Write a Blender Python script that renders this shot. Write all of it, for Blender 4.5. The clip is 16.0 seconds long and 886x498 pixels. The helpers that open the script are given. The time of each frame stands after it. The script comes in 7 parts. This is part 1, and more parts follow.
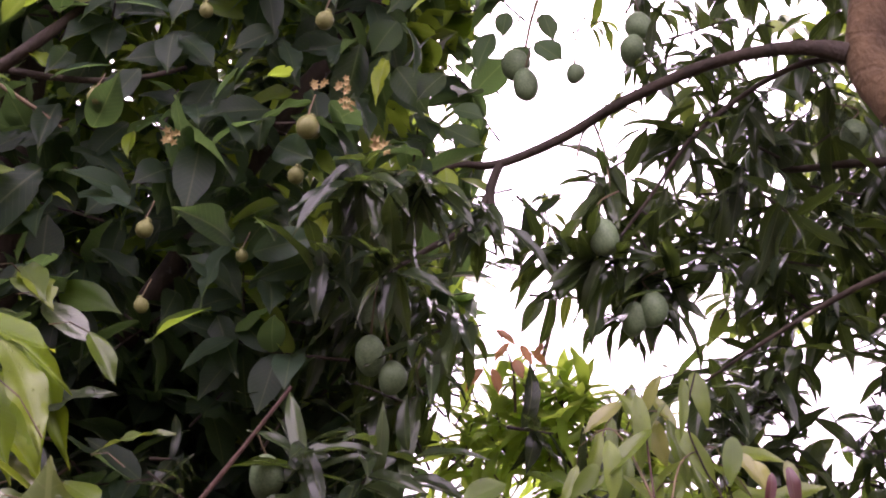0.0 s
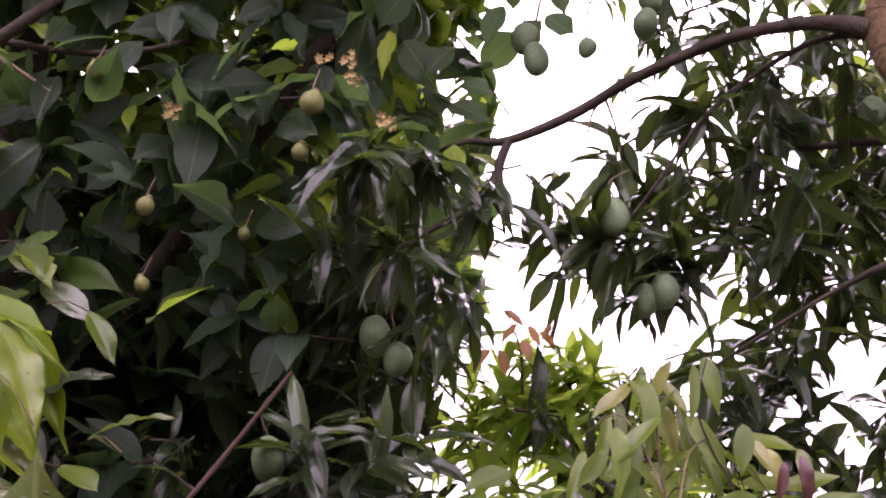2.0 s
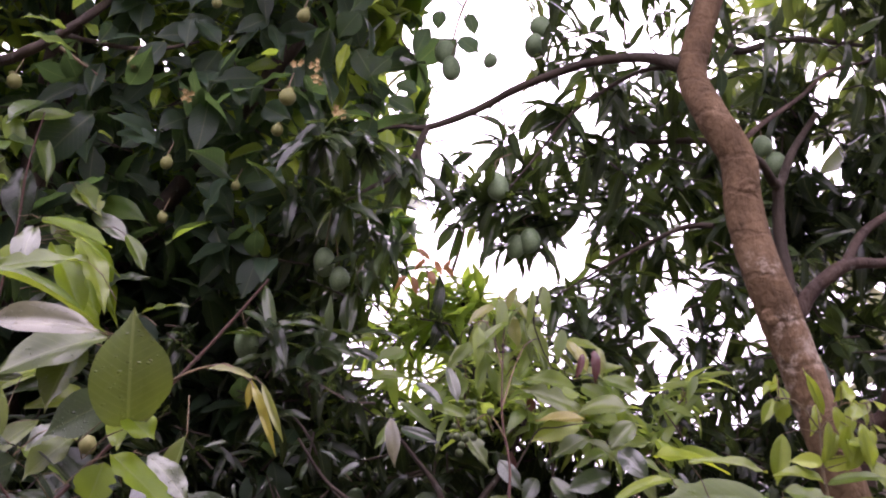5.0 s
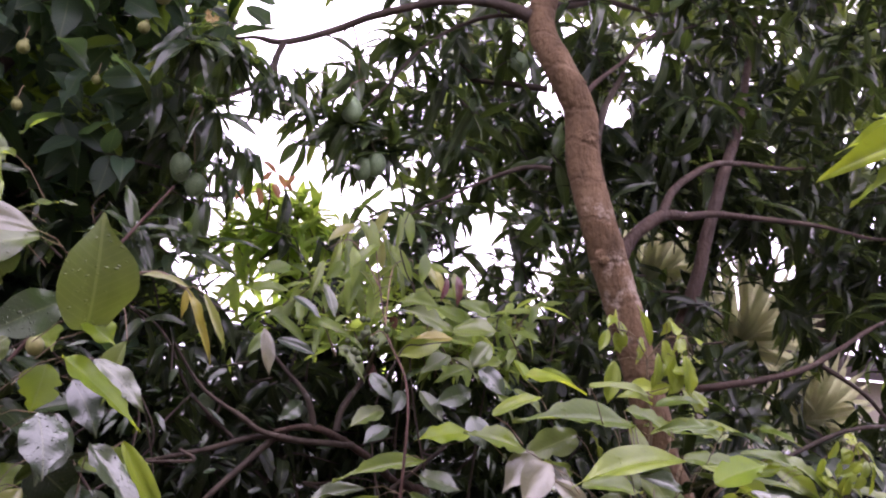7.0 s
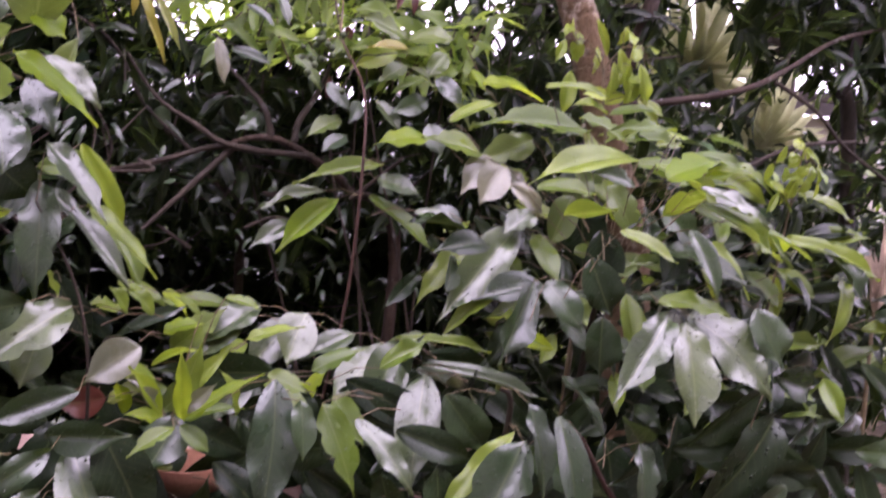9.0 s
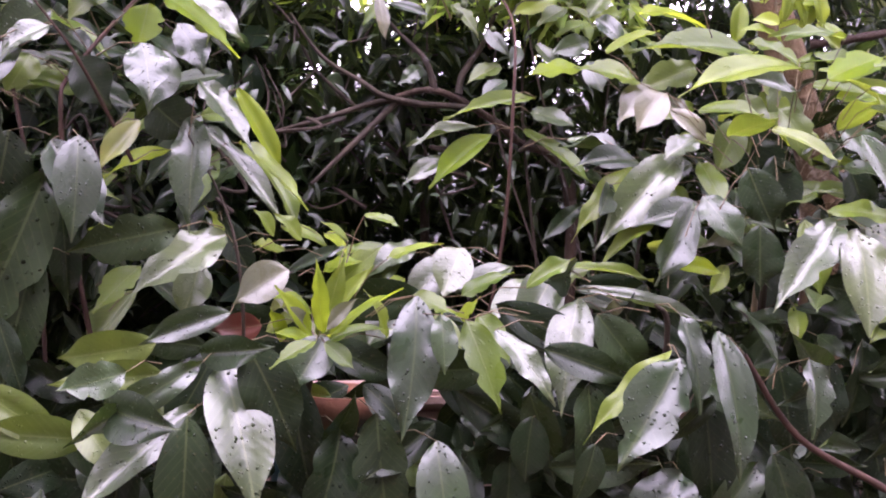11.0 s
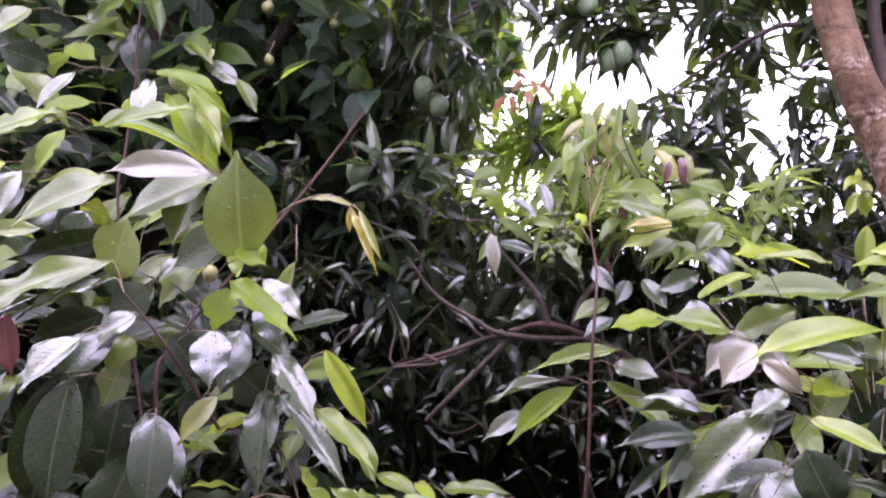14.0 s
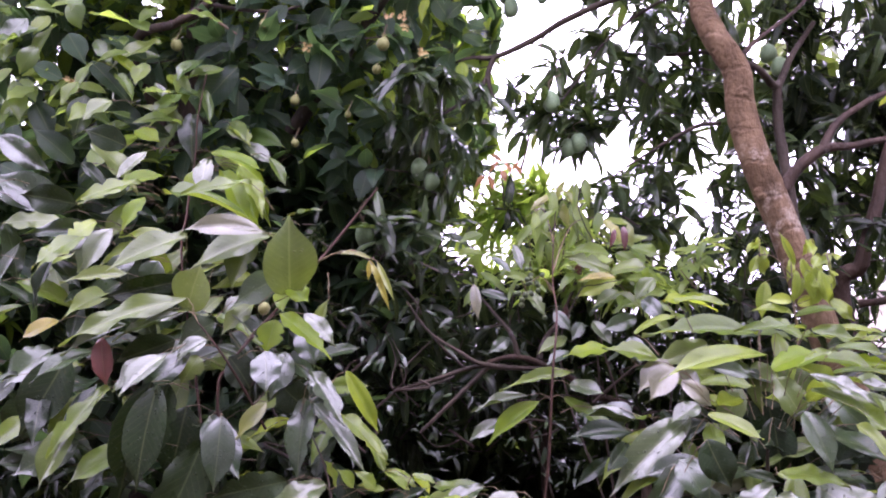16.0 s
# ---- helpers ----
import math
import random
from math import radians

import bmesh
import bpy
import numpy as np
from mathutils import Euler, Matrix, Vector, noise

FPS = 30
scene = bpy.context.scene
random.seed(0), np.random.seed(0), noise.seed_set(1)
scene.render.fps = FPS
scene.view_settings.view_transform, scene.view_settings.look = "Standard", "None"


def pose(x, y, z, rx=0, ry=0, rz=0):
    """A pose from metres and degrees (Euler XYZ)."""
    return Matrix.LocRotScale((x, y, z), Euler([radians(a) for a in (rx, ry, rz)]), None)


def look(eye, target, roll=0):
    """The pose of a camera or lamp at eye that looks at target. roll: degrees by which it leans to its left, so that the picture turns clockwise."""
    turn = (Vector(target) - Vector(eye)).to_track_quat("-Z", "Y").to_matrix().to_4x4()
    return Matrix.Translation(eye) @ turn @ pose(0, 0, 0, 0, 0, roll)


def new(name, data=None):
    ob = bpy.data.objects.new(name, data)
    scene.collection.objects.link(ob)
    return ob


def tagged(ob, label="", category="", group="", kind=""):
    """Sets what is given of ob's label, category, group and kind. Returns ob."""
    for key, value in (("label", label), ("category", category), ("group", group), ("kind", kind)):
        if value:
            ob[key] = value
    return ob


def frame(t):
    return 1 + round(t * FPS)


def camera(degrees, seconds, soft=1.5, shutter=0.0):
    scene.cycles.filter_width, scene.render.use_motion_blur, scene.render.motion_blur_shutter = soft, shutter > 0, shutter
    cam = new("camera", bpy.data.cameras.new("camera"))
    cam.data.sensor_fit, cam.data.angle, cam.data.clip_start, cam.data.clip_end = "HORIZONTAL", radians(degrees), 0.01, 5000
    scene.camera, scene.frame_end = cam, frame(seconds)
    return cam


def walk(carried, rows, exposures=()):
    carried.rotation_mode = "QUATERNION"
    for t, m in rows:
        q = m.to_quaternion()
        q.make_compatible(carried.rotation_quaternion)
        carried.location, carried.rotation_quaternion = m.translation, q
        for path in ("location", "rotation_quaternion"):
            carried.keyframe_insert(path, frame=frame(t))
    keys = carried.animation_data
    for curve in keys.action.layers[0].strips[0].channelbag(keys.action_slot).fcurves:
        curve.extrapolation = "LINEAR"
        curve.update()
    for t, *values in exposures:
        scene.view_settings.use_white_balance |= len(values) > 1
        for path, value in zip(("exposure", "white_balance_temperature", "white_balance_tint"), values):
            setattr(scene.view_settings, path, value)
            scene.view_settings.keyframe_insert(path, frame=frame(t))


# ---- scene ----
cam = camera(42.0, 16.0, soft=2.0, shutter=0.3)
PATH = [
    (0.0, -0.090, 0.191, 2.025, 0.509, 14.983, -0.004),
    (0.5, -0.071, 0.238, 2.056, 1.111, 14.372, -0.124),
    (1.0, -0.068, 0.242, 2.060, 1.182, 14.009, -0.251),
    (1.5, -0.084, 0.238, 2.059, 0.862, 13.744, -0.386),
    (2.0, -0.082, 0.238, 2.060, 0.930, 13.446, -0.487),
    (2.5, -0.080, 0.231, 2.066, 0.922, 12.948, -0.716),
    (3.0, -0.084, 0.187, 2.066, 0.585, 12.358, -0.904),
    (3.2, -0.089, 0.171, 2.068, 0.257, 12.016, -1.114),
    (5.3, 0.033, -0.926, 1.843, -2.416, 9.982, -3.623),
    (5.5, -0.035, -0.957, 1.882, -3.967, 9.134, -3.411),
    (6.0, -0.323, -0.949, 1.886, -10.039, 8.321, -3.772),
    (6.5, -0.644, -0.878, 1.820, -17.226, 8.688, -4.320),
    (7.0, -0.665, -0.865, 1.844, -20.249, 7.071, -5.167),
    (7.5, -0.719, -0.853, 1.849, -23.127, 5.765, -5.398),
    (8.0, -0.751, -0.836, 1.825, -25.332, 4.306, -5.366),
    (8.5, -0.725, -0.857, 1.788, -25.355, 0.510, -5.432),
    (9.0, -0.666, -0.873, 1.725, -22.504, -4.994, -4.659),
    (9.5, -0.587, -0.897, 1.560, -17.711, -6.902, -3.739),
    (9.7, -0.542, -0.914, 1.488, -15.725, -6.256, -3.327),
    (11.8, -0.207, -0.936, 1.465, -3.840, -3.406, 0.973),
    (12.0, -0.095, -0.985, 1.552, -0.857, -4.227, 1.606),
    (12.5, 0.142, -1.005, 1.722, 5.123, -4.034, 1.693),
    (13.0, 0.147, -0.991, 1.759, 6.171, -2.025, 1.279),
    (13.5, 0.200, -0.972, 1.854, 6.724, -1.182, 0.846),
    (14.0, 0.186, -0.990, 1.854, 6.170, 1.333, 0.298),
    (14.5, 0.165, -1.002, 1.868, 5.740, 2.391, -0.059),
    (15.0, 0.170, -1.075, 1.880, 5.600, 2.910, -0.298),
    (15.5, 0.198, -1.625, 1.774, 4.945, 4.518, -0.375),
    (16.0, 0.175, -1.854, 1.757, 4.360, 4.725, -0.444),
]
EXPO = [(0.0, 2.0, 6550, 43), (3.2, 2.01, 6550, 43), (5.3, 1.95, 6200, 38), (8.0, 2.19, 6050, 40), (9.0, 2.33, 6050, 39), (9.7, 2.58, 6080, 36), (12.2, 2.94, 5900, 44), (13.5, 2.89, 5800, 45), (15.0, 2.68, 5730, 42), (16.0, 2.54, 5730, 40)]
walk(cam, [(t, pose(x, y, z, 90 + p, r, w)) for t, x, y, z, w, p, r in PATH], EXPO)

# ---- sky and sun: a white overcast day after rain ----
world = bpy.data.worlds.new("overcast_sky")
scene.world = world
world.use_nodes = True
wn = world.node_tree
wn.nodes.clear()
sky = wn.nodes.new("ShaderNodeTexSky")
sky.sky_type = "NISHITA"
sky.sun_disc = False
sky.sun_elevation, sky.sun_rotation = radians(58), radians(10)
sky.air_density, sky.dust_density = 1.0, 6.0
wash = wn.nodes.new("ShaderNodeHueSaturation")
wash.inputs["Saturation"].default_value = 0.12
mix = wn.nodes.new("ShaderNodeMixRGB")
mix.inputs["Fac"].default_value = 0.6
mix.inputs["Color2"].default_value = (15.2, 13.9, 15.3, 1)
back = wn.nodes.new("ShaderNodeBackground")
back.inputs["Strength"].default_value = 0.15
wout = wn.nodes.new("ShaderNodeOutputWorld")
wn.links.new(sky.outputs[0], wash.inputs["Color"])
wn.links.new(wash.outputs[0], mix.inputs["Color1"])
# an overcast sky is three times as bright overhead as at the horizon
place = wn.nodes.new("ShaderNodeTexCoord")
height = wn.nodes.new("ShaderNodeSeparateXYZ")
shade = wn.nodes.new("ShaderNodeMapRange")
shade.inputs["From Min"].default_value, shade.inputs["From Max"].default_value = 0.0, 1.0
shade.inputs["To Min"].default_value, shade.inputs["To Max"].default_value = 0.55, 1.65
dome = wn.nodes.new("ShaderNodeVectorMath")
dome.operation = "SCALE"
wn.links.new(place.outputs["Generated"], height.inputs[0])
wn.links.new(height.outputs["Z"], shade.inputs["Value"])
wn.links.new(mix.outputs[0], dome.inputs[0])
wn.links.new(shade.outputs[0], dome.inputs["Scale"])
wn.links.new(dome.outputs[0], back.inputs[0])
wn.links.new(back.outputs[0], wout.inputs[0])
sun = new("sun", bpy.data.lights.new("sun", "SUN"))
sun.data.energy, sun.data.angle, sun.data.color = 0.8, radians(25), (1.0, 0.96, 0.9)
sun.matrix_world = look((1.0, 5.0, 9.0), (0, 0, 0))


# ---- materials ----
def material(name):
    m = bpy.data.materials.new(name)
    m.use_nodes = True
    t = m.node_tree
    t.nodes.clear()
    out = t.nodes.new("ShaderNodeOutputMaterial")
    return m, t, out


def node(t, kind, **values):
    n = t.nodes.new(kind)
    for k, v in values.items():
        n.inputs[k.replace("_", " ")].default_value = v
    return n


def ramp(t, fac, stops):
    r = t.nodes.new("ShaderNodeValToRGB")
    e = r.color_ramp.elements
    while len(e) < len(stops):
        e.new(0.5)
    for k, (at, c) in zip(e, stops):
        k.position, k.color = at, (*c, 1)
    t.links.new(fac, r.inputs[0])
    return r.outputs[0]


def maths(t, op, a, b=None):
    n = t.nodes.new("ShaderNodeMath")
    n.operation = op
    for i, v in enumerate((a, b)):
        if v is None:
            continue
        if isinstance(v, (int, float)):
            n.inputs[i].default_value = v
        else:
            t.links.new(v, n.inputs[i])
    return n.outputs[0]


def blend(t, fac, a, b, how="MIX"):
    n = t.nodes.new("ShaderNodeMixRGB")
    n.blend_type = how
    for i, v in enumerate((fac, a, b)):
        if isinstance(v, (int, float)):
            n.inputs[i].default_value = v
        elif isinstance(v, tuple):
            n.inputs[i].default_value = (*v, 1)
        else:
            t.links.new(v, n.inputs[i])
    return n.outputs[0]


def leaf_material(name, low, high, glow, through_light=0.35, rough=0.3, coat=0.6, drops=0.0, spots=0.3, veins=0.22, film=1.55, shine=0.5, film_rough=0.22, cells=(17, 42), quilt=0.35):
    """A living leaf: midrib and side veins, blotches, gloss, rain beads and light shining through."""
    m, t, out = material(name)
    uv = t.nodes.new("ShaderNodeUVMap")
    sep = t.nodes.new("ShaderNodeSeparateXYZ")
    t.links.new(uv.outputs[0], sep.inputs[0])
    info = t.nodes.new("ShaderNodeObjectInfo")
    geo = t.nodes.new("ShaderNodeNewGeometry")
    rnd = maths(t, "FRACT", maths(t, "ADD", info.outputs["Random"], geo.outputs["Random Per Island"]))
    tint = ramp(t, rnd, [(0.0, low), (0.6, tuple((a + b) / 2 for a, b in zip(low, high))), (0.85, high), (1.0, tuple(1.25 * b for b in high))])
    big = node(t, "ShaderNodeTexNoise", Scale=13.0, Detail=4.0)
    t.links.new(geo.outputs["Position"], big.inputs["Vector"])
    tint = blend(t, ramp(t, big.outputs[0], [(0.36, (0, 0, 0)), (0.66, (0.8,) * 3)]), tint, blend(t, 1.0, tint, (0.55, 0.6, 0.55), "MULTIPLY"))
    side = maths(t, "ABSOLUTE", maths(t, "SUBTRACT", sep.outputs[0], 0.5))
    rib = maths(t, "LESS_THAN", side, 0.02)
    wave = maths(t, "SINE", maths(t, "MULTIPLY", maths(t, "SUBTRACT", sep.outputs[1], maths(t, "MULTIPLY", side, 0.5)), 82.0))
    vein = maths(t, "GREATER_THAN", wave, 0.93)
    lines = maths(t, "MULTIPLY", maths(t, "MAXIMUM", rib, maths(t, "MULTIPLY", vein, 0.4)), veins)
    tint = blend(t, lines, tint, blend(t, 0.6, tint, (0.22, 0.26, 0.1)))
    fine = node(t, "ShaderNodeTexNoise", Scale=75.0, Detail=3.0)
    t.links.new(geo.outputs["Position"], fine.inputs["Vector"])
    dots = maths(t, "MULTIPLY", maths(t, "GREATER_THAN", fine.outputs[0], 0.67), spots)
    tint = blend(t, dots, tint, (0.06, 0.05, 0.02))
    bsdf = node(t, "ShaderNodeBsdfPrincipled", Roughness=rough, Coat_Weight=coat, Coat_Roughness=film_rough, Coat_IOR=film, Specular_IOR_Level=shine)
    t.links.new(tint, bsdf.inputs["Base Color"])
    rr = ramp(t, big.outputs[0], [(0.3, (rough * 0.75,) * 3), (0.7, (rough * 1.35,) * 3)])
    t.links.new(rr, bsdf.inputs["Roughness"])
    lamina = maths(t, "MULTIPLY", maths(t, "ADD", maths(t, "MULTIPLY", wave, 0.016), maths(t, "MULTIPLY", big.outputs[0], 1.0)), quilt)
    height = maths(t, "SUBTRACT", lamina, maths(t, "MULTIPLY", rib, 0.5))
    if drops:
        scaled = t.nodes.new("ShaderNodeVectorMath")
        scaled.operation = "MULTIPLY"
        scaled.inputs[1].default_value = (cells[0], cells[1], 1)
        t.links.new(uv.outputs[0], scaled.inputs[0])
        vor = node(t, "ShaderNodeTexVoronoi", Scale=1.0, Randomness=1.0)
        t.links.new(scaled.outputs[0], vor.inputs["Vector"])
        pick = t.nodes.new("ShaderNodeSeparateColor")
        t.links.new(vor.outputs["Color"], pick.inputs[0])
        size = maths(t, "ADD", maths(t, "MULTIPLY", pick.outputs[1], 0.3), 0.12)
        some = maths(t, "GREATER_THAN", maths(t, "ADD", pick.outputs[0], maths(t, "MULTIPLY", maths(t, "SUBTRACT", big.outputs[0], 0.5), 1.6)), 0.5)
        bead = maths(t, "MULTIPLY", maths(t, "MAXIMUM", maths(t, "SUBTRACT", size, vor.outputs["Distance"]), 0.0), some)
        mottle = node(t, "ShaderNodeTexNoise", Scale=48.0, Detail=3.0, Roughness=0.6)
        t.links.new(geo.outputs["Position"], mottle.inputs["Vector"])
        height = maths(t, "ADD", height, maths(t, "ADD", maths(t, "MULTIPLY", bead, 4.6 * drops), maths(t, "MULTIPLY", mottle.outputs[0], 0.03 * drops)))
        patchy = ramp(t, big.outputs[0], [(0.3, (film_rough * 0.65,) * 3), (0.68, (film_rough * 1.6,) * 3)])
        wet = maths(t, "GREATER_THAN", bead, 0.03)
        t.links.new(maths(t, "SUBTRACT", patchy, maths(t, "MULTIPLY", wet, 0.62 * film_rough)), bsdf.inputs["Coat Roughness"])
    bump = node(t, "ShaderNodeBump", Strength=0.7, Distance=0.005)
    t.links.new(height, bump.inputs["Height"])
    t.links.new(bump.outputs[0], bsdf.inputs["Normal"])
    t.links.new(bump.outputs[0], bsdf.inputs["Coat Normal"])
    glowing = t.nodes.new("ShaderNodeBsdfTranslucent")
    t.links.new(blend(t, 0.5, tint, glow), glowing.inputs[0])
    mixer = node(t, "ShaderNodeMixShader", Fac=through_light)
    t.links.new(bsdf.outputs[0], mixer.inputs[1])
    t.links.new(glowing.outputs[0], mixer.inputs[2])
    t.links.new(mixer.outputs[0], out.inputs[0])
    return m


def rough_material(name, stops, scale, fine_scale, rough=0.8, bump=0.5, distance=0.01, stretch=(1, 1, 1), patch=None, rings=0.0, shine=0.2):
    """Bark, soil, plaster: two scales of noise in colour and relief."""
    m, t, out = material(name)
    coord = t.nodes.new("ShaderNodeTexCoord")
    mp = t.nodes.new("ShaderNodeMapping")
    mp.inputs["Scale"].default_value = stretch
    t.links.new(coord.outputs["Object"], mp.inputs[0])
    a = node(t, "ShaderNodeTexNoise", Scale=scale, Detail=6.0, Roughness=0.6)
    b = node(t, "ShaderNodeTexNoise", Scale=fine_scale, Detail=5.0)
    t.links.new(mp.outputs[0], a.inputs["Vector"])
    t.links.new(mp.outputs[0], b.inputs["Vector"])
    c = ramp(t, a.outputs[0], stops)
    c = blend(t, maths(t, "MULTIPLY", b.outputs[0], 0.8), c, blend(t, 1.0, c, (0.55, 0.5, 0.48), "MULTIPLY"))
    if patch:
        p = node(t, "ShaderNodeTexNoise", Scale=scale * 0.55, Detail=8.0, Roughness=0.75)
        t.links.new(coord.outputs["Object"], p.inputs["Vector"])
        c = blend(t, ramp(t, p.outputs[0], [(0.595, (0, 0, 0)), (0.66, (0.7,) * 3)]), c, patch)
    relief = maths(t, "ADD", b.outputs[0], maths(t, "MULTIPLY", a.outputs[0], 1.5))
    if rings:
        w = node(t, "ShaderNodeTexWave", Scale=2.6, Distortion=3.0, Detail=4.0, Detail_Scale=3.0)
        w.bands_direction = "Z"
        t.links.new(coord.outputs["Object"], w.inputs["Vector"])
        crease = ramp(t, w.outputs["Fac"], [(0.0, (1, 1, 1)), (0.06, (0, 0, 0))])
        c = blend(t, maths(t, "MULTIPLY", crease, 0.45 * rings), c, (0.03, 0.018, 0.013))
        dots = node(t, "ShaderNodeTexVoronoi", Scale=60.0)
        t.links.new(coord.outputs["Object"], dots.inputs["Vector"])
        speck = ramp(t, dots.outputs["Distance"], [(0.12, (1, 1, 1)), (0.2, (0, 0, 0))])
        c = blend(t, maths(t, "MULTIPLY", speck, 0.4 * rings), c, (0.25, 0.17, 0.12))
        relief = maths(t, "SUBTRACT", relief, maths(t, "MULTIPLY", crease, 0.8 * rings))
    bsdf = node(t, "ShaderNodeBsdfPrincipled", Roughness=rough, Specular_IOR_Level=shine)
    t.links.new(c, bsdf.inputs["Base Color"])
    bp = node(t, "ShaderNodeBump", Strength=bump, Distance=distance)
    t.links.new(relief, bp.inputs["Height"])
    t.links.new(bp.outputs[0], bsdf.inputs["Normal"])
    t.links.new(bsdf.outputs[0], out.inputs[0])
    return m


WET = leaf_material("wet_dark_leaf", (0.012, 0.028, 0.01), (0.026, 0.05, 0.015), (0.12, 0.2, 0.015), 0.16, 0.34, 0.32, drops=7.0, spots=0.2, film_rough=0.2, cells=(13, 31), quilt=0.8)
SHEEN = leaf_material("rain_filmed_leaf", (0.028, 0.05, 0.014), (0.06, 0.085, 0.026), (0.16, 0.22, 0.03), 0.2, 0.4, 0.62, drops=7.0, spots=0.2, veins=0.35, film=1.55, film_rough=0.2, cells=(13, 31), quilt=1.1)
# dark leaf whose base colour also holds the shade inside the shrubs
DARK = leaf_material("shade_dark_leaf", (0.009, 0.018, 0.008), (0.019, 0.032, 0.012), (0.07, 0.11, 0.01), 0.1, 0.32, 0.11, drops=3.2, shine=0.16, cells=(13, 32))
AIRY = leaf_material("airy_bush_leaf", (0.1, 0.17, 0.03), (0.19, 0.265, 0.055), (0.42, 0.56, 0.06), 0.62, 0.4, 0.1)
GREEN = leaf_material("green_leaf", (0.066, 0.115, 0.012), (0.148, 0.205, 0.022), (0.3, 0.38, 0.025), 0.42, 0.36, 0.12, drops=0.5, veins=0.5, shine=0.4, cells=(11, 28))
OLIVE = leaf_material("olive_leaf", (0.056, 0.088, 0.016), (0.105, 0.145, 0.026), (0.22, 0.29, 0.025), 0.3, 0.38, 0.15, drops=0.5, veins=0.5, shine=0.4, cells=(11, 28))
LIME = leaf_material("lime_leaf", (0.135, 0.22, 0.01), (0.22, 0.3, 0.016), (0.42, 0.52, 0.02), 0.55, 0.4, 0.0, veins=0.5, shine=0.3)
PALE = leaf_material("pale_young_leaf", (0.17, 0.21, 0.035), (0.28, 0.29, 0.08), (0.36, 0.4, 0.06), 0.5, 0.4, 0.4)
# pale base colour carries part of the sky's reflection on glossy leaves
CREAM = leaf_material("creamy_sheen_leaf", (0.08, 0.09, 0.045), (0.14, 0.14, 0.08), (0.2, 0.22, 0.06), 0.3, 0.36, 0.5, drops=1.2, film=1.55)
RED = leaf_material("dry_red_leaf", (0.07, 0.014, 0.012), (0.11, 0.03, 0.02), (0.15, 0.03, 0.015), 0.25, 0.4, 0.2)
MANGO = leaf_material("mango_leaf", (0.013, 0.024, 0.015), (0.034, 0.054, 0.021), (0.18, 0.29, 0.03), 0.28, 0.17, 0.05, shine=0.3, veins=0.5, quilt=0.9)
# two copies of one tree leaf: shaded front, then backlit, light in the colours
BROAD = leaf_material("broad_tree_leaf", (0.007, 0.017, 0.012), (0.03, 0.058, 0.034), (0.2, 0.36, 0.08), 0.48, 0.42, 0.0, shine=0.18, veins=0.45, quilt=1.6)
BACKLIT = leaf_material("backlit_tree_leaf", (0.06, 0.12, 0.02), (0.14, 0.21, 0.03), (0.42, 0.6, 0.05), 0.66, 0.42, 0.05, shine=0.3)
YOUNG = leaf_material("young_mango_leaf", (0.19, 0.32, 0.035), (0.33, 0.46, 0.07), (0.6, 0.8, 0.08), 0.72, 0.32, 0.2)
COPPER = leaf_material("coppery_new_leaf", (0.28, 0.13, 0.05), (0.4, 0.19, 0.08), (0.65, 0.3, 0.1), 0.55, 0.38, 0.4)
# near-black copy of the mango leaf: the thicket's shade is in its colour
SHADE = leaf_material("shaded_wet_leaf", (0.005, 0.009, 0.006), (0.013, 0.021, 0.01), (0.14, 0.22, 0.04), 0.24, 0.14, 0.0, shine=0.16, veins=0.4, quilt=1.6)
LIMP = leaf_material("limp_new_leaf", (0.17, 0.25, 0.02), (0.28, 0.36, 0.035), (0.45, 0.54, 0.03), 0.5, 0.4, 0.2, veins=0.5)
# lighter leaf copy for foliage that daylight brightens
SOFT = leaf_material("lit_green_leaf", (0.05, 0.095, 0.02), (0.1, 0.15, 0.035), (0.24, 0.33, 0.03), 0.45, 0.33, 0.2)
YELLOW = leaf_material("yellowing_leaf", (0.25, 0.25, 0.035), (0.33, 0.29, 0.045), (0.5, 0.4, 0.03), 0.4, 0.4, 0.3, spots=0.6)
STRAW = leaf_material("straw_palm_leaf", (0.36, 0.38, 0.2), (0.5, 0.5, 0.3), (0.55, 0.55, 0.3), 0.4, 0.5, 0.1)
HUSK = leaf_material("dried_straw_leaf", (0.4, 0.3, 0.22), (0.52, 0.4, 0.31), (0.5, 0.38, 0.26), 0.35, 0.6, 0.0, spots=0.5, shine=0.2, quilt=1.0)
CRIMSON = leaf_material("crimson_leaf", (0.12, 0.03, 0.03), (0.22, 0.06, 0.05), (0.4, 0.08, 0.06), 0.4, 0.4, 0.3)
FAR = leaf_material("far_leaf", (0.035, 0.06, 0.015), (0.09, 0.13, 0.025), (0.28, 0.38, 0.03), 0.45, 0.4, 0.2)
BARK = rough_material("mango_bark", [(0.3, (0.054, 0.036, 0.018)), (0.5, (0.104, 0.069, 0.035)), (0.72, (0.16, 0.114, 0.066))], 9, 70, 0.88, 1.0, 0.012, (1, 1, 0.6), (0.27, 0.23, 0.18), 0.28)
LIMBBARK = rough_material("limb_bark", [(0.3, (0.022, 0.014, 0.009)), (0.55, (0.046, 0.03, 0.02)), (0.75, (0.076, 0.054, 0.038))], 16, 90, 0.7, 0.8, 0.01, (1, 1, 0.5), (0.2, 0.19, 0.18))
DARKBARK = rough_material("dark_bark", [(0.3, (0.021, 0.016, 0.011)), (0.7, (0.052, 0.04, 0.027))], 16, 90, 0.7, 0.7, 0.008, (1, 1, 0.5), (0.14, 0.135, 0.13))
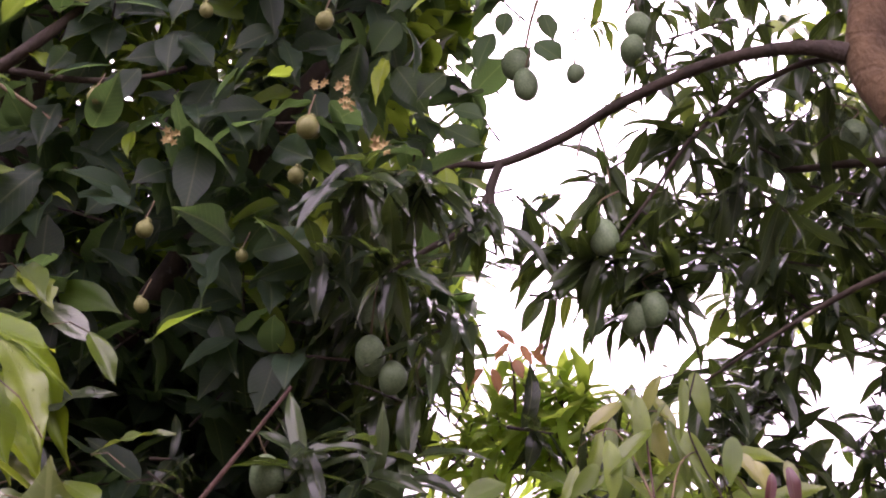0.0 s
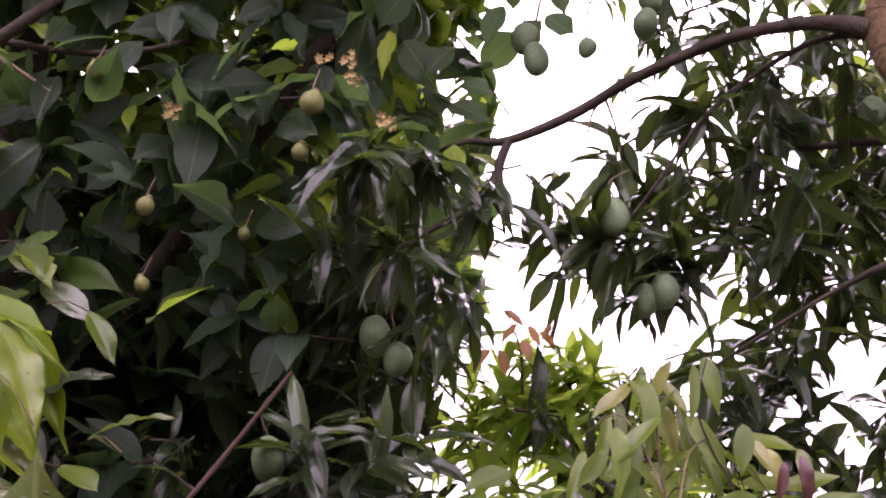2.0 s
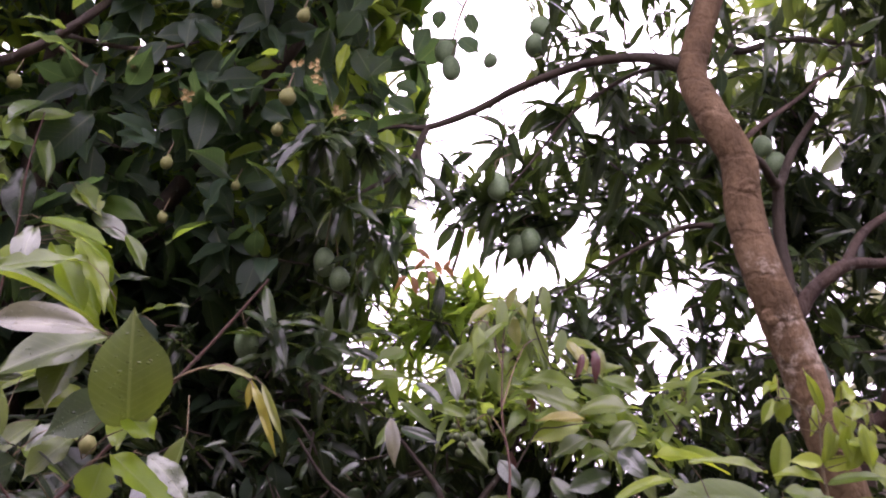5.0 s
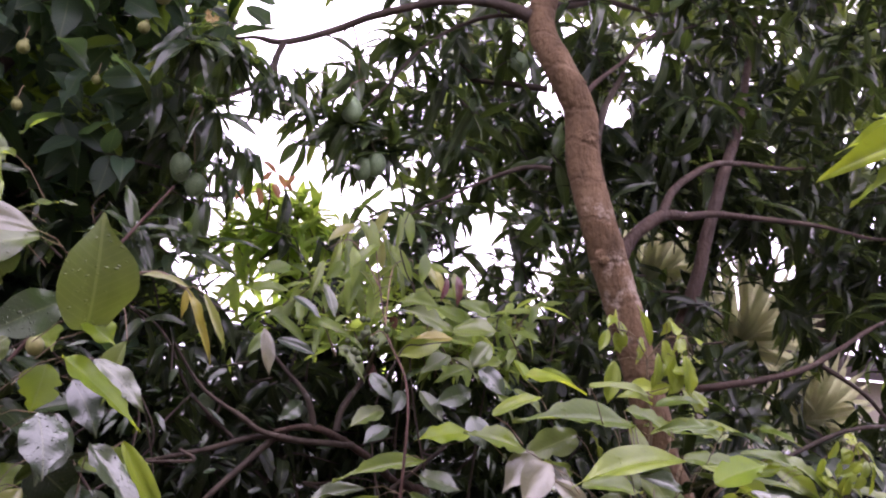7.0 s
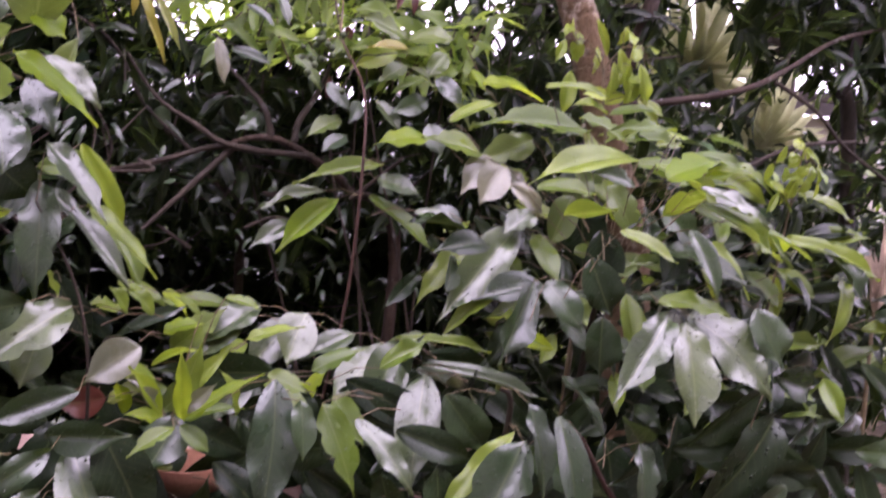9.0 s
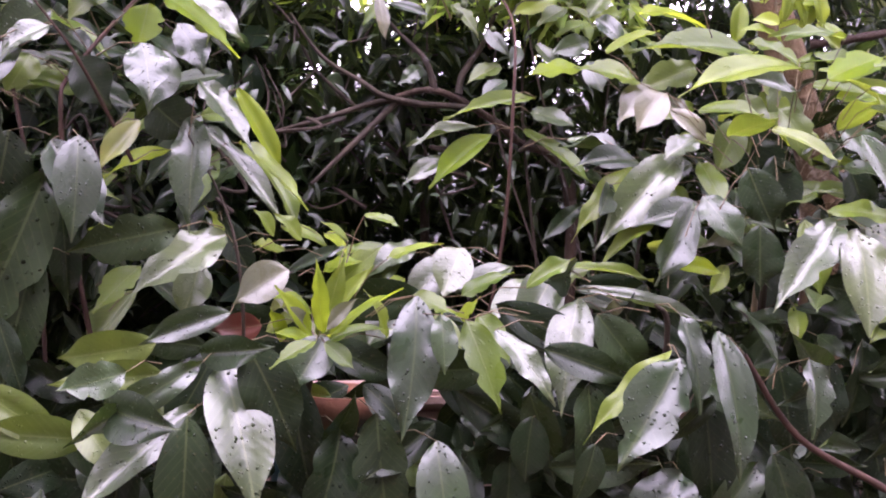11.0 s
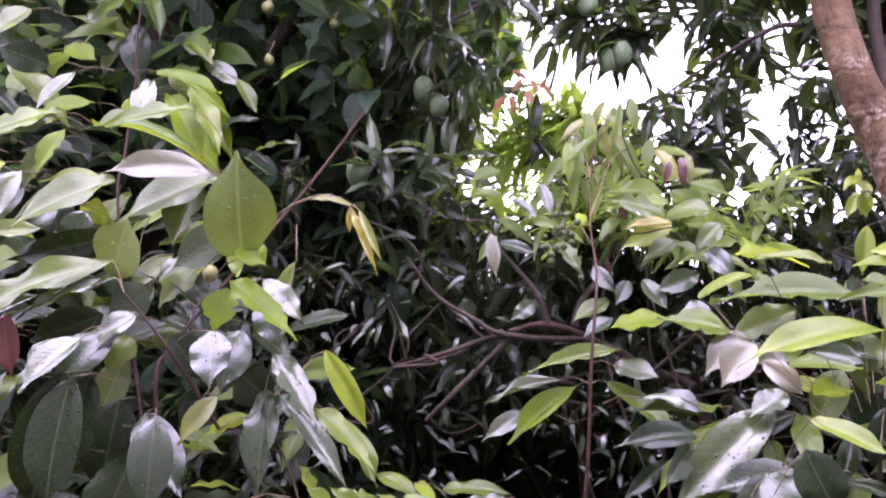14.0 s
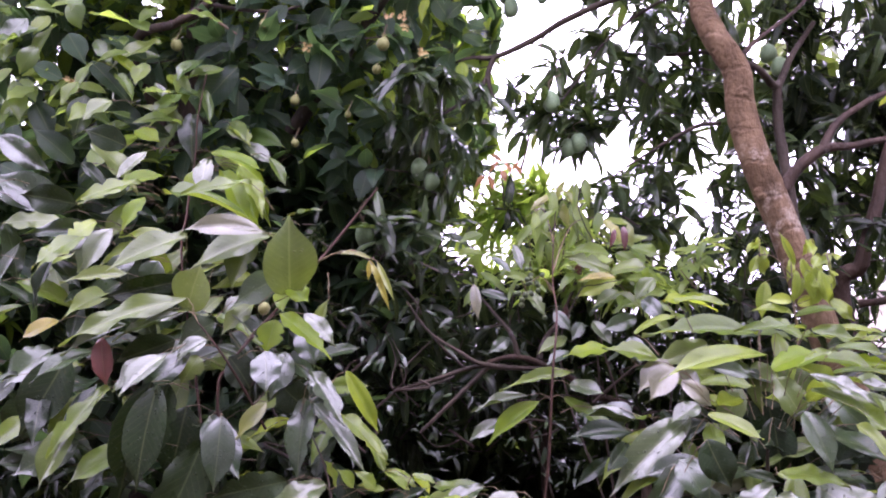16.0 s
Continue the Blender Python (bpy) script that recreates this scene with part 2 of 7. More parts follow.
TWIG = rough_material("green_brown_twig", [(0.3, (0.08, 0.07, 0.04)), (0.7, (0.16, 0.12, 0.06))], 25, 120, 0.55, 0.4, 0.003)
PINKTWIG = rough_material("reddish_twig", [(0.3, (0.03, 0.016, 0.011)), (0.7, (0.07, 0.038, 0.026))], 25, 120, 0.7, 0.5, 0.003)
SOIL = rough_material("damp_soil_with_leaf_litter", [(0.3, (0.03, 0.022, 0.016)), (0.5, (0.07, 0.05, 0.035)), (0.7, (0.12, 0.085, 0.05))], 3, 45, 0.9, 1.0, 0.03)
PINK = rough_material("pink_plaster", [(0.3, (0.36, 0.24, 0.2)), (0.7, (0.48, 0.34, 0.28))], 2.5, 60, 0.8, 0.3, 0.004)
CREAMWALL = rough_material("cream_plaster", [(0.3, (0.4, 0.37, 0.31)), (0.7, (0.55, 0.51, 0.43))], 1.5, 50, 0.85, 0.3, 0.004)
PALEWALL = rough_material("pale_plaster", [(0.3, (0.17, 0.16, 0.15)), (0.7, (0.25, 0.235, 0.22))], 1.5, 50, 0.85, 0.3, 0.004)
ROOF = rough_material("roof_tile", [(0.3, (0.07, 0.06, 0.06)), (0.7, (0.12, 0.1, 0.1))], 4, 60, 0.7, 0.4, 0.005)
SKIN = rough_material("green_mango_skin", [(0.35, (0.1, 0.165, 0.085)), (0.65, (0.18, 0.26, 0.14))], 18, 160, 0.42, 0.12, 0.002)
BERRY = rough_material("green_berry", [(0.35, (0.035, 0.055, 0.022)), (0.65, (0.075, 0.1, 0.04))], 40, 160, 0.55, 0.2, 0.002)
GUAVA = rough_material("yellow_green_fruit_skin", [(0.35, (0.1, 0.125, 0.035)), (0.65, (0.2, 0.205, 0.075))], 30, 150, 0.5, 0.2, 0.002)
PETAL = rough_material("withered_blossom", [(0.35, (0.26, 0.2, 0.08)), (0.65, (0.46, 0.38, 0.17))], 40, 150, 0.7, 0.3, 0.002)
TEAL = rough_material("teal_plastic", [(0.3, (0.02, 0.12, 0.15)), (0.7, (0.04, 0.18, 0.21))], 5, 60, 0.35, 0.1, 0.002, shine=0.5)
TERRACOTTA = rough_material("terracotta", [(0.3, (0.2, 0.085, 0.05)), (0.7, (0.3, 0.15, 0.09))], 8, 80, 0.8, 0.4, 0.004)


# ---- building helpers ----
def part(name, mesh, mat, parent=None, label="", kind=""):
    ob = new(name, mesh)
    if mat and not mesh.materials:
        mesh.materials.append(mat)
    if parent:
        ob.parent = parent
    return tagged(ob, label=label, kind=kind)


def thing(name, label, category, group=""):
    return tagged(new(name), label, category, group)


def leaf_arrays(rows, across, belly, point, droop, fold, wave, curl=0.0, seed=0, bites=(), drip=0.7, twist=0.0):
    """A leaf one long and one wide, base at the origin, along +y, face up, with a drawn-out tip."""
    rng = random.Random(seed)
    ph, beat = rng.uniform(0, 6.28), rng.uniform(8, 12)
    verts, uvs, faces = [], [], []
    for i in range(rows + 1):
        s = i / rows
        k = min(1.0, max(0.0, (s - 0.68) / 0.32))
        half = 0.5 * math.sin(math.pi * min(1, s) ** belly) ** point * (1 - drip * k * k * (3 - 2 * k))
        half = max(half, 0.03 if s < 0.5 else 0.006)
        for j in range(across + 1):
            u = -1 + 2 * j / across
            gone = sum(d * max(0.0, 1 - abs(s - at) / 0.08) for at, left_side, d in bites if (u < 0) == left_side)
            u *= 1 - min(gone, 0.85)
            edge = abs(u)
            z = -droop * s * s + 2 * fold * half * (edge - 0.45 * edge * edge) + wave * edge * edge * math.sin(ph + s * beat + (2 if u > 0 else 0) + 1.5 * math.sin(ph + 5 * s))
            z += twist * u * half * s
            y = s * (1 - 0.25 * droop * droop * s)
            verts.append((u * half + curl * s * s, y, z))
            uvs.append((0.5 + u * half, s))
    w = across + 1
    for i in range(rows):
        for j in range(across):
            a = i * w + j
            faces.append((a, a + 1, a + w + 1, a + w))
    return np.array(verts), np.array(uvs), np.array(faces)


def mesh_from(name, verts, faces, uvs=None, smooth=True):
    me = bpy.data.meshes.new(name)
    me.from_pydata([], [], [])
    nv, nf = len(verts), len(faces)
    k = faces.shape[1]
    me.vertices.add(nv)
    me.vertices.foreach_set("co", np.asarray(verts, dtype=np.float32).ravel())
    me.loops.add(nf * k)
    me.loops.foreach_set("vertex_index", np.asarray(faces, dtype=np.int32).ravel())
    me.polygons.add(nf)
    me.polygons.foreach_set("loop_start", np.arange(0, nf * k, k, dtype=np.int32))
    me.polygons.foreach_set("use_smooth", np.full(nf, smooth))
    if uvs is not None:
        layer = me.uv_layers.new(name="UVMap")
        layer.data.foreach_set("uv", np.asarray(uvs, dtype=np.float32)[np.asarray(faces).ravel()].ravel())
    me.update()
    me.validate()
    return me


E_DROOP, T_DROOP, L_DROOP = (0.06, 0.2, 0.12, 0.3, 0.42, 0.14, 0.25, 0.1), (0.15, 0.2, 0.28), (0.1, 0.3, 0.18, 0.4)
ELLIPTIC = [leaf_arrays(18, 6, 0.88, 0.72, d, f, w, c, s, (), 0.72, tw) for d, f, w, c, s, tw in zip(E_DROOP, (0.1, 0.08, 0.14, 0.11, 0.14, 0.18, 0.06, 0.15), (0.022, 0.034, 0.04, 0.03, 0.045, 0.05, 0.036, 0.026), (0.05, -0.1, 0.12, 0.0, 0.16, -0.14, 0.2, -0.2), (1, 2, 3, 4, 15, 16, 17, 18), (0.0, 0.06, -0.08, 0.08, 0.1, -0.1, 0.0, 0.1))]
TORN = [leaf_arrays(26, 6, 0.88, 0.72, d, f, w, c, s, b) for d, f, w, c, s, b in zip(T_DROOP, (0.11, 0.08, 0.13), (0.034, 0.042, 0.036), (0.08, -0.08, 0.15), (21, 22, 23), (
    ((0.45, True, 0.42), (0.75, False, 0.6), (0.6, False, 0.2), (0.25, True, 0.15)), ((0.3, False, 0.25), (0.58, False, 0.5), (0.8, True, 0.55), (0.5, True, 0.15)), ((0.4, False, 0.2), (0.62, True, 0.35), (0.88, True, 0.6), (0.7, False, 0.15))))]
LANCE = [leaf_arrays(14, 4, 0.85, 0.62, d, f, w, c, s, (), 0.55) for d, f, w, c, s in zip(L_DROOP, (0.1, 0.12, 0.09, 0.11), (0.012, 0.018, 0.018, 0.015), (0.2, -0.3, 0.4, -0.15), (5, 6, 7, 19))]
SMALL_BROAD = [leaf_arrays(7, 2, 0.86, 0.68, d, f, w, c, s, (), 0.6, tw) for d, f, w, c, s, tw in ((0.1, 0.12, 0.015, 0.1, 8, 0.05), (0.3, 0.1, 0.02, -0.15, 9, -0.12), (0.2, 0.18, 0.018, 0.0, 10, 0.1), (0.45, 0.14, 0.025, 0.2, 24, 0.0), (0.05, 0.06, 0.03, -0.25, 25, 0.15))]
SMALL_LANCE = [leaf_arrays(8, 2, 0.85, 0.62, d, f, w, c, s, (), 0.45, tw) for d, f, w, c, s, tw in ((0.1, 0.1, 0.018, 0.4, 11, 0.06), (0.35, 0.08, 0.025, -0.5, 12, -0.06), (0.2, 0.13, 0.03, 0.2, 13, 0.08), (0.5, 0.08, 0.02, 0.1, 14, -0.08), (0.65, 0.11, 0.028, -0.3, 26, 0.05), (-0.12, 0.1, 0.022, 0.5, 27, 0.0))]
DROOPS = {id(ELLIPTIC): E_DROOP, id(TORN): T_DROOP, id(LANCE): L_DROOP}
LEAF_MESHES = {}


def leaf_mesh(shape, index, mat):
    key = (id(shape), index, mat.name)
    if key not in LEAF_MESHES:
        v, uv, f = shape[index]
        LEAF_MESHES[key] = mesh_from("leaf", v, f, uv)
        LEAF_MESHES[key].materials.append(mat)
    return LEAF_MESHES[key]


def leaf_frame(base, tip, width, facing):
    """The pose of a leaf that runs from base to tip, its face turned to facing."""
    b, d = Vector(base), Vector(tip) - Vector(base)
    n = d.length
    y = d.normalized()
    x = y.cross(Vector(facing))
    if x.length < 0.05:
        x = y.cross(Vector((0.3, 0.2, 1)))
    x.normalize()
    z = x.cross(y)
    m = Matrix((x * width, y * n, z * n)).transposed().to_4x4()
    m.translation = b
    return m


def leaf(parent, base, tip, width, mat, facing, shape=ELLIPTIC, rng=random, label=""):
    index = rng.randrange(len(shape))
    ob = new("leaf", leaf_mesh(shape, index, mat))
    droop = DROOPS[id(shape)][index]
    b, t = Vector(base), Vector(tip)
    d = t - b
    n = Vector(facing)
    x = d.normalized().cross(n)
    up = x.cross(d).normalized() if x.length > 0.05 else Vector((0, 0, 1))
    ob.matrix_basis = leaf_frame(b, t + up * droop * d.length, width, facing)
    ob.parent = parent
    PETIOLES.setdefault(parent.name, []).append(b)
    return tagged(ob, label=label) if label else ob


def tube(points, radii, sides=10, steps=6, rough=0.0, seed=0, closed=True):
    """A round limb through points, tapering by radii."""
    pts = [Vector(p) for p in points]
    line, rad = [], []
    n = len(pts)
    for i in range(n - 1):
        a, b, c, d = pts[max(i - 1, 0)], pts[i], pts[i + 1], pts[min(i + 2, n - 1)]
        for k in range(steps):
            s = k / steps
            line.append(0.5 * ((2 * b) + (c - a) * s + (2 * a - 5 * b + 4 * c - d) * s * s + (3 * b - a - 3 * c + d) * s ** 3))
            rad.append(radii[i] * (1 - s) + radii[i + 1] * s)
    line.append(pts[-1])
    rad.append(radii[-1])
    verts, faces = [], []
    side = Vector((1, 0, 0.01))
    for i, (p, r) in enumerate(zip(line, rad)):
        d = (line[min(i + 1, len(line) - 1)] - line[max(i - 1, 0)]).normalized()
        x = (side - d * side.dot(d)).normalized()
        y = d.cross(x)
        side = x
        for j in range(sides):
            a = 2 * math.pi * j / sides
            q = x * math.cos(a) + y * math.sin(a)
            k = 1 + rough * noise.noise((p + q * r) * 14 + Vector((seed, 0, 0))) + rough * 0.6 * noise.noise((p + q * r) * 45)
            verts.append(p + q * r * k)
    for i in range(len(line) - 1):
        for j in range(sides):
            a, b = i * sides + j, i * sides + (j + 1) % sides
            faces.append((a, b, b + sides, a + sides))
    return mesh_from("limb", np.array([tuple(v) for v in verts]), np.array(faces))


def lathe(name, profile, sides=20):
    verts = [(r * math.cos(2 * math.pi * j / sides), r * math.sin(2 * math.pi * j / sides), z) for r, z in profile for j in range(sides)]
    faces = [(i * sides + j, i * sides + (j + 1) % sides, (i + 1) * sides + (j + 1) % sides, (i + 1) * sides + j) for i in range(len(profile) - 1) for j in range(sides)]
    return mesh_from(name, np.array(verts), np.array(faces))


def box(name, x0, x1, y0, y1, z0, z1, bevel=0.01):
    bm = bmesh.new()
    bmesh.ops.create_cube(bm, size=1)
    bmesh.ops.scale(bm, vec=(x1 - x0, y1 - y0, z1 - z0), verts=bm.verts)
    bmesh.ops.translate(bm, vec=((x0 + x1) / 2, (y0 + y1) / 2, (z0 + z1) / 2), verts=bm.verts)
    if bevel:
        bmesh.ops.bevel(bm, geom=bm.edges, offset=bevel, segments=2, affect="EDGES")
    me = bpy.data.meshes.new(name)
    bm.to_mesh(me)
    bm.free()
    return me


class Crown:
    """Gathers many leaves into one mesh."""

    def __init__(self, seed):
        self.v, self.uv, self.f, self.n, self.rng = [], [], [], 0, random.Random(seed)

    def add(self, shape, m):
        v, uv, f = shape
        a = np.array(m)
        self.v.append(v @ a[:3, :3].T + a[:3, 3])
        self.uv.append(uv)
        self.f.append(f + self.n)
        self.n += len(v)

    def build(self, name, mat, parent, label=""):
        if not self.v:
            return None
        me = mesh_from(name, np.concatenate(self.v), np.concatenate(self.f), np.concatenate(self.uv))
        return part(name, me, mat, parent, label, kind="stuff")


CAM_MID = Vector((0.0, -0.9, 1.85))
# sky gaps fitted to the camera's view, as outlines on the upright plane y = 3
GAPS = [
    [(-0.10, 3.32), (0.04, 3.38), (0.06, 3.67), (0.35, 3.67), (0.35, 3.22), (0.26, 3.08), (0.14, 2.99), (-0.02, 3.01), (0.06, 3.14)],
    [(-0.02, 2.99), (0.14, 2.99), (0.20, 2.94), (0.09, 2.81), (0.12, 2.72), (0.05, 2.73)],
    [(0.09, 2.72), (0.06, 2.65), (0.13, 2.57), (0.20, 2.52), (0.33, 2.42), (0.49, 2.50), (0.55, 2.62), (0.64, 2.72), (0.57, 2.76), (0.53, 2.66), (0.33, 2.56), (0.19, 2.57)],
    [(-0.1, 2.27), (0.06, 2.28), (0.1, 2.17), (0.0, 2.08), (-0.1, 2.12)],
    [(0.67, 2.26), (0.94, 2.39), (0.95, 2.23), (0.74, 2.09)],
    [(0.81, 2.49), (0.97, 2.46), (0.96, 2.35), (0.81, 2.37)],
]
# ragged chinks lower down, cut along the camera's view past the dark crown's edge
CAM_EARLY = Vector((-0.07, 0.24, 2.06))
LOW_GAPS = [
    [(-0.20, 2.40), (-0.15, 2.42), (-0.09, 2.42), (-0.05, 2.39), (-0.08, 2.31), (-0.12, 2.33), (-0.14, 2.35), (-0.19, 2.36)],
    [(-0.06, 2.37), (-0.01, 2.33), (-0.04, 2.24), (-0.10, 2.24), (-0.08, 2.29)],
    [(-0.25, 2.26), (-0.18, 2.29), (-0.14, 2.26), (-0.12, 2.22), (-0.12, 2.15), (-0.18, 2.15), (-0.24, 2.19)],
    [(0.08, 2.26), (0.12, 2.22), (0.15, 2.14), (0.08, 2.14)],
    [(0.17, 2.32), (0.26, 2.28), (0.25, 2.25), (0.17, 2.28)],
    [(0.26, 2.27), (0.30, 2.23), (0.27, 2.17)],
    [(-0.03, 2.26), (0.01, 2.26), (-0.01, 2.21)],
    [(-0.12, 2.48), (-0.07, 2.47), (-0.09, 2.43)],
]

# camera-view openings that keep the palm and the house visible past the mango trunk
CAM_SIDE = Vector((-0.67, -0.86, 1.84))
SIDE_GAPS = [
    [(1.92, 2.31), (2.04, 2.37), (2.14, 2.38), (2.16, 2.27), (2.14, 2.17), (1.97, 2.15)],
    [(1.5, 2.48), (1.57, 2.51), (1.69, 2.5), (1.71, 2.35), (1.56, 2.34)],
    [(2.27, 1.98), (2.39, 2.05), (2.5, 2.05), (2.51, 1.9), (2.29, 1.86)],
    [(2.54, 2.07), (2.69, 2.11), (2.7, 1.9), (2.6, 1.89)],
    [(2.03, 2.54), (2.17, 2.57), (2.16, 2.47)],
    [(2.32, 2.32), (2.42, 2.29), (2.35, 2.22)],
    [(2.04, 2.11), (2.16, 2.11), (2.15, 2.04)],
    [(0.79, 2.45), (0.91, 2.52), (1.01, 2.47), (1.01, 2.31), (0.88, 2.31)],
    [(1.29, 2.99), (1.42, 3.06), (1.45, 2.94), (1.36, 2.82)],
    [(1.44, 3.2), (1.52, 3.31), (1.57, 3.2), (1.5, 3.1)],
    [(1.03, 2.99), (1.14, 3.06), (1.14, 2.9)],
    [(0.66, 2.39), (0.75, 2.36), (0.71, 2.25)],
]


# true where a point lies on a camera sightline that must stay open
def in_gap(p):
    for eye, outlines in ((CAM_MID, GAPS), (CAM_EARLY, LOW_GAPS), (CAM_SIDE, SIDE_GAPS)):
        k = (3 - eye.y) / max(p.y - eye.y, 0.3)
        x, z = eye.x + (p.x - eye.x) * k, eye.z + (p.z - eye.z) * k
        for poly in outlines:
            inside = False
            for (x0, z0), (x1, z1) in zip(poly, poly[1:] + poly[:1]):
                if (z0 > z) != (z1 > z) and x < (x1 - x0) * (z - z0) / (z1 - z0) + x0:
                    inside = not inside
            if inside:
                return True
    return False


def scatter(rng, count, low, high, keep=None):
    made = 0
    for _ in range(count * 6):
        p = Vector([rng.uniform(a, b) for a, b in zip(low, high)])
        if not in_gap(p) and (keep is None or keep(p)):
            made += 1
            yield p
            if made >= count:
                return


def whorl(crown, twigs, p, rng, shapes, leaves, length, width, droop, axis, twig=0.12, gaps=True):
    """Leaves round the end of a twig at p."""
    ax = Vector(axis).normalized()
    if twigs is not None and twig:
        twigs.append((p - ax * twig + Vector((rng.uniform(-0.03, 0.03), rng.uniform(-0.03, 0.03), 0)), p))
    for k in range(leaves):
        a = k * 2.4 + rng.uniform(-0.4, 0.4)
        side = ax.orthogonal().normalized()
        side = Matrix.Rotation(a, 3, ax) @ side
        out = (side * rng.uniform(0.7, 1.1) + ax * rng.uniform(-0.2, 0.7) + Vector((0, 0, -droop * rng.uniform(0.4, 1.5)))).normalized()
        b = p - ax * twig * rng.uniform(0, 0.7)
        n = length * rng.uniform(0.65, 1.2)
        tip = b + out * n
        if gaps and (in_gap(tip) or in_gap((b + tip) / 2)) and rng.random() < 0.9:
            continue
        face = Vector((rng.uniform(-0.5, 0.5), rng.uniform(-0.7, 0.2), 1)) + ax * 0.5
        crown.add(rng.choice(shapes), leaf_frame(b, tip, width * rng.uniform(0.75, 1.2), face))


def twig_mesh(twigs, radius, name="twigs"):
    verts, faces = [], []
    for a, b in twigs:
        d = (b - a).normalized()
        x = d.orthogonal().normalized()
        y = d.cross(x)
        n = len(verts)
        for p, r in ((a, radius), (b, radius * 0.6)):
            for j in range(5):
                q = x * math.cos(j * 1.2566) + y * math.sin(j * 1.2566)
                verts.append(tuple(p + q * r))
        faces += [(n + j, n + (j + 1) % 5, n + 5 + (j + 1) % 5, n + 5 + j) for j in range(5)]
    return mesh_from(name, np.array(verts), np.array(faces))


STEMS, PETIOLES = {}, {}


def petioles(parent, reach=0.11):
    """Thin leaf stalks that run from the leaves' bases towards the nearest stem."""
    stems = STEMS.get(parent.name, [])
    out = []
    for b in PETIOLES.get(parent.name, []):
        near = min(stems, key=lambda p: (p - b).length + 0.4 * max(0.0, p.z - b.z))
        d = near - b
        if d.length < 0.015:
            continue
        a = b + d.normalized() * min(reach, d.length)
        mid = (a + b) / 2 + Vector((0, 0, 0.12 * (a - b).length))
        out += [(a, mid), (mid, b)]
    part("petiole_tangle", twig_mesh(out, 0.0016), TWIG, parent, kind="stuff")


def branch(parent, points, radii, mat, name="branch", rough=0.12, label="", sides=10):
    if parent:
        for a, b in zip(points, points[1:]):
            STEMS.setdefault(parent.name, []).extend(Vector(a).lerp(Vector(b), k / 6) for k in range(7))
    return part(name, tube(points, radii, sides, 6, rough, len(points)), mat, parent, label)


# ---- ground and walls ----
def ground():
    n = 60
    verts, faces = [], []
    xs = [math.copysign(abs(u) ** 3 * 400, u) for u in np.linspace(-1, 1, n)]
    for y in xs:
        for x in xs:
            d = max(abs(x), abs(y))
            verts.append((x, y + 2, 0.05 * noise.noise(Vector((x, y, 0)) * 0.8) - 0.05 if d < 60 else -0.05))
    for j in range(n - 1):
        for i in range(n - 1):
            a = j * n + i
            faces.append((a, a + 1, a + n + 1, a + n))
    ob = part("ground", mesh_from("ground", np.array(verts), np.array(faces)), SOIL)
    tagged(ob, "dark damp garden soil strewn with fallen leaves", "ground", kind="structure")


ground()
wall = part("garden_wall", box("garden_wall", -6, 0.95, 2.02, 2.16, -0.1, 0.87, 0.012), PINK)
tagged(wall, "low pink plastered garden wall behind the shrubs", "wall", kind="structure")
part("coping", box("coping", -6, 0.98, 1.99, 2.19, 0.87 + 0.002, 0.87 + 0.045, 0.012), PINK, wall)
# unseen wall behind the camera, added to cut low sky light and bounce fill
back_wall = part("wall_south", box("wall_south", -9, 9, -2.9, -2.6, -0.1, 6.4, 0.02), PALEWALL)
tagged(back_wall, "unseen plain pale plastered wall closing the garden, added to block and bounce light", "wall", kind="structure")

# unseen side walls, added so light comes mostly from overhead
for name, x in (("wall_west", -5.2), ("wall_east", 5.0)):
    side_wall = part(name, box(name, x, x + 0.3, -2.58, 1.2, -0.1, 5.6, 0.02), PALEWALL)
    tagged(side_wall, "unseen plain pale plastered side wall closing the garden, added to block side light", "wall", kind="structure")


def far_house():
    h = thing("garden_house", "small cream plastered house with a grey tiled roof beyond the trees", "house")
    part("wall", box("wall", 3.4, 9.0, 8.0, 8.25, -0.1, 2.3, 0.01), CREAMWALL, h)
    part("wall", box("wall", 3.4, 3.6, 8.26, 11, -0.1, 2.3, 0.01), CREAMWALL, h)
    roof = part("roof", box("roof", 3.1, 9.3, 7.6, 7.68, 2.3, 2.42, 0.01), ROOF, h)
    for i in range(12):
        part("roof_tile", box("roof_tile", 3.1 + i * 0.52, 3.6 + i * 0.52, 7.58, 9.6, 2.44 + (i % 2) * 0.01, 2.5 + (i % 2) * 0.01, 0.02), ROOF, h)
    return h


far_house()

# ---- mango tree ----
mango_tree = thing("mango_tree", "old mango tree with reddish scarred trunk and hanging green fruit", "tree")
trunk_line = [(1.454, 2.300, 1.014), (1.329, 2.300, 1.357), (1.236, 2.300, 1.698), (1.152, 2.300, 1.945), (1.080, 2.330, 2.168), (1.030, 2.350, 2.313), (0.980, 2.360, 2.449), (0.943, 2.400, 2.613), (0.928, 2.420, 2.776), (0.857, 2.440, 2.910), (0.823, 2.540, 3.069), (0.864, 2.600, 3.256), (0.941, 2.700, 3.549), (0.990, 2.900, 4.121)]
trunk_line[0] = (trunk_line[1][0] + 0.05, 2.3, -0.1)
trunk_r = [0.085, 0.07, 0.06, 0.057, 0.057, 0.06, 0.056, 0.055, 0.052, 0.05, 0.046, 0.044, 0.04, 0.03]
part("trunk", tube(trunk_line, trunk_r, 28, 14, 0.055, 3), BARK, mango_tree, "reddish brown bark with pale patches and old pruning scars")


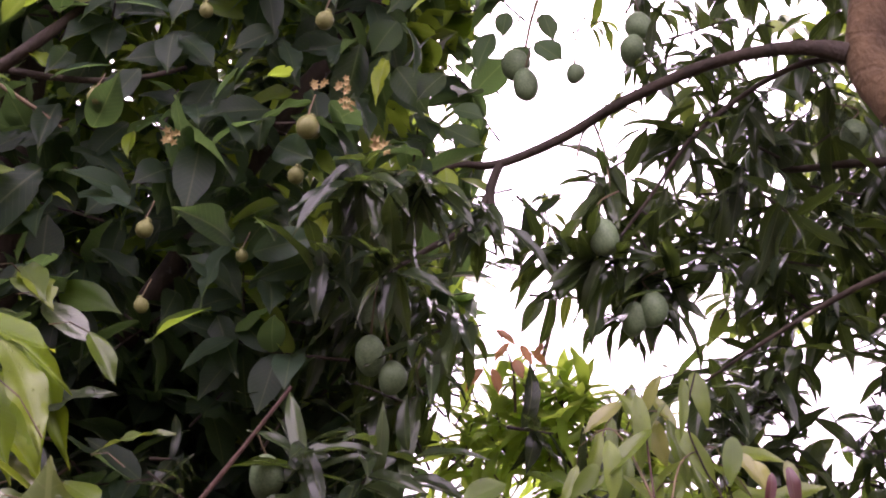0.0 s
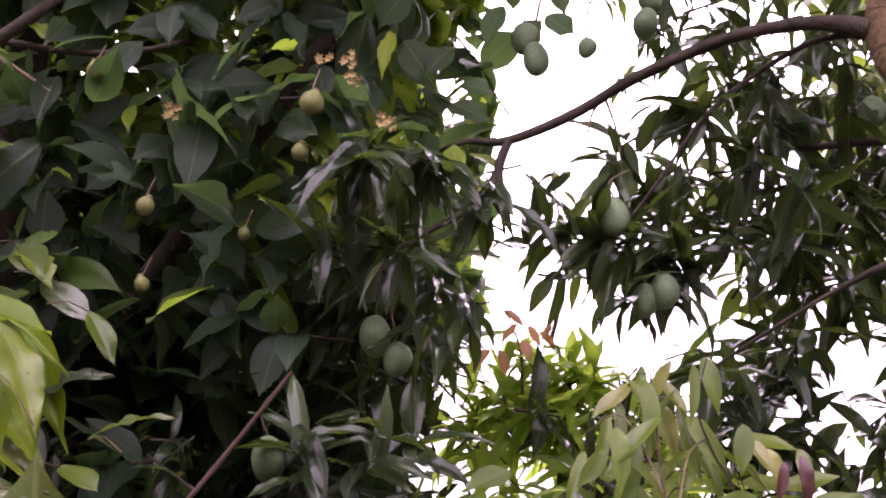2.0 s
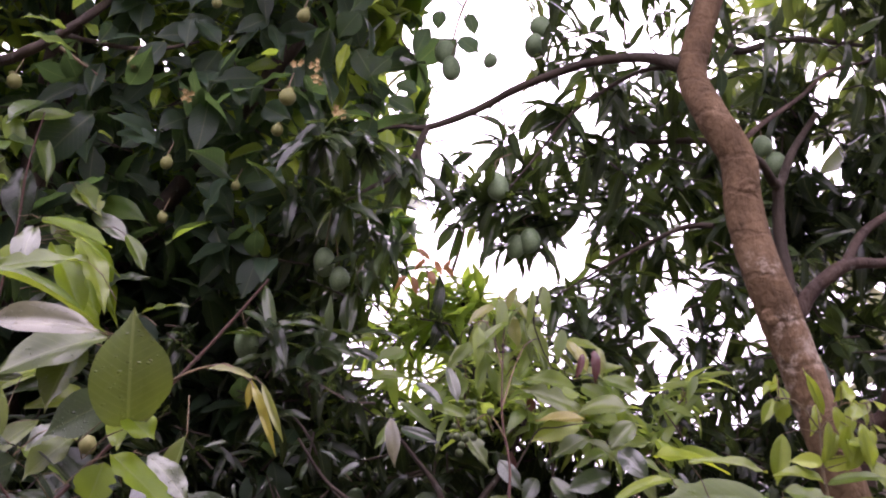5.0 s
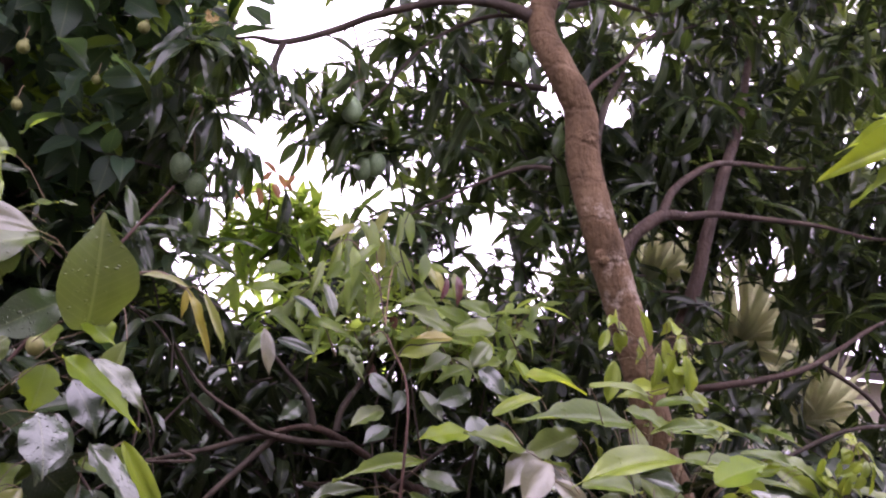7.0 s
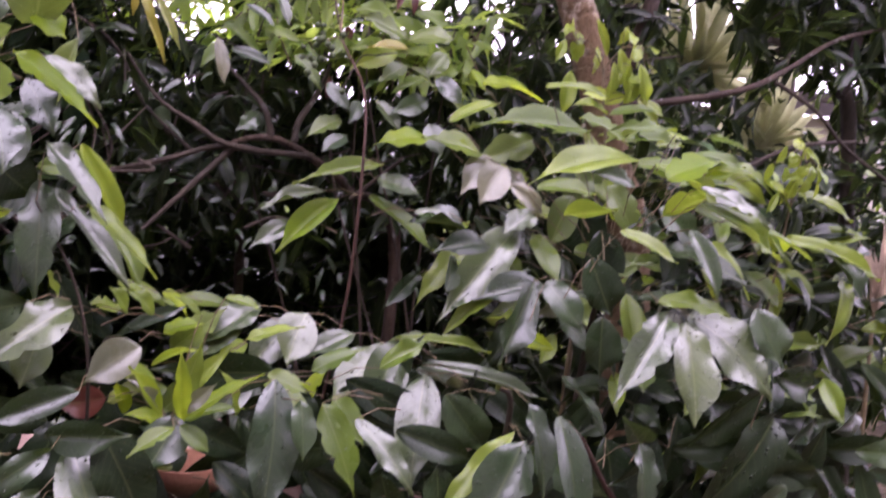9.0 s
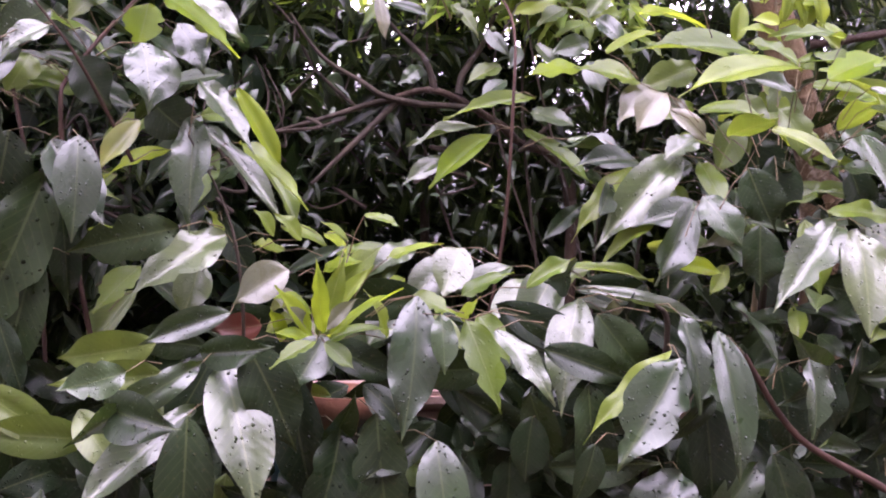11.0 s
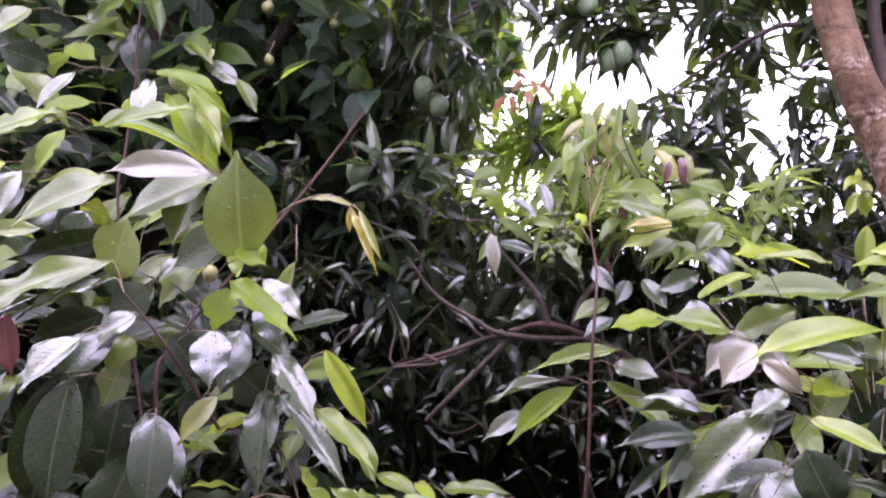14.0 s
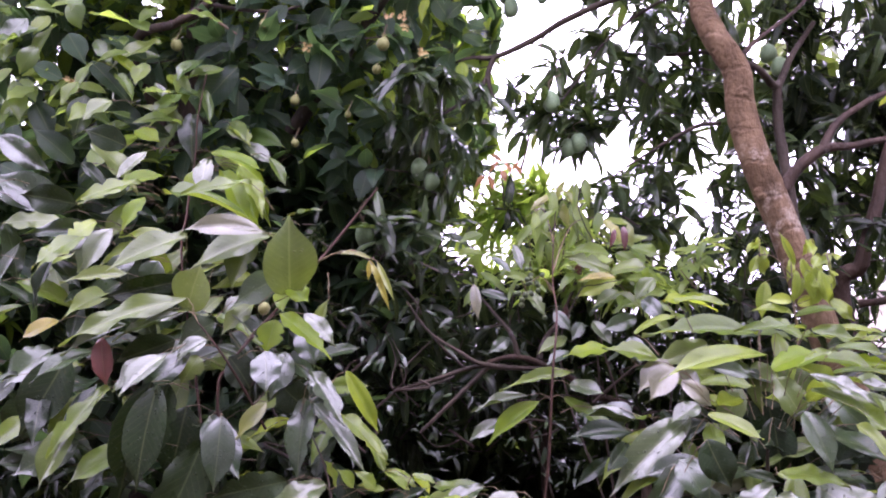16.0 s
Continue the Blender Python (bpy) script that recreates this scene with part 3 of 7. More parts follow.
def scar(parent, at, facing, size):
    """A healed pruning wound: a ring of bark round a dark dimple."""
    bm = bmesh.new()
    rings = ((1.9, -0.5), (1.4, -0.08), (0.9, 0.03), (0.55, -0.04), (0.2, -0.16), (0.02, -0.2))
    rows = []
    for k, (r, h) in enumerate(rings):
        rows.append([bm.verts.new((size * r * math.cos(a) * 1.2 * (1 + 0.9 * noise.noise(Vector((math.cos(a), math.sin(a), k * 0.3)) * 2)), size * r * math.sin(a), size * h)) for a in np.linspace(0, 2 * math.pi, 16, endpoint=False)])
    for a, b in zip(rows, rows[1:]):
        for j in range(16):
            bm.faces.new((a[j], a[(j + 1) % 16], b[(j + 1) % 16], b[j])).smooth = True
    me = bpy.data.meshes.new("branch_scar")
    bm.to_mesh(me)
    bm.free()
    ob = part("branch_scar", me, BARK, parent)
    ob.matrix_basis = Matrix.Translation(at) @ Vector(facing).to_track_quat("Z", "Y").to_matrix().to_4x4()


scar(mango_tree, (0.945, 2.349, 2.684), (0.1, -1, 0.1), 0.013)
scar(mango_tree, (0.998, 2.299, 2.309), (-0.2, -1, 0.1), 0.015)
scar(mango_tree, (0.905, 2.385, 2.86), (-0.3, -1, 0.05), 0.009)
scar(mango_tree, (1.085, 2.277, 2.05), (0.1, -1, 0.0), 0.01)
# limbs against the sky: their silhouette darkness is put into a darker bark
branch(mango_tree, [(0.786, 2.560, 3.105), (0.719, 2.580, 3.129), (0.642, 2.620, 3.143), (0.500, 2.680, 3.133), (0.311, 2.750, 3.068), (0.180, 2.800, 3.002), (0.022, 2.790, 2.930), (-0.072, 2.800, 2.931), (-0.147, 2.850, 2.922)], [0.026, 0.018, 0.016, 0.014, 0.013, 0.012, 0.011, 0.007, 0.004], DARKBARK, "limb")
branch(mango_tree, [(0.022, 2.790, 2.930), (-0.001, 2.780, 2.863), (0.003, 2.770, 2.809), (0.023, 2.760, 2.754)], [0.012, 0.012, 0.009, 0.004], DARKBARK)
branch(mango_tree, [(-0.002, 2.780, 2.856), (-0.053, 2.760, 2.768), (-0.144, 2.750, 2.711), (-0.233, 2.720, 2.650)], [0.01, 0.009, 0.007, 0.005], DARKBARK)
branch(mango_tree, [(0.777, 2.570, 3.103), (0.687, 2.650, 3.112), (0.578, 2.750, 3.070), (0.459, 2.720, 2.960), (0.365, 2.740, 2.829), (0.284, 2.750, 2.723)], [0.009, 0.007, 0.006, 0.005, 0.004, 0.003], DARKBARK)
branch(mango_tree, [(0.250, 2.810, 3.044), (0.220, 2.800, 3.004), (0.204, 2.790, 2.936)], [0.004, 0.003, 0.002], TWIG)
branch(mango_tree, [(0.250, 2.810, 3.044), (0.270, 2.780, 2.954), (0.277, 2.760, 2.863)], [0.004, 0.003, 0.002], TWIG)
branch(mango_tree, [(0.882, 2.500, 2.593), (0.807, 2.550, 2.594), (0.688, 2.600, 2.538), (0.551, 2.650, 2.456), (0.449, 2.700, 2.390)], [0.009, 0.008, 0.006, 0.004, 0.003], DARKBARK)
branch(mango_tree, [(1.025, 2.900, 2.972), (0.903, 2.950, 2.983), (0.776, 3.000, 2.985), (0.571, 3.050, 3.003)], [0.013, 0.011, 0.009, 0.005], DARKBARK)
branch(mango_tree, [(1.079, 2.360, 2.325), (1.130, 2.360, 2.397), (1.223, 2.370, 2.470), (1.342, 2.400, 2.489), (1.473, 2.450, 2.520), (1.680, 2.500, 2.539), (2.012, 2.600, 2.568), (2.464, 2.800, 2.596), (3.019, 3.100, 2.740)], [0.03, 0.022, 0.02, 0.014, 0.012, 0.01, 0.008, 0.006, 0.003], LIMBBARK, "limb")
branch(mango_tree, [(1.223, 2.370, 2.470), (1.273, 2.400, 2.558), (1.353, 2.430, 2.626), (1.493, 2.500, 2.704), (1.685, 2.600, 2.748), (2.069, 2.800, 2.821), (2.570, 3.100, 3.012)], [0.017, 0.014, 0.012, 0.01, 0.009, 0.006, 0.003], LIMBBARK, "limb")
branch(mango_tree, [(0.942, 2.450, 2.826), (1.024, 2.500, 2.913), (1.173, 2.600, 3.038), (1.307, 2.700, 3.168), (1.5, 2.85, 3.27), (1.75, 2.95, 3.4)], [0.011, 0.008, 0.007, 0.006, 0.004, 0.003], LIMBBARK)
branch(mango_tree, [(0.949, 2.500, 2.838), (1.052, 2.600, 2.818), (1.136, 2.700, 2.780), (1.215, 2.800, 2.922), (1.331, 2.900, 3.088)], [0.012, 0.014, 0.016, 0.013, 0.01], DARKBARK)
branch(mango_tree, [(1.136, 2.700, 2.785), (1.140, 2.700, 2.627), (1.157, 2.650, 2.419), (1.180, 2.600, 2.173)], [0.018, 0.021, 0.022, 0.024], DARKBARK, "limb")
branch(mango_tree, [(1.054, 3.000, 3.346), (1.115, 3.000, 3.336), (1.298, 3.050, 3.408), (1.575, 3.100, 3.420)], [0.02, 0.014, 0.012, 0.007], DARKBARK)


def mango_mesh():
    bm = bmesh.new()
    bmesh.ops.create_uvsphere(bm, u_segments=20, v_segments=14, radius=0.5)
    for v in bm.verts:
        s = v.co.z + 0.5
        v.co.x *= 0.78 + 0.1 * math.sin(s * 3.0)
        v.co.y *= 0.72
        v.co.x += 0.07 * math.sin(s * 3.1) - 0.05 * (1 - s) ** 2
    for f in bm.faces:
        f.smooth = True
    me = bpy.data.meshes.new("mango")
    bm.to_mesh(me)
    bm.free()
    me.materials.append(SKIN)
    return me


MANGO_FRUIT = mango_mesh()


def mango(at, size, tilt, hang, rng=random.Random(5)):
    ob = part("mango", MANGO_FRUIT, SKIN, mango_tree)
    ob.matrix_basis = Matrix.Translation(at) @ pose(0, 0, 0, rng.uniform(-12, 12), tilt, rng.uniform(0, 360)) @ Matrix.Scale(size, 4)
    top = Vector(at) + Vector((0, 0, size * 0.47))
    st = part("fruit_stalk", tube([top, top + Vector((rng.uniform(-0.02, 0.02), 0, hang * 0.5)), top + Vector((rng.uniform(-0.05, 0.05), 0.02, hang))], [0.0025, 0.002, 0.0025], 6, 4), TWIG, ob)
    st.matrix_parent_inverse = ob.matrix_basis.inverted()


for at, size, tilt, hang in [
    ((-0.271, 2.69, 2.453), 0.092, -6, 0.22), ((-0.224, 2.68, 2.402), 0.076, 4, 0.26), ((-0.277, 2.780, 2.774), 0.1, 5, 0.08), ((-0.285, 2.850, 2.580), 0.1, 8, 0.1),
    ((0.252, 2.720, 2.729), 0.098, 14, 0.07), ((0.318, 2.750, 2.545), 0.08, 0, 0.05), ((0.361, 2.750, 2.567), 0.085, 0, 0.06),
    ((0.089, 2.820, 3.145), 0.088, 3, 0.16), ((0.064, 2.860, 3.215), 0.085, -10, 0.1), ((0.219, 2.900, 3.209), 0.056, 0, 0.16), ((0.758, 3.000, 3.035), 0.105, 60, 0.1),
    ((0.698, 3.000, 3.001), 0.1, -5, 0.08), ((0.368, 2.900, 3.271), 0.085, 6, 0.06), ((0.389, 2.900, 3.341), 0.08, 20, 0.06), ((0.961, 3.050, 3.096), 0.09, 5, 0.06),
    ((-0.492, 2.700, 2.191), 0.1, 0, 0.12), ((-0.125, 2.600, 1.747), 0.07, 0, 0.05), ((1.187, 2.900, 2.905), 0.085, 0, 0.06), ((1.142, 2.900, 2.960), 0.08, 10, 0.06),
]:
    mango(at, size, tilt, hang)


def clearing(p):
    return not (1.6 < p.x < 3.2 and (1.9 if p.x < 2.4 else 1.75) < p.z < 2.3) or noise.noise(p * 4.0) > 0.0


def open_right(p):
    return p.x > 0.35 + 0.25 * noise.noise(p * 1.3) and clearing(p)


rng = random.Random(11)
crown, lit_crown, twigs = Crown(11), Crown(12), []
# hanging sprays over the open sky, behind and over the trunk
for p in scatter(rng, 600, (0.3, 2.65, 2.15), (4.2, 4.4, 5.0), open_right):
    whorl(lit_crown if p.y > 3.0 and rng.random() < 0.3 else crown, twigs, p, rng, SMALL_LANCE, rng.randint(6, 10), 0.16, 0.038, 0.14, (rng.uniform(-1, 1), rng.uniform(-1, 0.6), rng.uniform(-0.5, 0.9)))
for p in scatter(rng, 230, (1.3, 2.7, 0.9), (4.6, 4.6, 2.6), clearing):
    whorl(lit_crown if p.y > 3.3 and rng.random() < 0.3 else crown, twigs, p, rng, SMALL_LANCE, rng.randint(6, 10), 0.17, 0.045, 0.28, (rng.uniform(-1, 1), rng.uniform(-1, 0.6), rng.uniform(-0.3, 0.9)))
for p in scatter(rng, 40, (-0.5, 2.75, 1.95), (-0.06, 3.4, 2.7)):
    whorl(crown, twigs, p, rng, SMALL_LANCE, rng.randint(6, 9), 0.17, 0.036, 0.4, (rng.uniform(-1, 1), rng.uniform(-1, 0.3), rng.uniform(-0.6, 0.6)))
for p in scatter(rng, 42, (0.5, 2.75, 2.42), (1.35, 3.5, 3.3), open_right):
    whorl(lit_crown if p.y > 3.1 and rng.random() < 0.3 else crown, twigs, p, rng, SMALL_LANCE, rng.randint(7, 11), 0.165, 0.04, 0.5, (rng.uniform(-1, 1), rng.uniform(-1, 0.4), rng.uniform(-0.9, 0.5)))
for p in scatter(rng, 26, (0.6, 2.8, 1.95), (1.2, 3.3, 2.5)):
    whorl(lit_crown if rng.random() < 0.4 else crown, twigs, p, rng, SMALL_LANCE, rng.randint(7, 10), 0.14, 0.036, 0.2, (rng.uniform(-0.8, 0.8), rng.uniform(-0.8, 0.2), rng.uniform(-0.2, 0.9)))
# canopy above the view, unseen, added to shade the thicket below
for p in scatter(rng, 420, (-0.4, 1.9, 4.75), (2.6, 4.7, 5.8)):
    whorl(crown, twigs, p, rng, SMALL_LANCE, 10, 0.26, 0.075, 0.2, (rng.uniform(-1, 1), rng.uniform(-1, 1), 1))
# another layer out of view, added to keep sky light off the right crowns
for p in scatter(rng, 330, (1.0, 2.3, 4.6), (5.0, 4.8, 5.6)):
    whorl(crown, twigs, p, rng, SMALL_LANCE, 9, 0.22, 0.055, 0.3, (rng.uniform(-1, 1), rng.uniform(-1, 1), 1))
# crowded leaves round the hanging fruit
for at in ((0.124, 2.850, 2.793), (0.197, 2.850, 2.744), (0.266, 2.900, 2.814), (0.338, 2.850, 2.737), (0.174, 2.850, 2.633), (0.260, 2.850, 2.599), (0.355, 2.900, 2.631), (0.441, 2.850, 2.653), (0.430, 2.900, 2.778), (0.517, 2.900, 2.750), (0.345, 2.950, 2.880), (0.597, 2.950, 2.850), (0.433, 2.950, 3.246), (0.499, 2.950, 3.121), (0.664, 2.950, 3.014), (0.785, 2.900, 3.100)):
    for _ in range(rng.randint(1, 2)):
        whorl(crown, twigs, Vector(at) + Vector((rng.gauss(0, 0.04), rng.gauss(0, 0.05), rng.gauss(0, 0.04))), rng, SMALL_LANCE, rng.randint(6, 9), 0.13, 0.034, 0.12, (rng.uniform(-1, 1), rng.uniform(-1, 0.3), rng.uniform(-0.7, 0.9)), 0.1, False)
for at in ((0.655, 2.950, 2.249), (0.731, 2.950, 2.278), (0.799, 3.000, 2.220), (0.678, 2.950, 2.158), (0.775, 3.000, 2.136), (0.546, 2.950, 2.464), (0.534, 2.950, 2.357), (0.576, 2.950, 2.294), (0.857, 3.000, 2.272), (0.633, 3.000, 2.342), (0.918, 3.000, 2.184), (0.958, 3.050, 2.346)):
    whorl(lit_crown if rng.random() < 0.3 else crown, twigs, Vector(at), rng, SMALL_LANCE, rng.randint(7, 10), 0.13, 0.04, 0.15, (rng.uniform(-0.6, 0.6), rng.uniform(-0.8, 0.2), rng.uniform(-0.2, 0.9)), 0.12, False)
# lit copy of the mango leaves: brightness through the crown is painted in
lit_crown.build("new_growth", SOFT, mango_tree, "lighter green leaves with light put into their colour")
crown.build("crown", MANGO, mango_tree, "drooping sprays of long dark green leaves")
part("twig_tangle", twig_mesh(twigs, 0.004), DARKBARK, mango_tree, kind="stuff")


def spray(parent, at, axis, count, length, width, mat, droop, seed, facing=(0, -0.5, 1), shape=LANCE):
    """A whorl of separate leaves round a twig's end."""
    r = random.Random(seed)
    ax = Vector(axis).normalized()
    p = Vector(at)
    for k in range(count):
        side = Matrix.Rotation(k * 2.4 + r.uniform(-0.9, 0.9), 3, ax) @ ax.orthogonal().normalized()
        out = (side + ax * r.uniform(-0.3, 1.0) + Vector((0, 0, -droop * r.uniform(0.5, 1.4)))).normalized()
        b = p - ax * r.uniform(0, 0.09) + Vector((r.gauss(0, 0.015), r.gauss(0, 0.015), r.gauss(0, 0.015)))
        leaf(parent, b, b + out * length * r.uniform(0.5, 1.1), width * r.uniform(0.8, 1.15), mat, Vector(facing) + Vector((r.uniform(-0.5, 0.5), r.uniform(-0.5, 0.5), 0)), shape, r)


for k, (at, axis, count, length, droop) in enumerate([
    ((-0.221, 2.520, 2.601), (0, -0.6, -0.3), 16, 0.2, 0.3), ((-0.284, 2.520, 2.786), (-0.2, -0.5, -0.4), 14, 0.21, 0.9), ((-0.140, 2.520, 2.786), (0.1, -0.5, -0.2), 12, 0.2, 0.9),
    ((-0.031, 2.600, 2.683), (0.0, -0.3, -0.9), 9, 0.17, 0.9), ((0.255, 2.740, 2.667), (-0.3, -0.6, -0.2), 16, 0.21, 0.35), ((0.398, 2.760, 2.645), (0.2, -0.7, 0.0), 14, 0.21, 0.5),
    ((0.254, 2.780, 2.869), (-0.4, -0.5, -0.3), 9, 0.17, 0.6), ((0.646, 2.800, 3.090), (0, -0.5, -0.5), 12, 0.21, 0.9), ((0.722, 2.900, 2.835), (0.1, -0.5, -0.5), 12, 0.2, 0.8),
    ((0.452, 2.720, 2.381), (-0.5, -0.5, 0.2), 12, 0.2, 0.5), ((0.448, 2.850, 3.037), (0, -0.5, -0.5), 11, 0.2, 0.8), ((0.843, 2.900, 2.806), (0, -0.5, -0.6), 12, 0.2, 0.9),
    ((0.703, 2.800, 2.443), (0.2, -0.6, -0.3), 8, 0.17, 0.7), ((0.515, 2.850, 2.764), (0.2, -0.6, -0.3), 12, 0.2, 0.6), ((-0.403, 2.650, 2.252), (0.1, -0.6, 0.5), 10, 0.2, 0.3), ((-0.175, 2.600, 2.236), (0.1, -0.5, 0.3), 9, 0.2, 0.4),
]):
    spray(mango_tree, at, axis, count, length * 0.85, 0.04, MANGO, droop, 40 + k)

for k, (at, axis, count, length, droop) in enumerate([
    ((-0.243, 2.800, 2.648), (0.1, -0.7, -0.2), 20, 0.21, 0.25),
    ((-0.306, 2.550, 2.797), (-0.1, -0.5, -0.6), 14, 0.19, 1.00),
    ((-0.175, 2.550, 2.785), (0.1, -0.5, -0.6), 13, 0.19, 0.90),
    ((-0.026, 2.620, 2.743), (0.2, -0.4, -0.8), 10, 0.17, 1.10),
    ((-0.309, 2.840, 2.564), (-0.2, -0.5, -0.5), 12, 0.18, 0.80),
    ((-0.153, 2.820, 2.586), (0.2, -0.5, -0.5), 13, 0.19, 0.80),
    ((-0.112, 2.660, 2.431), (0.2, -0.4, -0.5), 10, 0.17, 0.80),
    ((-0.385, 2.600, 2.626), (-0.6, -0.5, 0.0), 10, 0.18, 0.40),
    ((-0.064, 2.660, 2.480), (0.3, -0.4, -0.6), 9, 0.15, 0.90),
    ((-0.405, 2.500, 2.225), (0.0, -0.6, 0.6), 12, 0.17, 0.20),
    ((-0.256, 2.500, 2.219), (0.2, -0.6, 0.4), 10, 0.17, 0.30),
    ((0.226, 2.740, 2.659), (0.0, -0.6, -0.2), 14, 0.15, 0.20),
    ((0.379, 2.760, 2.650), (0.3, -0.6, -0.1), 12, 0.15, 0.20),
    ((0.480, 2.800, 2.971), (0.0, -0.5, -0.5), 12, 0.19, 0.90),
    ((0.630, 2.850, 2.876), (0.1, -0.5, -0.6), 12, 0.19, 0.90),
    ((0.683, 2.850, 2.684), (0.0, -0.5, -0.6), 12, 0.19, 0.90),
    ((0.819, 2.900, 2.574), (0.0, -0.5, -0.6), 12, 0.19, 0.90),
    ((0.102, 2.740, 2.724), (-0.6, -0.5, -0.1), 10, 0.15, 0.40),
]):
    spray(mango_tree, at, axis, count, length * 0.95, 0.036, MANGO, droop, 140 + k)

KINDS = {"m": (OLIVE, (0, -0.7, 0.7), 0.95), "b": (GREEN, (0, -0.55, 0.8), 0.95), "w": (WET, (0, -0.8, 0.6), 0.9), "d": (WET, (0.1, -1, 0.15), 0.85), "l": (LIME, (0, -0.55, 0.8), 0.95), "r": (RED, (0, -1, 0.2), 1.0), "c": (CREAM, (0, -0.8, 0.6), 0.95), "p": (PALE, (0, -0.6, 0.8), 1.1), "g": (WET, (0.2, -0.88, 0.4), 0.85), "q": (LIMP, (0, -0.9, 0.4), 1.55), "y": (YELLOW, (0, -0.7, 0.6), 1.1), "o": (COPPER, (0, -0.8, 0.5), 1.2), "t": (BROAD, (0, -0.85, 0.4), 1.0), "s": (SHEEN, (0, -0.62, 0.78), 0.85), "k": (DARK, (0.05, -1, -0.12), 0.9), "n": (AIRY, (0, -0.8, 0.5), 0.82)}


def leaves(parent, rows, seed, shape=ELLIPTIC):
    r = random.Random(seed)
    for bx, by, bz, tx, ty, tz, width, kind in rows:
        mat, face, wider = KINDS[kind]
        f = Vector(face) + Vector((r.uniform(-0.3, 0.3), r.uniform(-0.15, 0.15), r.uniform(-0.15, 0.15)))
        torn = shape is ELLIPTIC and (kind in "blm" and r.random() < 0.45 or kind in "swgk" and r.random() < 0.2)
        leaf(parent, (bx, by, bz), (tx, ty, tz), width * wider, mat, f, TORN if torn else shape, r)


# ---- broad-leaved fruit tree ----
fruit_tree = thing("fruit_tree", "dense broad-leaved fruit tree with small yellowish fruits", "tree")
branch(fruit_tree, [(-1.7, 3.6, -0.1), (-1.65, 3.6, 1.0), (-1.5, 3.5, 2.0), (-1.4, 3.4, 3.0), (-1.3, 3.4, 4.4)], [0.12, 0.1, 0.09, 0.07, 0.03], DARKBARK, "trunk", sides=16)
branch(fruit_tree, [(-1.45, 3.45, 2.5), (-1.592, 3.100, 3.056), (-1.302, 2.750, 3.077), (-1.205, 2.700, 3.109), (-1.077, 2.700, 3.206), (-0.940, 2.800, 3.405)], [0.03, 0.024, 0.018, 0.017, 0.015, 0.01], DARKBARK, "limb")
branch(fruit_tree, [(-1.178, 2.750, 3.161), (-1.001, 2.720, 3.121), (-0.848, 2.700, 3.111), (-0.729, 2.750, 3.162)], [0.01, 0.008, 0.007, 0.005], DARKBARK)
branch(fruit_tree, [(-1.153, 2.700, 3.098), (-1.068, 2.700, 3.041), (-1.005, 2.720, 2.999)], [0.006, 0.005, 0.004], TWIG)
branch(fruit_tree, [(-1.5, 3.5, 1.9), (-1.0, 3.3, 2.6), (-0.5, 3.2, 3.3), (-0.1, 3.2, 3.9)], [0.05, 0.04, 0.03, 0.015], DARKBARK, "limb")
rng = random.Random(21)
crown, lit_crown, twigs = Crown(21), Crown(22), []


def broad_zone(p):
    if p.x > -0.48 and 2.2 < p.z < 2.95 and p.y < 2.95:
        return False
    if p.x < -0.95 and p.z > 2.55 and p.y < 3.2 and noise.noise(p * 2.3) > 0.12:
        return False
    return p.x < -0.1 + 0.16 * (p.z - 2.6) + 0.2 * noise.noise(p * 1.7)


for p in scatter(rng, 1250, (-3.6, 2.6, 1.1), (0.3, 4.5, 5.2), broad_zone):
    whorl(lit_crown if p.y > 3.1 and rng.random() < (0.32 if p.x > -1.0 else 0.12) else crown, twigs, p, rng, SMALL_BROAD, rng.randint(6, 10), 0.165, 0.078, 0.35, (rng.uniform(-1, 1), rng.uniform(-1, 0.4), rng.uniform(-0.3, 1)), 0.16)
# overhang mostly above the view, added to block sky light on the crown's front
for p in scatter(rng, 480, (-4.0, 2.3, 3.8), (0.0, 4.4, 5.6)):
    whorl(lit_crown if rng.random() < 0.25 else crown, twigs, p, rng, SMALL_BROAD, rng.randint(6, 10), 0.17, 0.075, 0.35, (rng.uniform(-1, 1), rng.uniform(-1, 0.4), rng.uniform(-0.3, 1)), 0.16)
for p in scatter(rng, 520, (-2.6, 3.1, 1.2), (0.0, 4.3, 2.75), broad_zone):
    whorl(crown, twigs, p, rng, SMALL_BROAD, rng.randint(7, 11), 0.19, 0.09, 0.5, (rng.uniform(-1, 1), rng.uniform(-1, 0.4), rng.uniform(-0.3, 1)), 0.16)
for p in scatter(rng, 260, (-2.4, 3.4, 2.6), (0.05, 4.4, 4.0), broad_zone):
    whorl(lit_crown if rng.random() < 0.6 else crown, twigs, p, rng, SMALL_BROAD, rng.randint(7, 11), 0.17, 0.085, 0.3, (rng.uniform(-1, 1), rng.uniform(-1, 0.4), rng.uniform(-0.3, 1)), 0.16)
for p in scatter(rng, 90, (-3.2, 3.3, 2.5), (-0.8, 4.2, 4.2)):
    whorl(lit_crown, twigs, p, rng, SMALL_BROAD, rng.randint(6, 9), 0.15, 0.075, 0.3, (rng.uniform(-1, 1), rng.uniform(-1, 0.4), rng.uniform(-0.3, 1)), 0.16)
# these deeper leaves carry the sky's backlight as a brighter green
lit_crown.build("new_growth", BACKLIT, fruit_tree, "yellow-green leaves deeper in the crown, backlight put into their colour")
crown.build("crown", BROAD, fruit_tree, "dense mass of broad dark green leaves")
part("twig_tangle", twig_mesh(twigs, 0.004), DARKBARK, fruit_tree, kind="stuff")
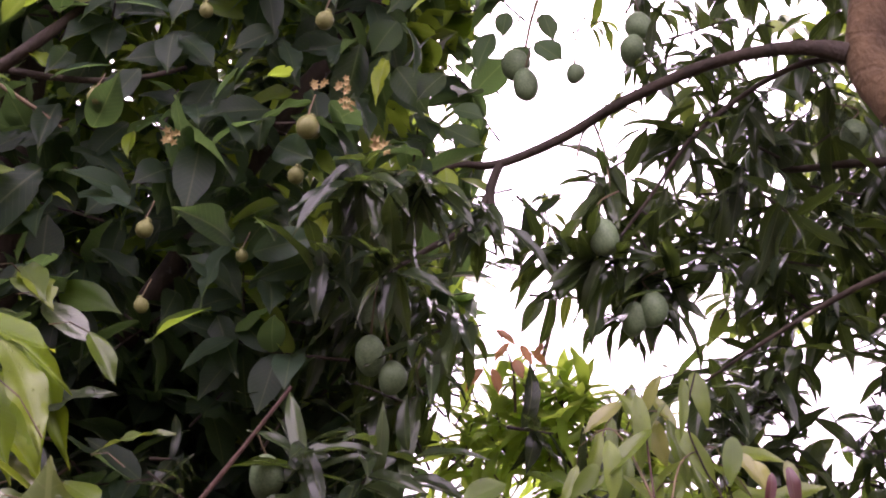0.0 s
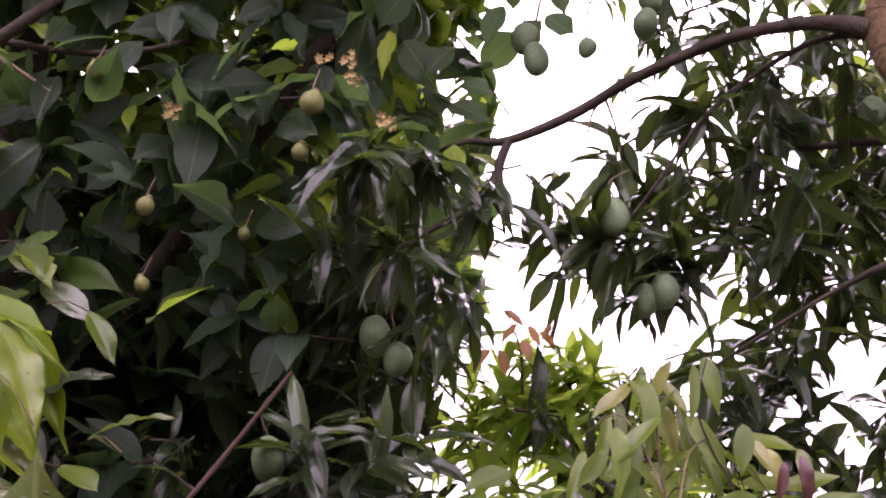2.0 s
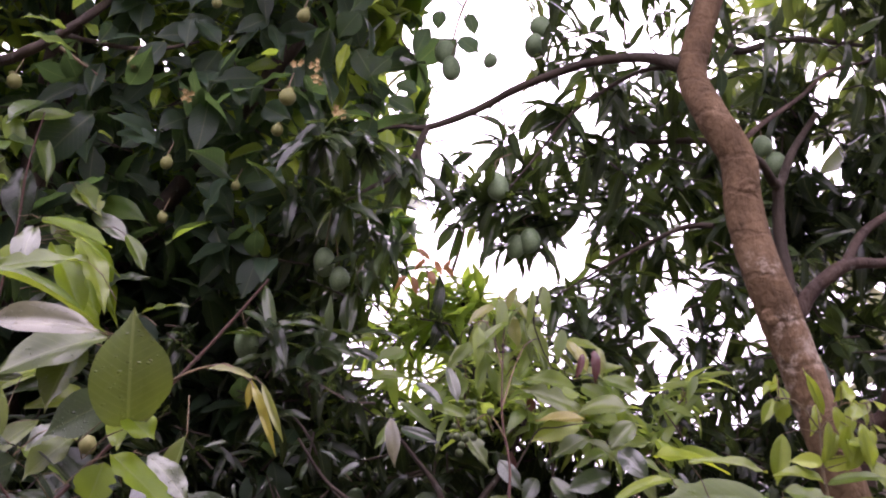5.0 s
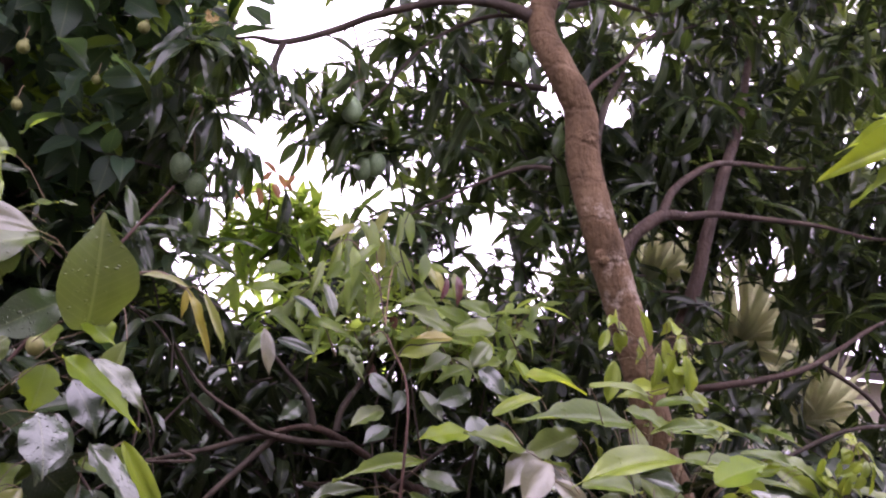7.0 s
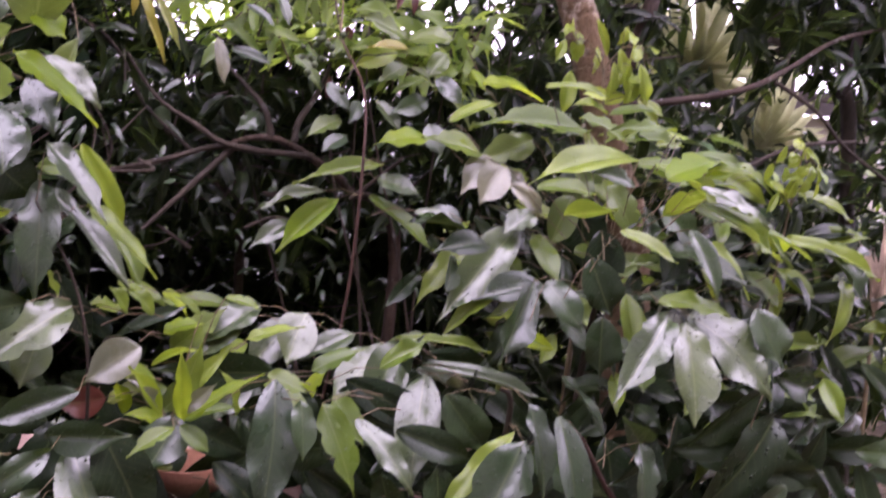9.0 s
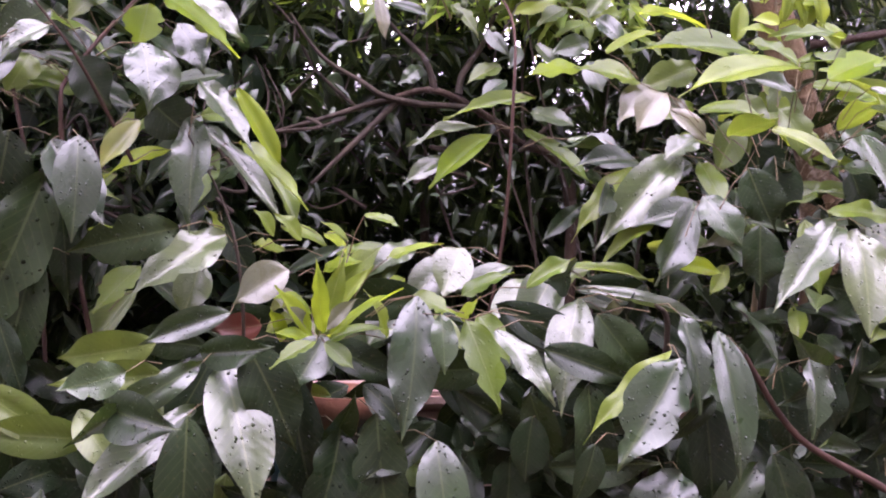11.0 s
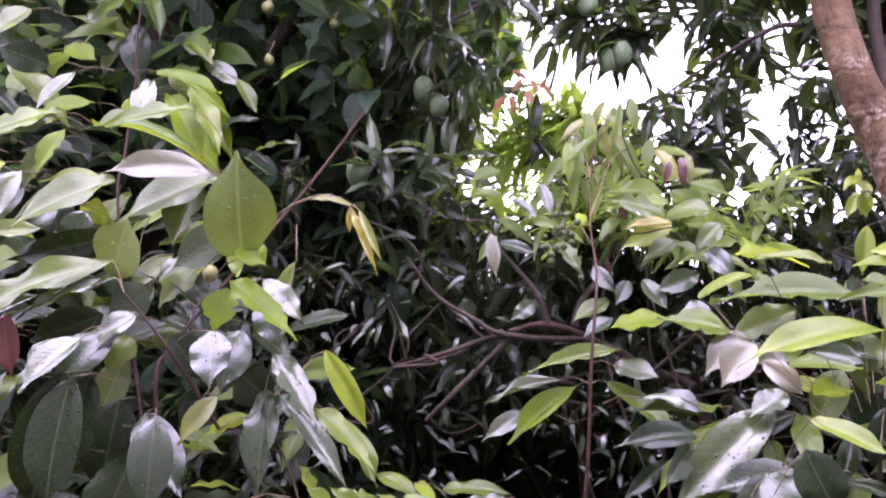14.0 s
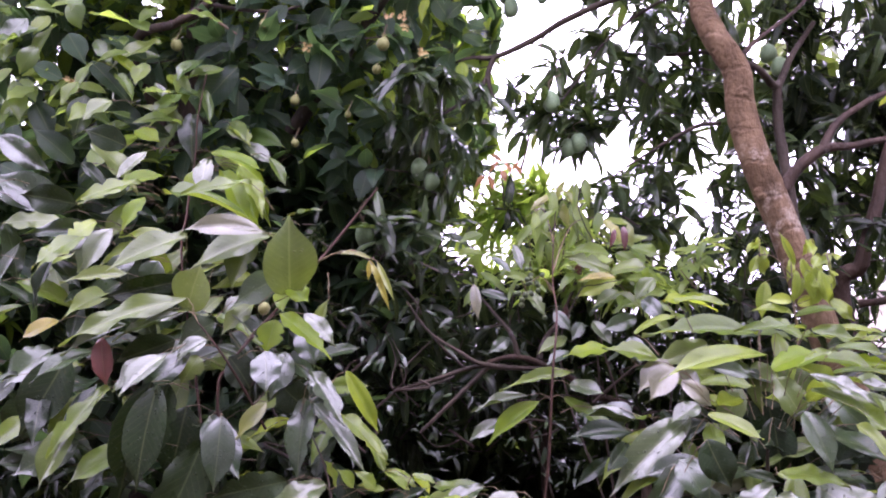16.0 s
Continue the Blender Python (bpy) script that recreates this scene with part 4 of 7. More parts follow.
for k in range(150):
    r = random.Random(900 + k)
    x, y = r.uniform(20, 840), r.uniform(-20, 620)
    p = Vector((-1.15 + x * 0.00142, 2.72 + r.uniform(-0.08, 0.15), 3.36 - y * 0.00132))
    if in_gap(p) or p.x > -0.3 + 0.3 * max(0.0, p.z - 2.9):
        continue
    out = Vector((r.uniform(-1, 1), r.uniform(-0.7, 0.0), r.uniform(-1.0, 0.2))).normalized()
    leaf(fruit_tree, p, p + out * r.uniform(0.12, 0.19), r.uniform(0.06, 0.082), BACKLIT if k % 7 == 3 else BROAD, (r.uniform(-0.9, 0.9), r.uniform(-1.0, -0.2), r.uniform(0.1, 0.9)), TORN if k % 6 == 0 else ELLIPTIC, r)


leaves(fruit_tree, [
    (-1.284, 2.520, 2.937, -1.471, 2.480, 2.809, 0.126, "m"),
    (-1.458, 2.470, 2.881, -1.334, 2.430, 2.765, 0.051, "l"),
    (-1.567, 2.520, 2.861, -1.392, 2.480, 2.688, 0.084, "t"),
    (-1.787, 2.420, 3.013, -1.872, 2.380, 2.879, 0.109, "d"),
    (-1.747, 2.520, 3.051, -1.784, 2.480, 2.962, 0.087, "b"),
    (-1.546, 2.420, 2.707, -1.559, 2.380, 2.524, 0.114, "k"),
    (-1.268, 2.420, 2.749, -1.199, 2.380, 2.654, 0.045, "s"),
    (-1.146, 2.470, 2.581, -1.351, 2.430, 2.663, 0.061, "m"),
    (-1.218, 2.470, 2.551, -1.408, 2.430, 2.607, 0.068, "t"),
    (-1.191, 2.520, 2.614, -1.344, 2.480, 2.732, 0.064, "m"),
    (-1.121, 2.420, 2.627, -1.091, 2.380, 2.456, 0.102, "k"),
    (-1.806, 2.270, 2.523, -1.595, 2.230, 2.363, 0.107, "d"),
], 601)
leaves(fruit_tree, [
    (-1.784, 2.220, 2.314, -1.530, 2.180, 2.207, 0.101, "d"),
    (-1.503, 2.170, 2.189, -1.725, 2.130, 2.164, 0.091, "m"),
    (-1.825, 2.320, 2.420, -1.619, 2.280, 2.315, 0.090, "t"),
    (-1.414, 2.370, 2.404, -1.482, 2.330, 2.536, 0.080, "d"),
    (-1.196, 2.020, 2.285, -1.380, 1.980, 2.235, 0.085, "b"),
    (-1.680, 2.520, 2.794, -1.803, 2.480, 2.849, 0.081, "t"),
    (-1.482, 2.520, 2.701, -1.312, 2.480, 2.576, 0.078, "t"),
    (-1.356, 2.570, 2.871, -1.529, 2.530, 2.977, 0.095, "t"),
    (-1.581, 2.420, 2.439, -1.725, 2.380, 2.575, 0.101, "t"),
    (-0.988, 2.570, 2.844, -1.109, 2.530, 2.655, 0.115, "t"),
    (-1.685, 2.570, 2.990, -1.594, 2.530, 2.859, 0.096, "t"),
    (-1.770, 2.470, 2.693, -1.656, 2.430, 2.529, 0.103, "t"),
], 613)
leaves(fruit_tree, [
    (0.01, 2.79, 3.27, -0.04, 2.79, 3.16, 0.057, "t"),
    (0.11, 2.76, 3.23, 0.17, 2.75, 3.17, 0.062, "t"),
    (0.10, 2.85, 3.26, 0.05, 2.85, 3.19, 0.058, "t"),
    (-0.11, 2.79, 3.16, -0.18, 2.78, 3.09, 0.071, "t"),
    (-0.09, 2.82, 3.08, -0.01, 2.81, 3.06, 0.058, "t"),
    (-0.11, 2.81, 3.03, -0.02, 2.80, 2.97, 0.063, "t"),
    (-0.32, 2.83, 3.26, -0.36, 2.82, 3.02, 0.087, "t"),
    (-0.23, 2.87, 3.34, -0.29, 2.87, 3.25, 0.088, "t"),
    (-0.67, 2.79, 3.15, -0.73, 2.78, 3.03, 0.100, "t"),
    (-0.53, 2.75, 3.21, -0.45, 2.75, 3.11, 0.070, "t"),
    (0.14, 2.87, 3.36, 0.16, 2.86, 3.28, 0.050, "t"),
    (0.05, 2.88, 3.37, 0.03, 2.88, 3.30, 0.050, "t"),
], 61)
leaves(fruit_tree, [
    (-0.94, 2.80, 3.28, -1.02, 2.79, 3.09, 0.095, "t"),
    (-0.77, 2.74, 3.25, -0.66, 2.74, 3.16, 0.084, "t"),
    (-0.82, 2.68, 3.13, -0.90, 2.67, 3.00, 0.082, "t"),
    (-0.43, 2.84, 3.35, -0.45, 2.83, 3.18, 0.087, "t"),
    (-0.60, 2.75, 2.98, -0.63, 2.74, 2.82, 0.093, "t"),
    (-0.87, 2.78, 2.87, -0.96, 2.77, 2.81, 0.085, "t"),
    (-0.70, 2.74, 2.72, -0.58, 2.73, 2.71, 0.056, "t"),
    (-1.06, 2.83, 3.08, -1.16, 2.82, 3.02, 0.087, "t"),
    (-0.52, 2.81, 2.81, -0.59, 2.80, 2.68, 0.086, "t"),
    (-0.23, 2.84, 3.20, -0.15, 2.82, 3.07, 0.087, "t"),
    (-0.41, 2.79, 2.75, -0.39, 2.77, 2.66, 0.057, "l"),
    (-0.35, 2.68, 2.91, -0.30, 2.68, 2.84, 0.068, "t"),
], 62)
# lime coloured leaves standing in for patches of backlit foliage
leaves(fruit_tree, [
    (-0.650, 2.720, 2.959, -0.582, 2.680, 2.891, 0.028, "l"),
    (-0.249, 2.720, 3.168, -0.262, 2.680, 3.040, 0.043, "l"),
    (-0.107, 2.720, 2.895, -0.094, 2.680, 2.790, 0.056, "l"),
    (-0.388, 2.720, 2.782, -0.393, 2.680, 2.662, 0.051, "l"),
    (-0.836, 2.720, 2.989, -0.840, 2.680, 2.906, 0.033, "l"),
    (-1.121, 2.720, 3.196, -1.020, 2.680, 3.121, 0.033, "l"),
    (-0.503, 2.720, 2.859, -0.457, 2.680, 2.807, 0.028, "l"),
    (-1.012, 2.720, 2.837, -0.951, 2.680, 2.793, 0.025, "l"),
], 63)
# outer leaves high on the open side, daylight put into their lighter colour
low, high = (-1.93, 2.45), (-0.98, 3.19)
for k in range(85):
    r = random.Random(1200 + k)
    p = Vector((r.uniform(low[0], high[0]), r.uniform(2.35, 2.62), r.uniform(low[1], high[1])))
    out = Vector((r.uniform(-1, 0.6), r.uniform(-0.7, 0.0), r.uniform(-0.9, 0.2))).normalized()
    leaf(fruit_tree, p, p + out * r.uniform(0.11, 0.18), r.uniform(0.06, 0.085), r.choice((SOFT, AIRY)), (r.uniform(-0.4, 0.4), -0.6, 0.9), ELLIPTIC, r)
branch(fruit_tree, [(0.161, 2.850, 3.483), (0.113, 2.820, 3.342), (0.090, 2.820, 3.242)], [0.006, 0.004, 0.003], TWIG)
branch(fruit_tree, [(0.218, 2.900, 3.543), (0.208, 2.900, 3.429), (0.220, 2.900, 3.302)], [0.004, 0.003, 0.002], TWIG)


def fruit_mesh():
    prof = [(0.001, -0.5), (0.22, -0.47), (0.4, -0.3), (0.47, -0.05), (0.42, 0.2), (0.25, 0.4), (0.14, 0.46), (0.2, 0.56), (0.16, 0.6), (0.02, 0.5)]
    me = lathe("fruit", prof, 14)
    me.materials.append(GUAVA)
    return me


FRUIT = fruit_mesh()
for at, size in [((-0.399, 2.500, 2.914), 0.055), ((-0.893, 2.600, 3.025), 0.04), ((-0.761, 2.600, 2.717), 0.042), ((-0.550, 2.620, 2.662), 0.03), ((-0.435, 2.600, 2.839), 0.04), ((-0.381, 2.600, 3.212), 0.045), ((-1.247, 2.600, 2.946), 0.05), ((-0.416, 2.700, 2.985), 0.05), ((-0.654, 2.600, 3.238), 0.035), ((-0.757, 2.600, 2.547), 0.035)]:
    r = random.Random(int(at[0] * 1000))
    ob = part("fruit", FRUIT, GUAVA, fruit_tree)
    ob.matrix_basis = Matrix.Translation(at) @ pose(0, 0, 0, r.uniform(-25, 25), r.uniform(-25, 25), 0) @ Matrix.Scale(size, 4)
    st = part("fruit_stalk", tube([Vector(at) + Vector((0, 0, size * 0.5)), Vector(at) + Vector((0.01, 0.03, size + 0.03))], [0.002, 0.002], 5, 3), TWIG, ob)
    st.matrix_parent_inverse = ob.matrix_basis.inverted()


def blossom(parent, at, size, seed):
    r = random.Random(seed)
    bm = bmesh.new()
    for _ in range(7):
        c = Vector((r.uniform(-1, 1), r.uniform(-1, 1), r.uniform(-1, 1))) * size * 0.5
        hub = bm.verts.new(c)
        ring = []
        for j in range(10):
            a = 2 * math.pi * j / 10
            q = size * (0.34 if j % 2 else 0.16)
            ring.append(bm.verts.new(c + Vector((math.cos(a) * q, -0.12 * size - 0.1 * size * (j % 2), math.sin(a) * q))))
        for j in range(10):
            bm.faces.new((hub, ring[j], ring[(j + 1) % 10]))
    me = bpy.data.meshes.new("blossom")
    bm.to_mesh(me)
    bm.free()
    ob = part("blossom", me, PETAL, parent, "withered yellow-brown blossom cluster")
    ob.location = at


for k, (at, size) in enumerate([((-0.248, 2.550, 2.888), 0.04), ((-0.335, 2.600, 3.050), 0.03), ((-0.329, 2.600, 3.009), 0.028), ((-0.714, 2.600, 2.932), 0.035), ((-0.390, 2.600, 3.053), 0.03), ((-1.625, 2.500, 2.766), 0.05)]):
    blossom(fruit_tree, at, size, k)

# ---- young mango tree with coppery new leaves ----
young = thing("young_mango_tree", "young mango tree with yellow-green and coppery new leaves", "tree")
branch(young, [(0.25, 3.05, -0.1), (0.24, 3.05, 1.0), (0.2, 3.0, 1.9), (0.17, 3.0, 2.4)], [0.02, 0.017, 0.014, 0.008], DARKBARK, "trunk")
rng = random.Random(31)
crown, twigs = Crown(31), []
for _ in range(62):
    a, h = rng.uniform(0, 6.28), rng.random()
    w = 0.58 * (1 - h) ** 0.7 * math.sqrt(rng.random()) + 0.06
    p = Vector((0.17 + 0.08 * (1 - h) + math.cos(a) * w, 3.0 + math.sin(a) * w * 0.5, 1.98 + h * 0.45))
    ax = (math.cos(a), math.sin(a) - 0.3, 1.0)
    whorl(crown, twigs, p, rng, SMALL_LANCE, rng.randint(6, 9), 0.14, 0.032, 0.12, ax, 0.1, False)
for at in ((-0.041, 2.980, 2.421), (0.010, 2.950, 2.371), (0.058, 2.980, 2.404), (0.117, 2.950, 2.415), (0.166, 2.980, 2.453), (0.195, 2.950, 2.379), (0.098, 2.920, 2.337), (-0.000, 2.950, 2.302), (0.234, 2.980, 2.343), (0.047, 3.000, 2.497), (0.117, 3.000, 2.486), (-0.042, 3.000, 2.348), (0.263, 2.950, 2.281), (-0.061, 2.980, 2.266)):
    whorl(crown, twigs, Vector(at), rng, SMALL_LANCE, rng.randint(6, 9), 0.11, 0.03, 0.05, (rng.uniform(-0.8, 0.8), rng.uniform(-0.8, 0.1), 0.8), 0.1, False)
crown.build("crown", YOUNG, young, "light yellow-green upright leaves")
part("twig_tangle", twig_mesh(twigs, 0.003), TWIG, young, kind="stuff")

leaves(young, [
    (0.14, 3.01, 2.86, 0.09, 3.00, 2.88, 0.025, "b"),
    (0.14, 2.95, 2.86, 0.13, 2.94, 2.91, 0.024, "b"),
    (0.15, 2.93, 2.86, 0.19, 2.92, 2.89, 0.024, "b"),
    (0.16, 2.93, 2.85, 0.19, 2.92, 2.81, 0.027, "b"),
    (0.14, 2.91, 2.82, 0.10, 2.89, 2.77, 0.027, "b"),
    (0.15, 2.89, 2.81, 0.17, 2.88, 2.76, 0.027, "b"),
    (0.13, 2.92, 2.81, 0.11, 2.90, 2.73, 0.024, "b"),
    (0.16, 3.00, 2.81, 0.14, 2.98, 2.73, 0.025, "b"),
    (0.19, 2.99, 2.73, 0.16, 2.96, 2.65, 0.028, "b"),
    (0.09, 2.90, 2.69, 0.05, 2.88, 2.63, 0.024, "b"),
    (0.20, 2.98, 2.66, 0.17, 2.95, 2.56, 0.027, "b"),
    (0.23, 2.98, 2.63, 0.25, 2.96, 2.55, 0.024, "b"),
], 33, LANCE)
leaves(young, [
    (0.01, 2.85, 2.54, 0.05, 2.84, 2.50, 0.019, "o"),
    (0.05, 2.86, 2.47, 0.08, 2.85, 2.43, 0.024, "o"),
    (0.00, 2.85, 2.45, 0.02, 2.85, 2.39, 0.021, "o"),
    (-0.02, 2.92, 2.46, -0.06, 2.91, 2.41, 0.020, "o"),
    (0.10, 2.96, 2.51, 0.14, 2.95, 2.47, 0.018, "o"),
    (0.04, 2.85, 2.51, 0.01, 2.84, 2.46, 0.017, "o"),
    (0.12, 2.86, 2.51, 0.10, 2.86, 2.47, 0.015, "o"),
    (0.07, 2.88, 2.51, 0.09, 2.87, 2.46, 0.017, "o"),
], 35, LANCE)
branch(young, [(0.058, 2.950, 2.341), (0.052, 2.910, 2.454), (0.025, 2.900, 2.531), (0.017, 2.900, 2.554)], [0.004, 0.003, 0.002, 0.001], TWIG)
branch(young, [(0.129, 3.000, 2.490), (0.166, 2.980, 2.656), (0.147, 2.960, 2.825), (0.137, 2.950, 2.881)], [0.006, 0.004, 0.003, 0.002], TWIG)

# ---- dark thicket below the crowns ----
thicket = thing("mango_thicket", "dark tangled low mango branches with wet narrow leaves", "bush")
branch(thicket, [(0.5, 2.55, -0.1), (0.600, 2.500, 1.344), (0.393, 2.400, 1.584), (0.265, 2.350, 1.665), (0.129, 2.300, 1.715), (0.020, 2.300, 1.695)], [0.026, 0.019, 0.011, 0.012, 0.01, 0.007], LIMBBARK, "trunk", 0.4)
branch(thicket, [(0.258, 2.330, 1.671), (0.085, 2.300, 1.676), (-0.024, 2.300, 1.679), (-0.156, 2.300, 1.636), (-0.318, 2.350, 1.588)], [0.01, 0.009, 0.008, 0.007, 0.005], DARKBARK)
branch(thicket, [(0.085, 2.300, 1.676), (-0.015, 2.280, 1.693), (-0.080, 2.280, 1.731), (-0.189, 2.300, 1.799), (-0.275, 2.300, 1.911)], [0.01, 0.008, 0.007, 0.005, 0.003], DARKBARK)
branch(thicket, [(0.204, 2.330, 1.707), (0.220, 2.350, 1.771), (0.292, 2.400, 1.874), (0.360, 2.450, 2.050)], [0.012, 0.01, 0.007, 0.004], DARKBARK)
branch(thicket, [(0.129, 2.300, 1.715), (0.104, 2.300, 1.795), (0.045, 2.350, 1.867), (-0.032, 2.400, 1.954)], [0.01, 0.008, 0.006, 0.004], DARKBARK)
branch(thicket, [(0.022, 2.300, 1.679), (-0.092, 2.280, 1.567), (-0.216, 2.250, 1.446)], [0.01, 0.008, 0.005], DARKBARK)
twist = random.Random(44)
for k in range(16):
    a = Vector((twist.uniform(-0.7, 0.75), twist.uniform(2.3, 2.55), twist.uniform(1.25, 1.7)))
    line = [a]
    for _ in range(4):
        line.append(line[-1] + Vector((twist.uniform(-0.16, 0.16), twist.uniform(-0.03, 0.05), twist.uniform(-0.04, 0.17))))
    branch(thicket, [tuple(p) for p in line], [0.006, 0.005, 0.004, 0.003, 0.0015], DARKBARK, "twig", 0.3, sides=7)
rng = random.Random(41)
crown, twigs = Crown(41), []


def hollow(p):
    if -0.1 < p.x < 1.0 and p.z > 1.82 and noise.noise(p * 3.0) < 0.35:
        return False
    return not (p.y < 2.85 and p.z < 1.55 and -0.65 < p.x < 0.85)


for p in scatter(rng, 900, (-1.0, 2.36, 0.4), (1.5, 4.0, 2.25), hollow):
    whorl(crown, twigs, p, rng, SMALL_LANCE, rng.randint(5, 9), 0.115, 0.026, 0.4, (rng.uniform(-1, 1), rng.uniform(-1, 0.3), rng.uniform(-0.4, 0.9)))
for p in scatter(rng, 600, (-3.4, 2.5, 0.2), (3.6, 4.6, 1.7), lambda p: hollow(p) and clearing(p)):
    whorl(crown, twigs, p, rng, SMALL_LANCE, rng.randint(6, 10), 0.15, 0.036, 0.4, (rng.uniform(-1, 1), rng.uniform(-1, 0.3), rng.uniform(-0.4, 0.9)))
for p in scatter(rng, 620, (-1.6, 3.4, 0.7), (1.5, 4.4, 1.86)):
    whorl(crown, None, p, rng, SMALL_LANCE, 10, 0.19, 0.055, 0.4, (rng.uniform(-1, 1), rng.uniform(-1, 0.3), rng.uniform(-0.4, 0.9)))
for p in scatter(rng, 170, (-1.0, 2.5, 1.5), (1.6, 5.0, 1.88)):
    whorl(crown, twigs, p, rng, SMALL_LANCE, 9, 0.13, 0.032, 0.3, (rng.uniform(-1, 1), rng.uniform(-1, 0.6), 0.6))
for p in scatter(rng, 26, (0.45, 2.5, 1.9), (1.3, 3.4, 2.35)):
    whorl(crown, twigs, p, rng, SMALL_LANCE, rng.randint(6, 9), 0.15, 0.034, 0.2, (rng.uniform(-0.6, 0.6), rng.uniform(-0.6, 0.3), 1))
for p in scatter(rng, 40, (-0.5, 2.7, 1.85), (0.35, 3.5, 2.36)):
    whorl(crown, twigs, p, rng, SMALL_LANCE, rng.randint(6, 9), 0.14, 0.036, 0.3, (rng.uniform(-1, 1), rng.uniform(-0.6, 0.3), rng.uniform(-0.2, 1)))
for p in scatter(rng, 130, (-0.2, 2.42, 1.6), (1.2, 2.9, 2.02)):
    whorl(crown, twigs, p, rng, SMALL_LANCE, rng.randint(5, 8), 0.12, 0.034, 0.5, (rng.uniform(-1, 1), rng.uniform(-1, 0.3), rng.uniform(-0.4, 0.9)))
# tiny tilted flecks added to imitate highlights on the larger leaves
glints = Crown(46)
for p in scatter(rng, 320, (-0.8, 2.3, 1.25), (1.0, 2.7, 1.92)):
    tip = p + Vector((rng.uniform(-1, 1), rng.uniform(-0.9, -0.1), rng.uniform(-1, 0.3))).normalized() * rng.uniform(0.035, 0.075)
    glints.add(rng.choice(SMALL_LANCE), leaf_frame(p, tip, rng.uniform(0.01, 0.02), (rng.uniform(-0.4, 0.4), -0.6 + rng.uniform(-0.3, 0.3), 0.8)))
glints.build("small_leaves", WET, thicket, "tiny wet flecks added for the glints on the thicket leaves")
crown.build("crown", SHADE, thicket, "tangled wet narrow leaves, thicket shade put into their dark green")
part("twig_tangle", twig_mesh(twigs, 0.004), DARKBARK, thicket, kind="stuff")

# ---- airy light green bush before the thicket ----
airy = thing("airy_bush", "airy light green bush with small soft leaves", "bush")
for k, (x, y) in enumerate(((0.1, 2.5), (0.42, 2.45), (0.7, 2.5), (0.95, 2.6))):
    branch(airy, [(0.5 + 0.1 * k, 2.5, -0.1), (x * 0.6 + 0.25, y, 1.0), (x, y, 1.7), (x + 0.04, y, 2.1)], [0.006, 0.005, 0.0035, 0.002], DARKBARK, "stem")
rng = random.Random(45)
crown, twigs = Crown(45), []
for _ in range(80):
    x = rng.uniform(0.12, 0.8)
    p = Vector((x, rng.uniform(2.3, 2.7), rng.uniform(1.97, 2.14 + 0.1 * noise.noise(Vector((x * 3, 1, 0))))))
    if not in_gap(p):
        whorl(crown, twigs, p, rng, SMALL_LANCE, rng.randint(5, 8), 0.105, 0.03, 0.35, (rng.uniform(-0.7, 0.7), rng.uniform(-0.8, 0.2), 0.8), 0.1)
leaves(airy, [
    (0.19, 2.29, 2.23, 0.18, 2.26, 2.12, 0.044, "n"),
    (0.23, 2.34, 2.24, 0.20, 2.28, 2.06, 0.045, "n"),
    (0.28, 2.34, 2.17, 0.27, 2.30, 2.01, 0.048, "n"),
    (0.25, 2.34, 2.32, 0.26, 2.31, 2.17, 0.045, "n"),
    (0.23, 2.42, 2.33, 0.26, 2.39, 2.25, 0.034, "n"),
    (0.37, 2.40, 2.37, 0.38, 2.37, 2.27, 0.042, "n"),
    (0.34, 2.35, 2.35, 0.32, 2.32, 2.24, 0.026, "n"),
    (0.33, 2.38, 2.26, 0.38, 2.35, 2.15, 0.049, "n"),
    (0.42, 2.33, 2.24, 0.42, 2.30, 2.15, 0.044, "n"),
    (0.34, 2.40, 2.20, 0.32, 2.37, 2.10, 0.038, "n"),
    (0.44, 2.41, 2.22, 0.48, 2.39, 2.15, 0.034, "p"),
    (0.17, 2.32, 2.19, 0.13, 2.30, 2.12, 0.041, "n"),
    (0.29, 2.40, 2.28, 0.30, 2.39, 2.19, 0.034, "p"),
], 46, LANCE)
leaves(airy, [
    (0.45, 2.25, 2.08, 0.30, 2.19, 2.09, 0.069, "n"),
    (0.46, 2.22, 2.06, 0.36, 2.19, 2.04, 0.047, "n"),
    (0.48, 2.33, 2.09, 0.55, 2.29, 2.04, 0.078, "n"),
    (0.53, 2.31, 2.11, 0.63, 2.27, 2.07, 0.066, "n"),
    (0.47, 2.33, 2.00, 0.33, 2.30, 1.99, 0.063, "n"),
    (0.51, 2.32, 2.00, 0.64, 2.28, 1.98, 0.052, "n"),
    (0.48, 2.29, 1.99, 0.34, 2.27, 1.93, 0.040, "q"),
    (0.00, 2.23, 2.15, -0.08, 2.19, 2.11, 0.054, "n"),
    (-0.09, 2.28, 2.08, 0.01, 2.24, 2.08, 0.047, "n"),
    (0.57, 2.29, 1.92, 0.45, 2.25, 1.87, 0.048, "n"),
    (0.57, 2.24, 1.93, 0.65, 2.21, 1.94, 0.047, "n"),
    (0.58, 2.24, 1.91, 0.67, 2.20, 1.87, 0.047, "n"),
    (0.33, 2.29, 2.06, 0.37, 2.27, 2.06, 0.022, "w"),
], 47)
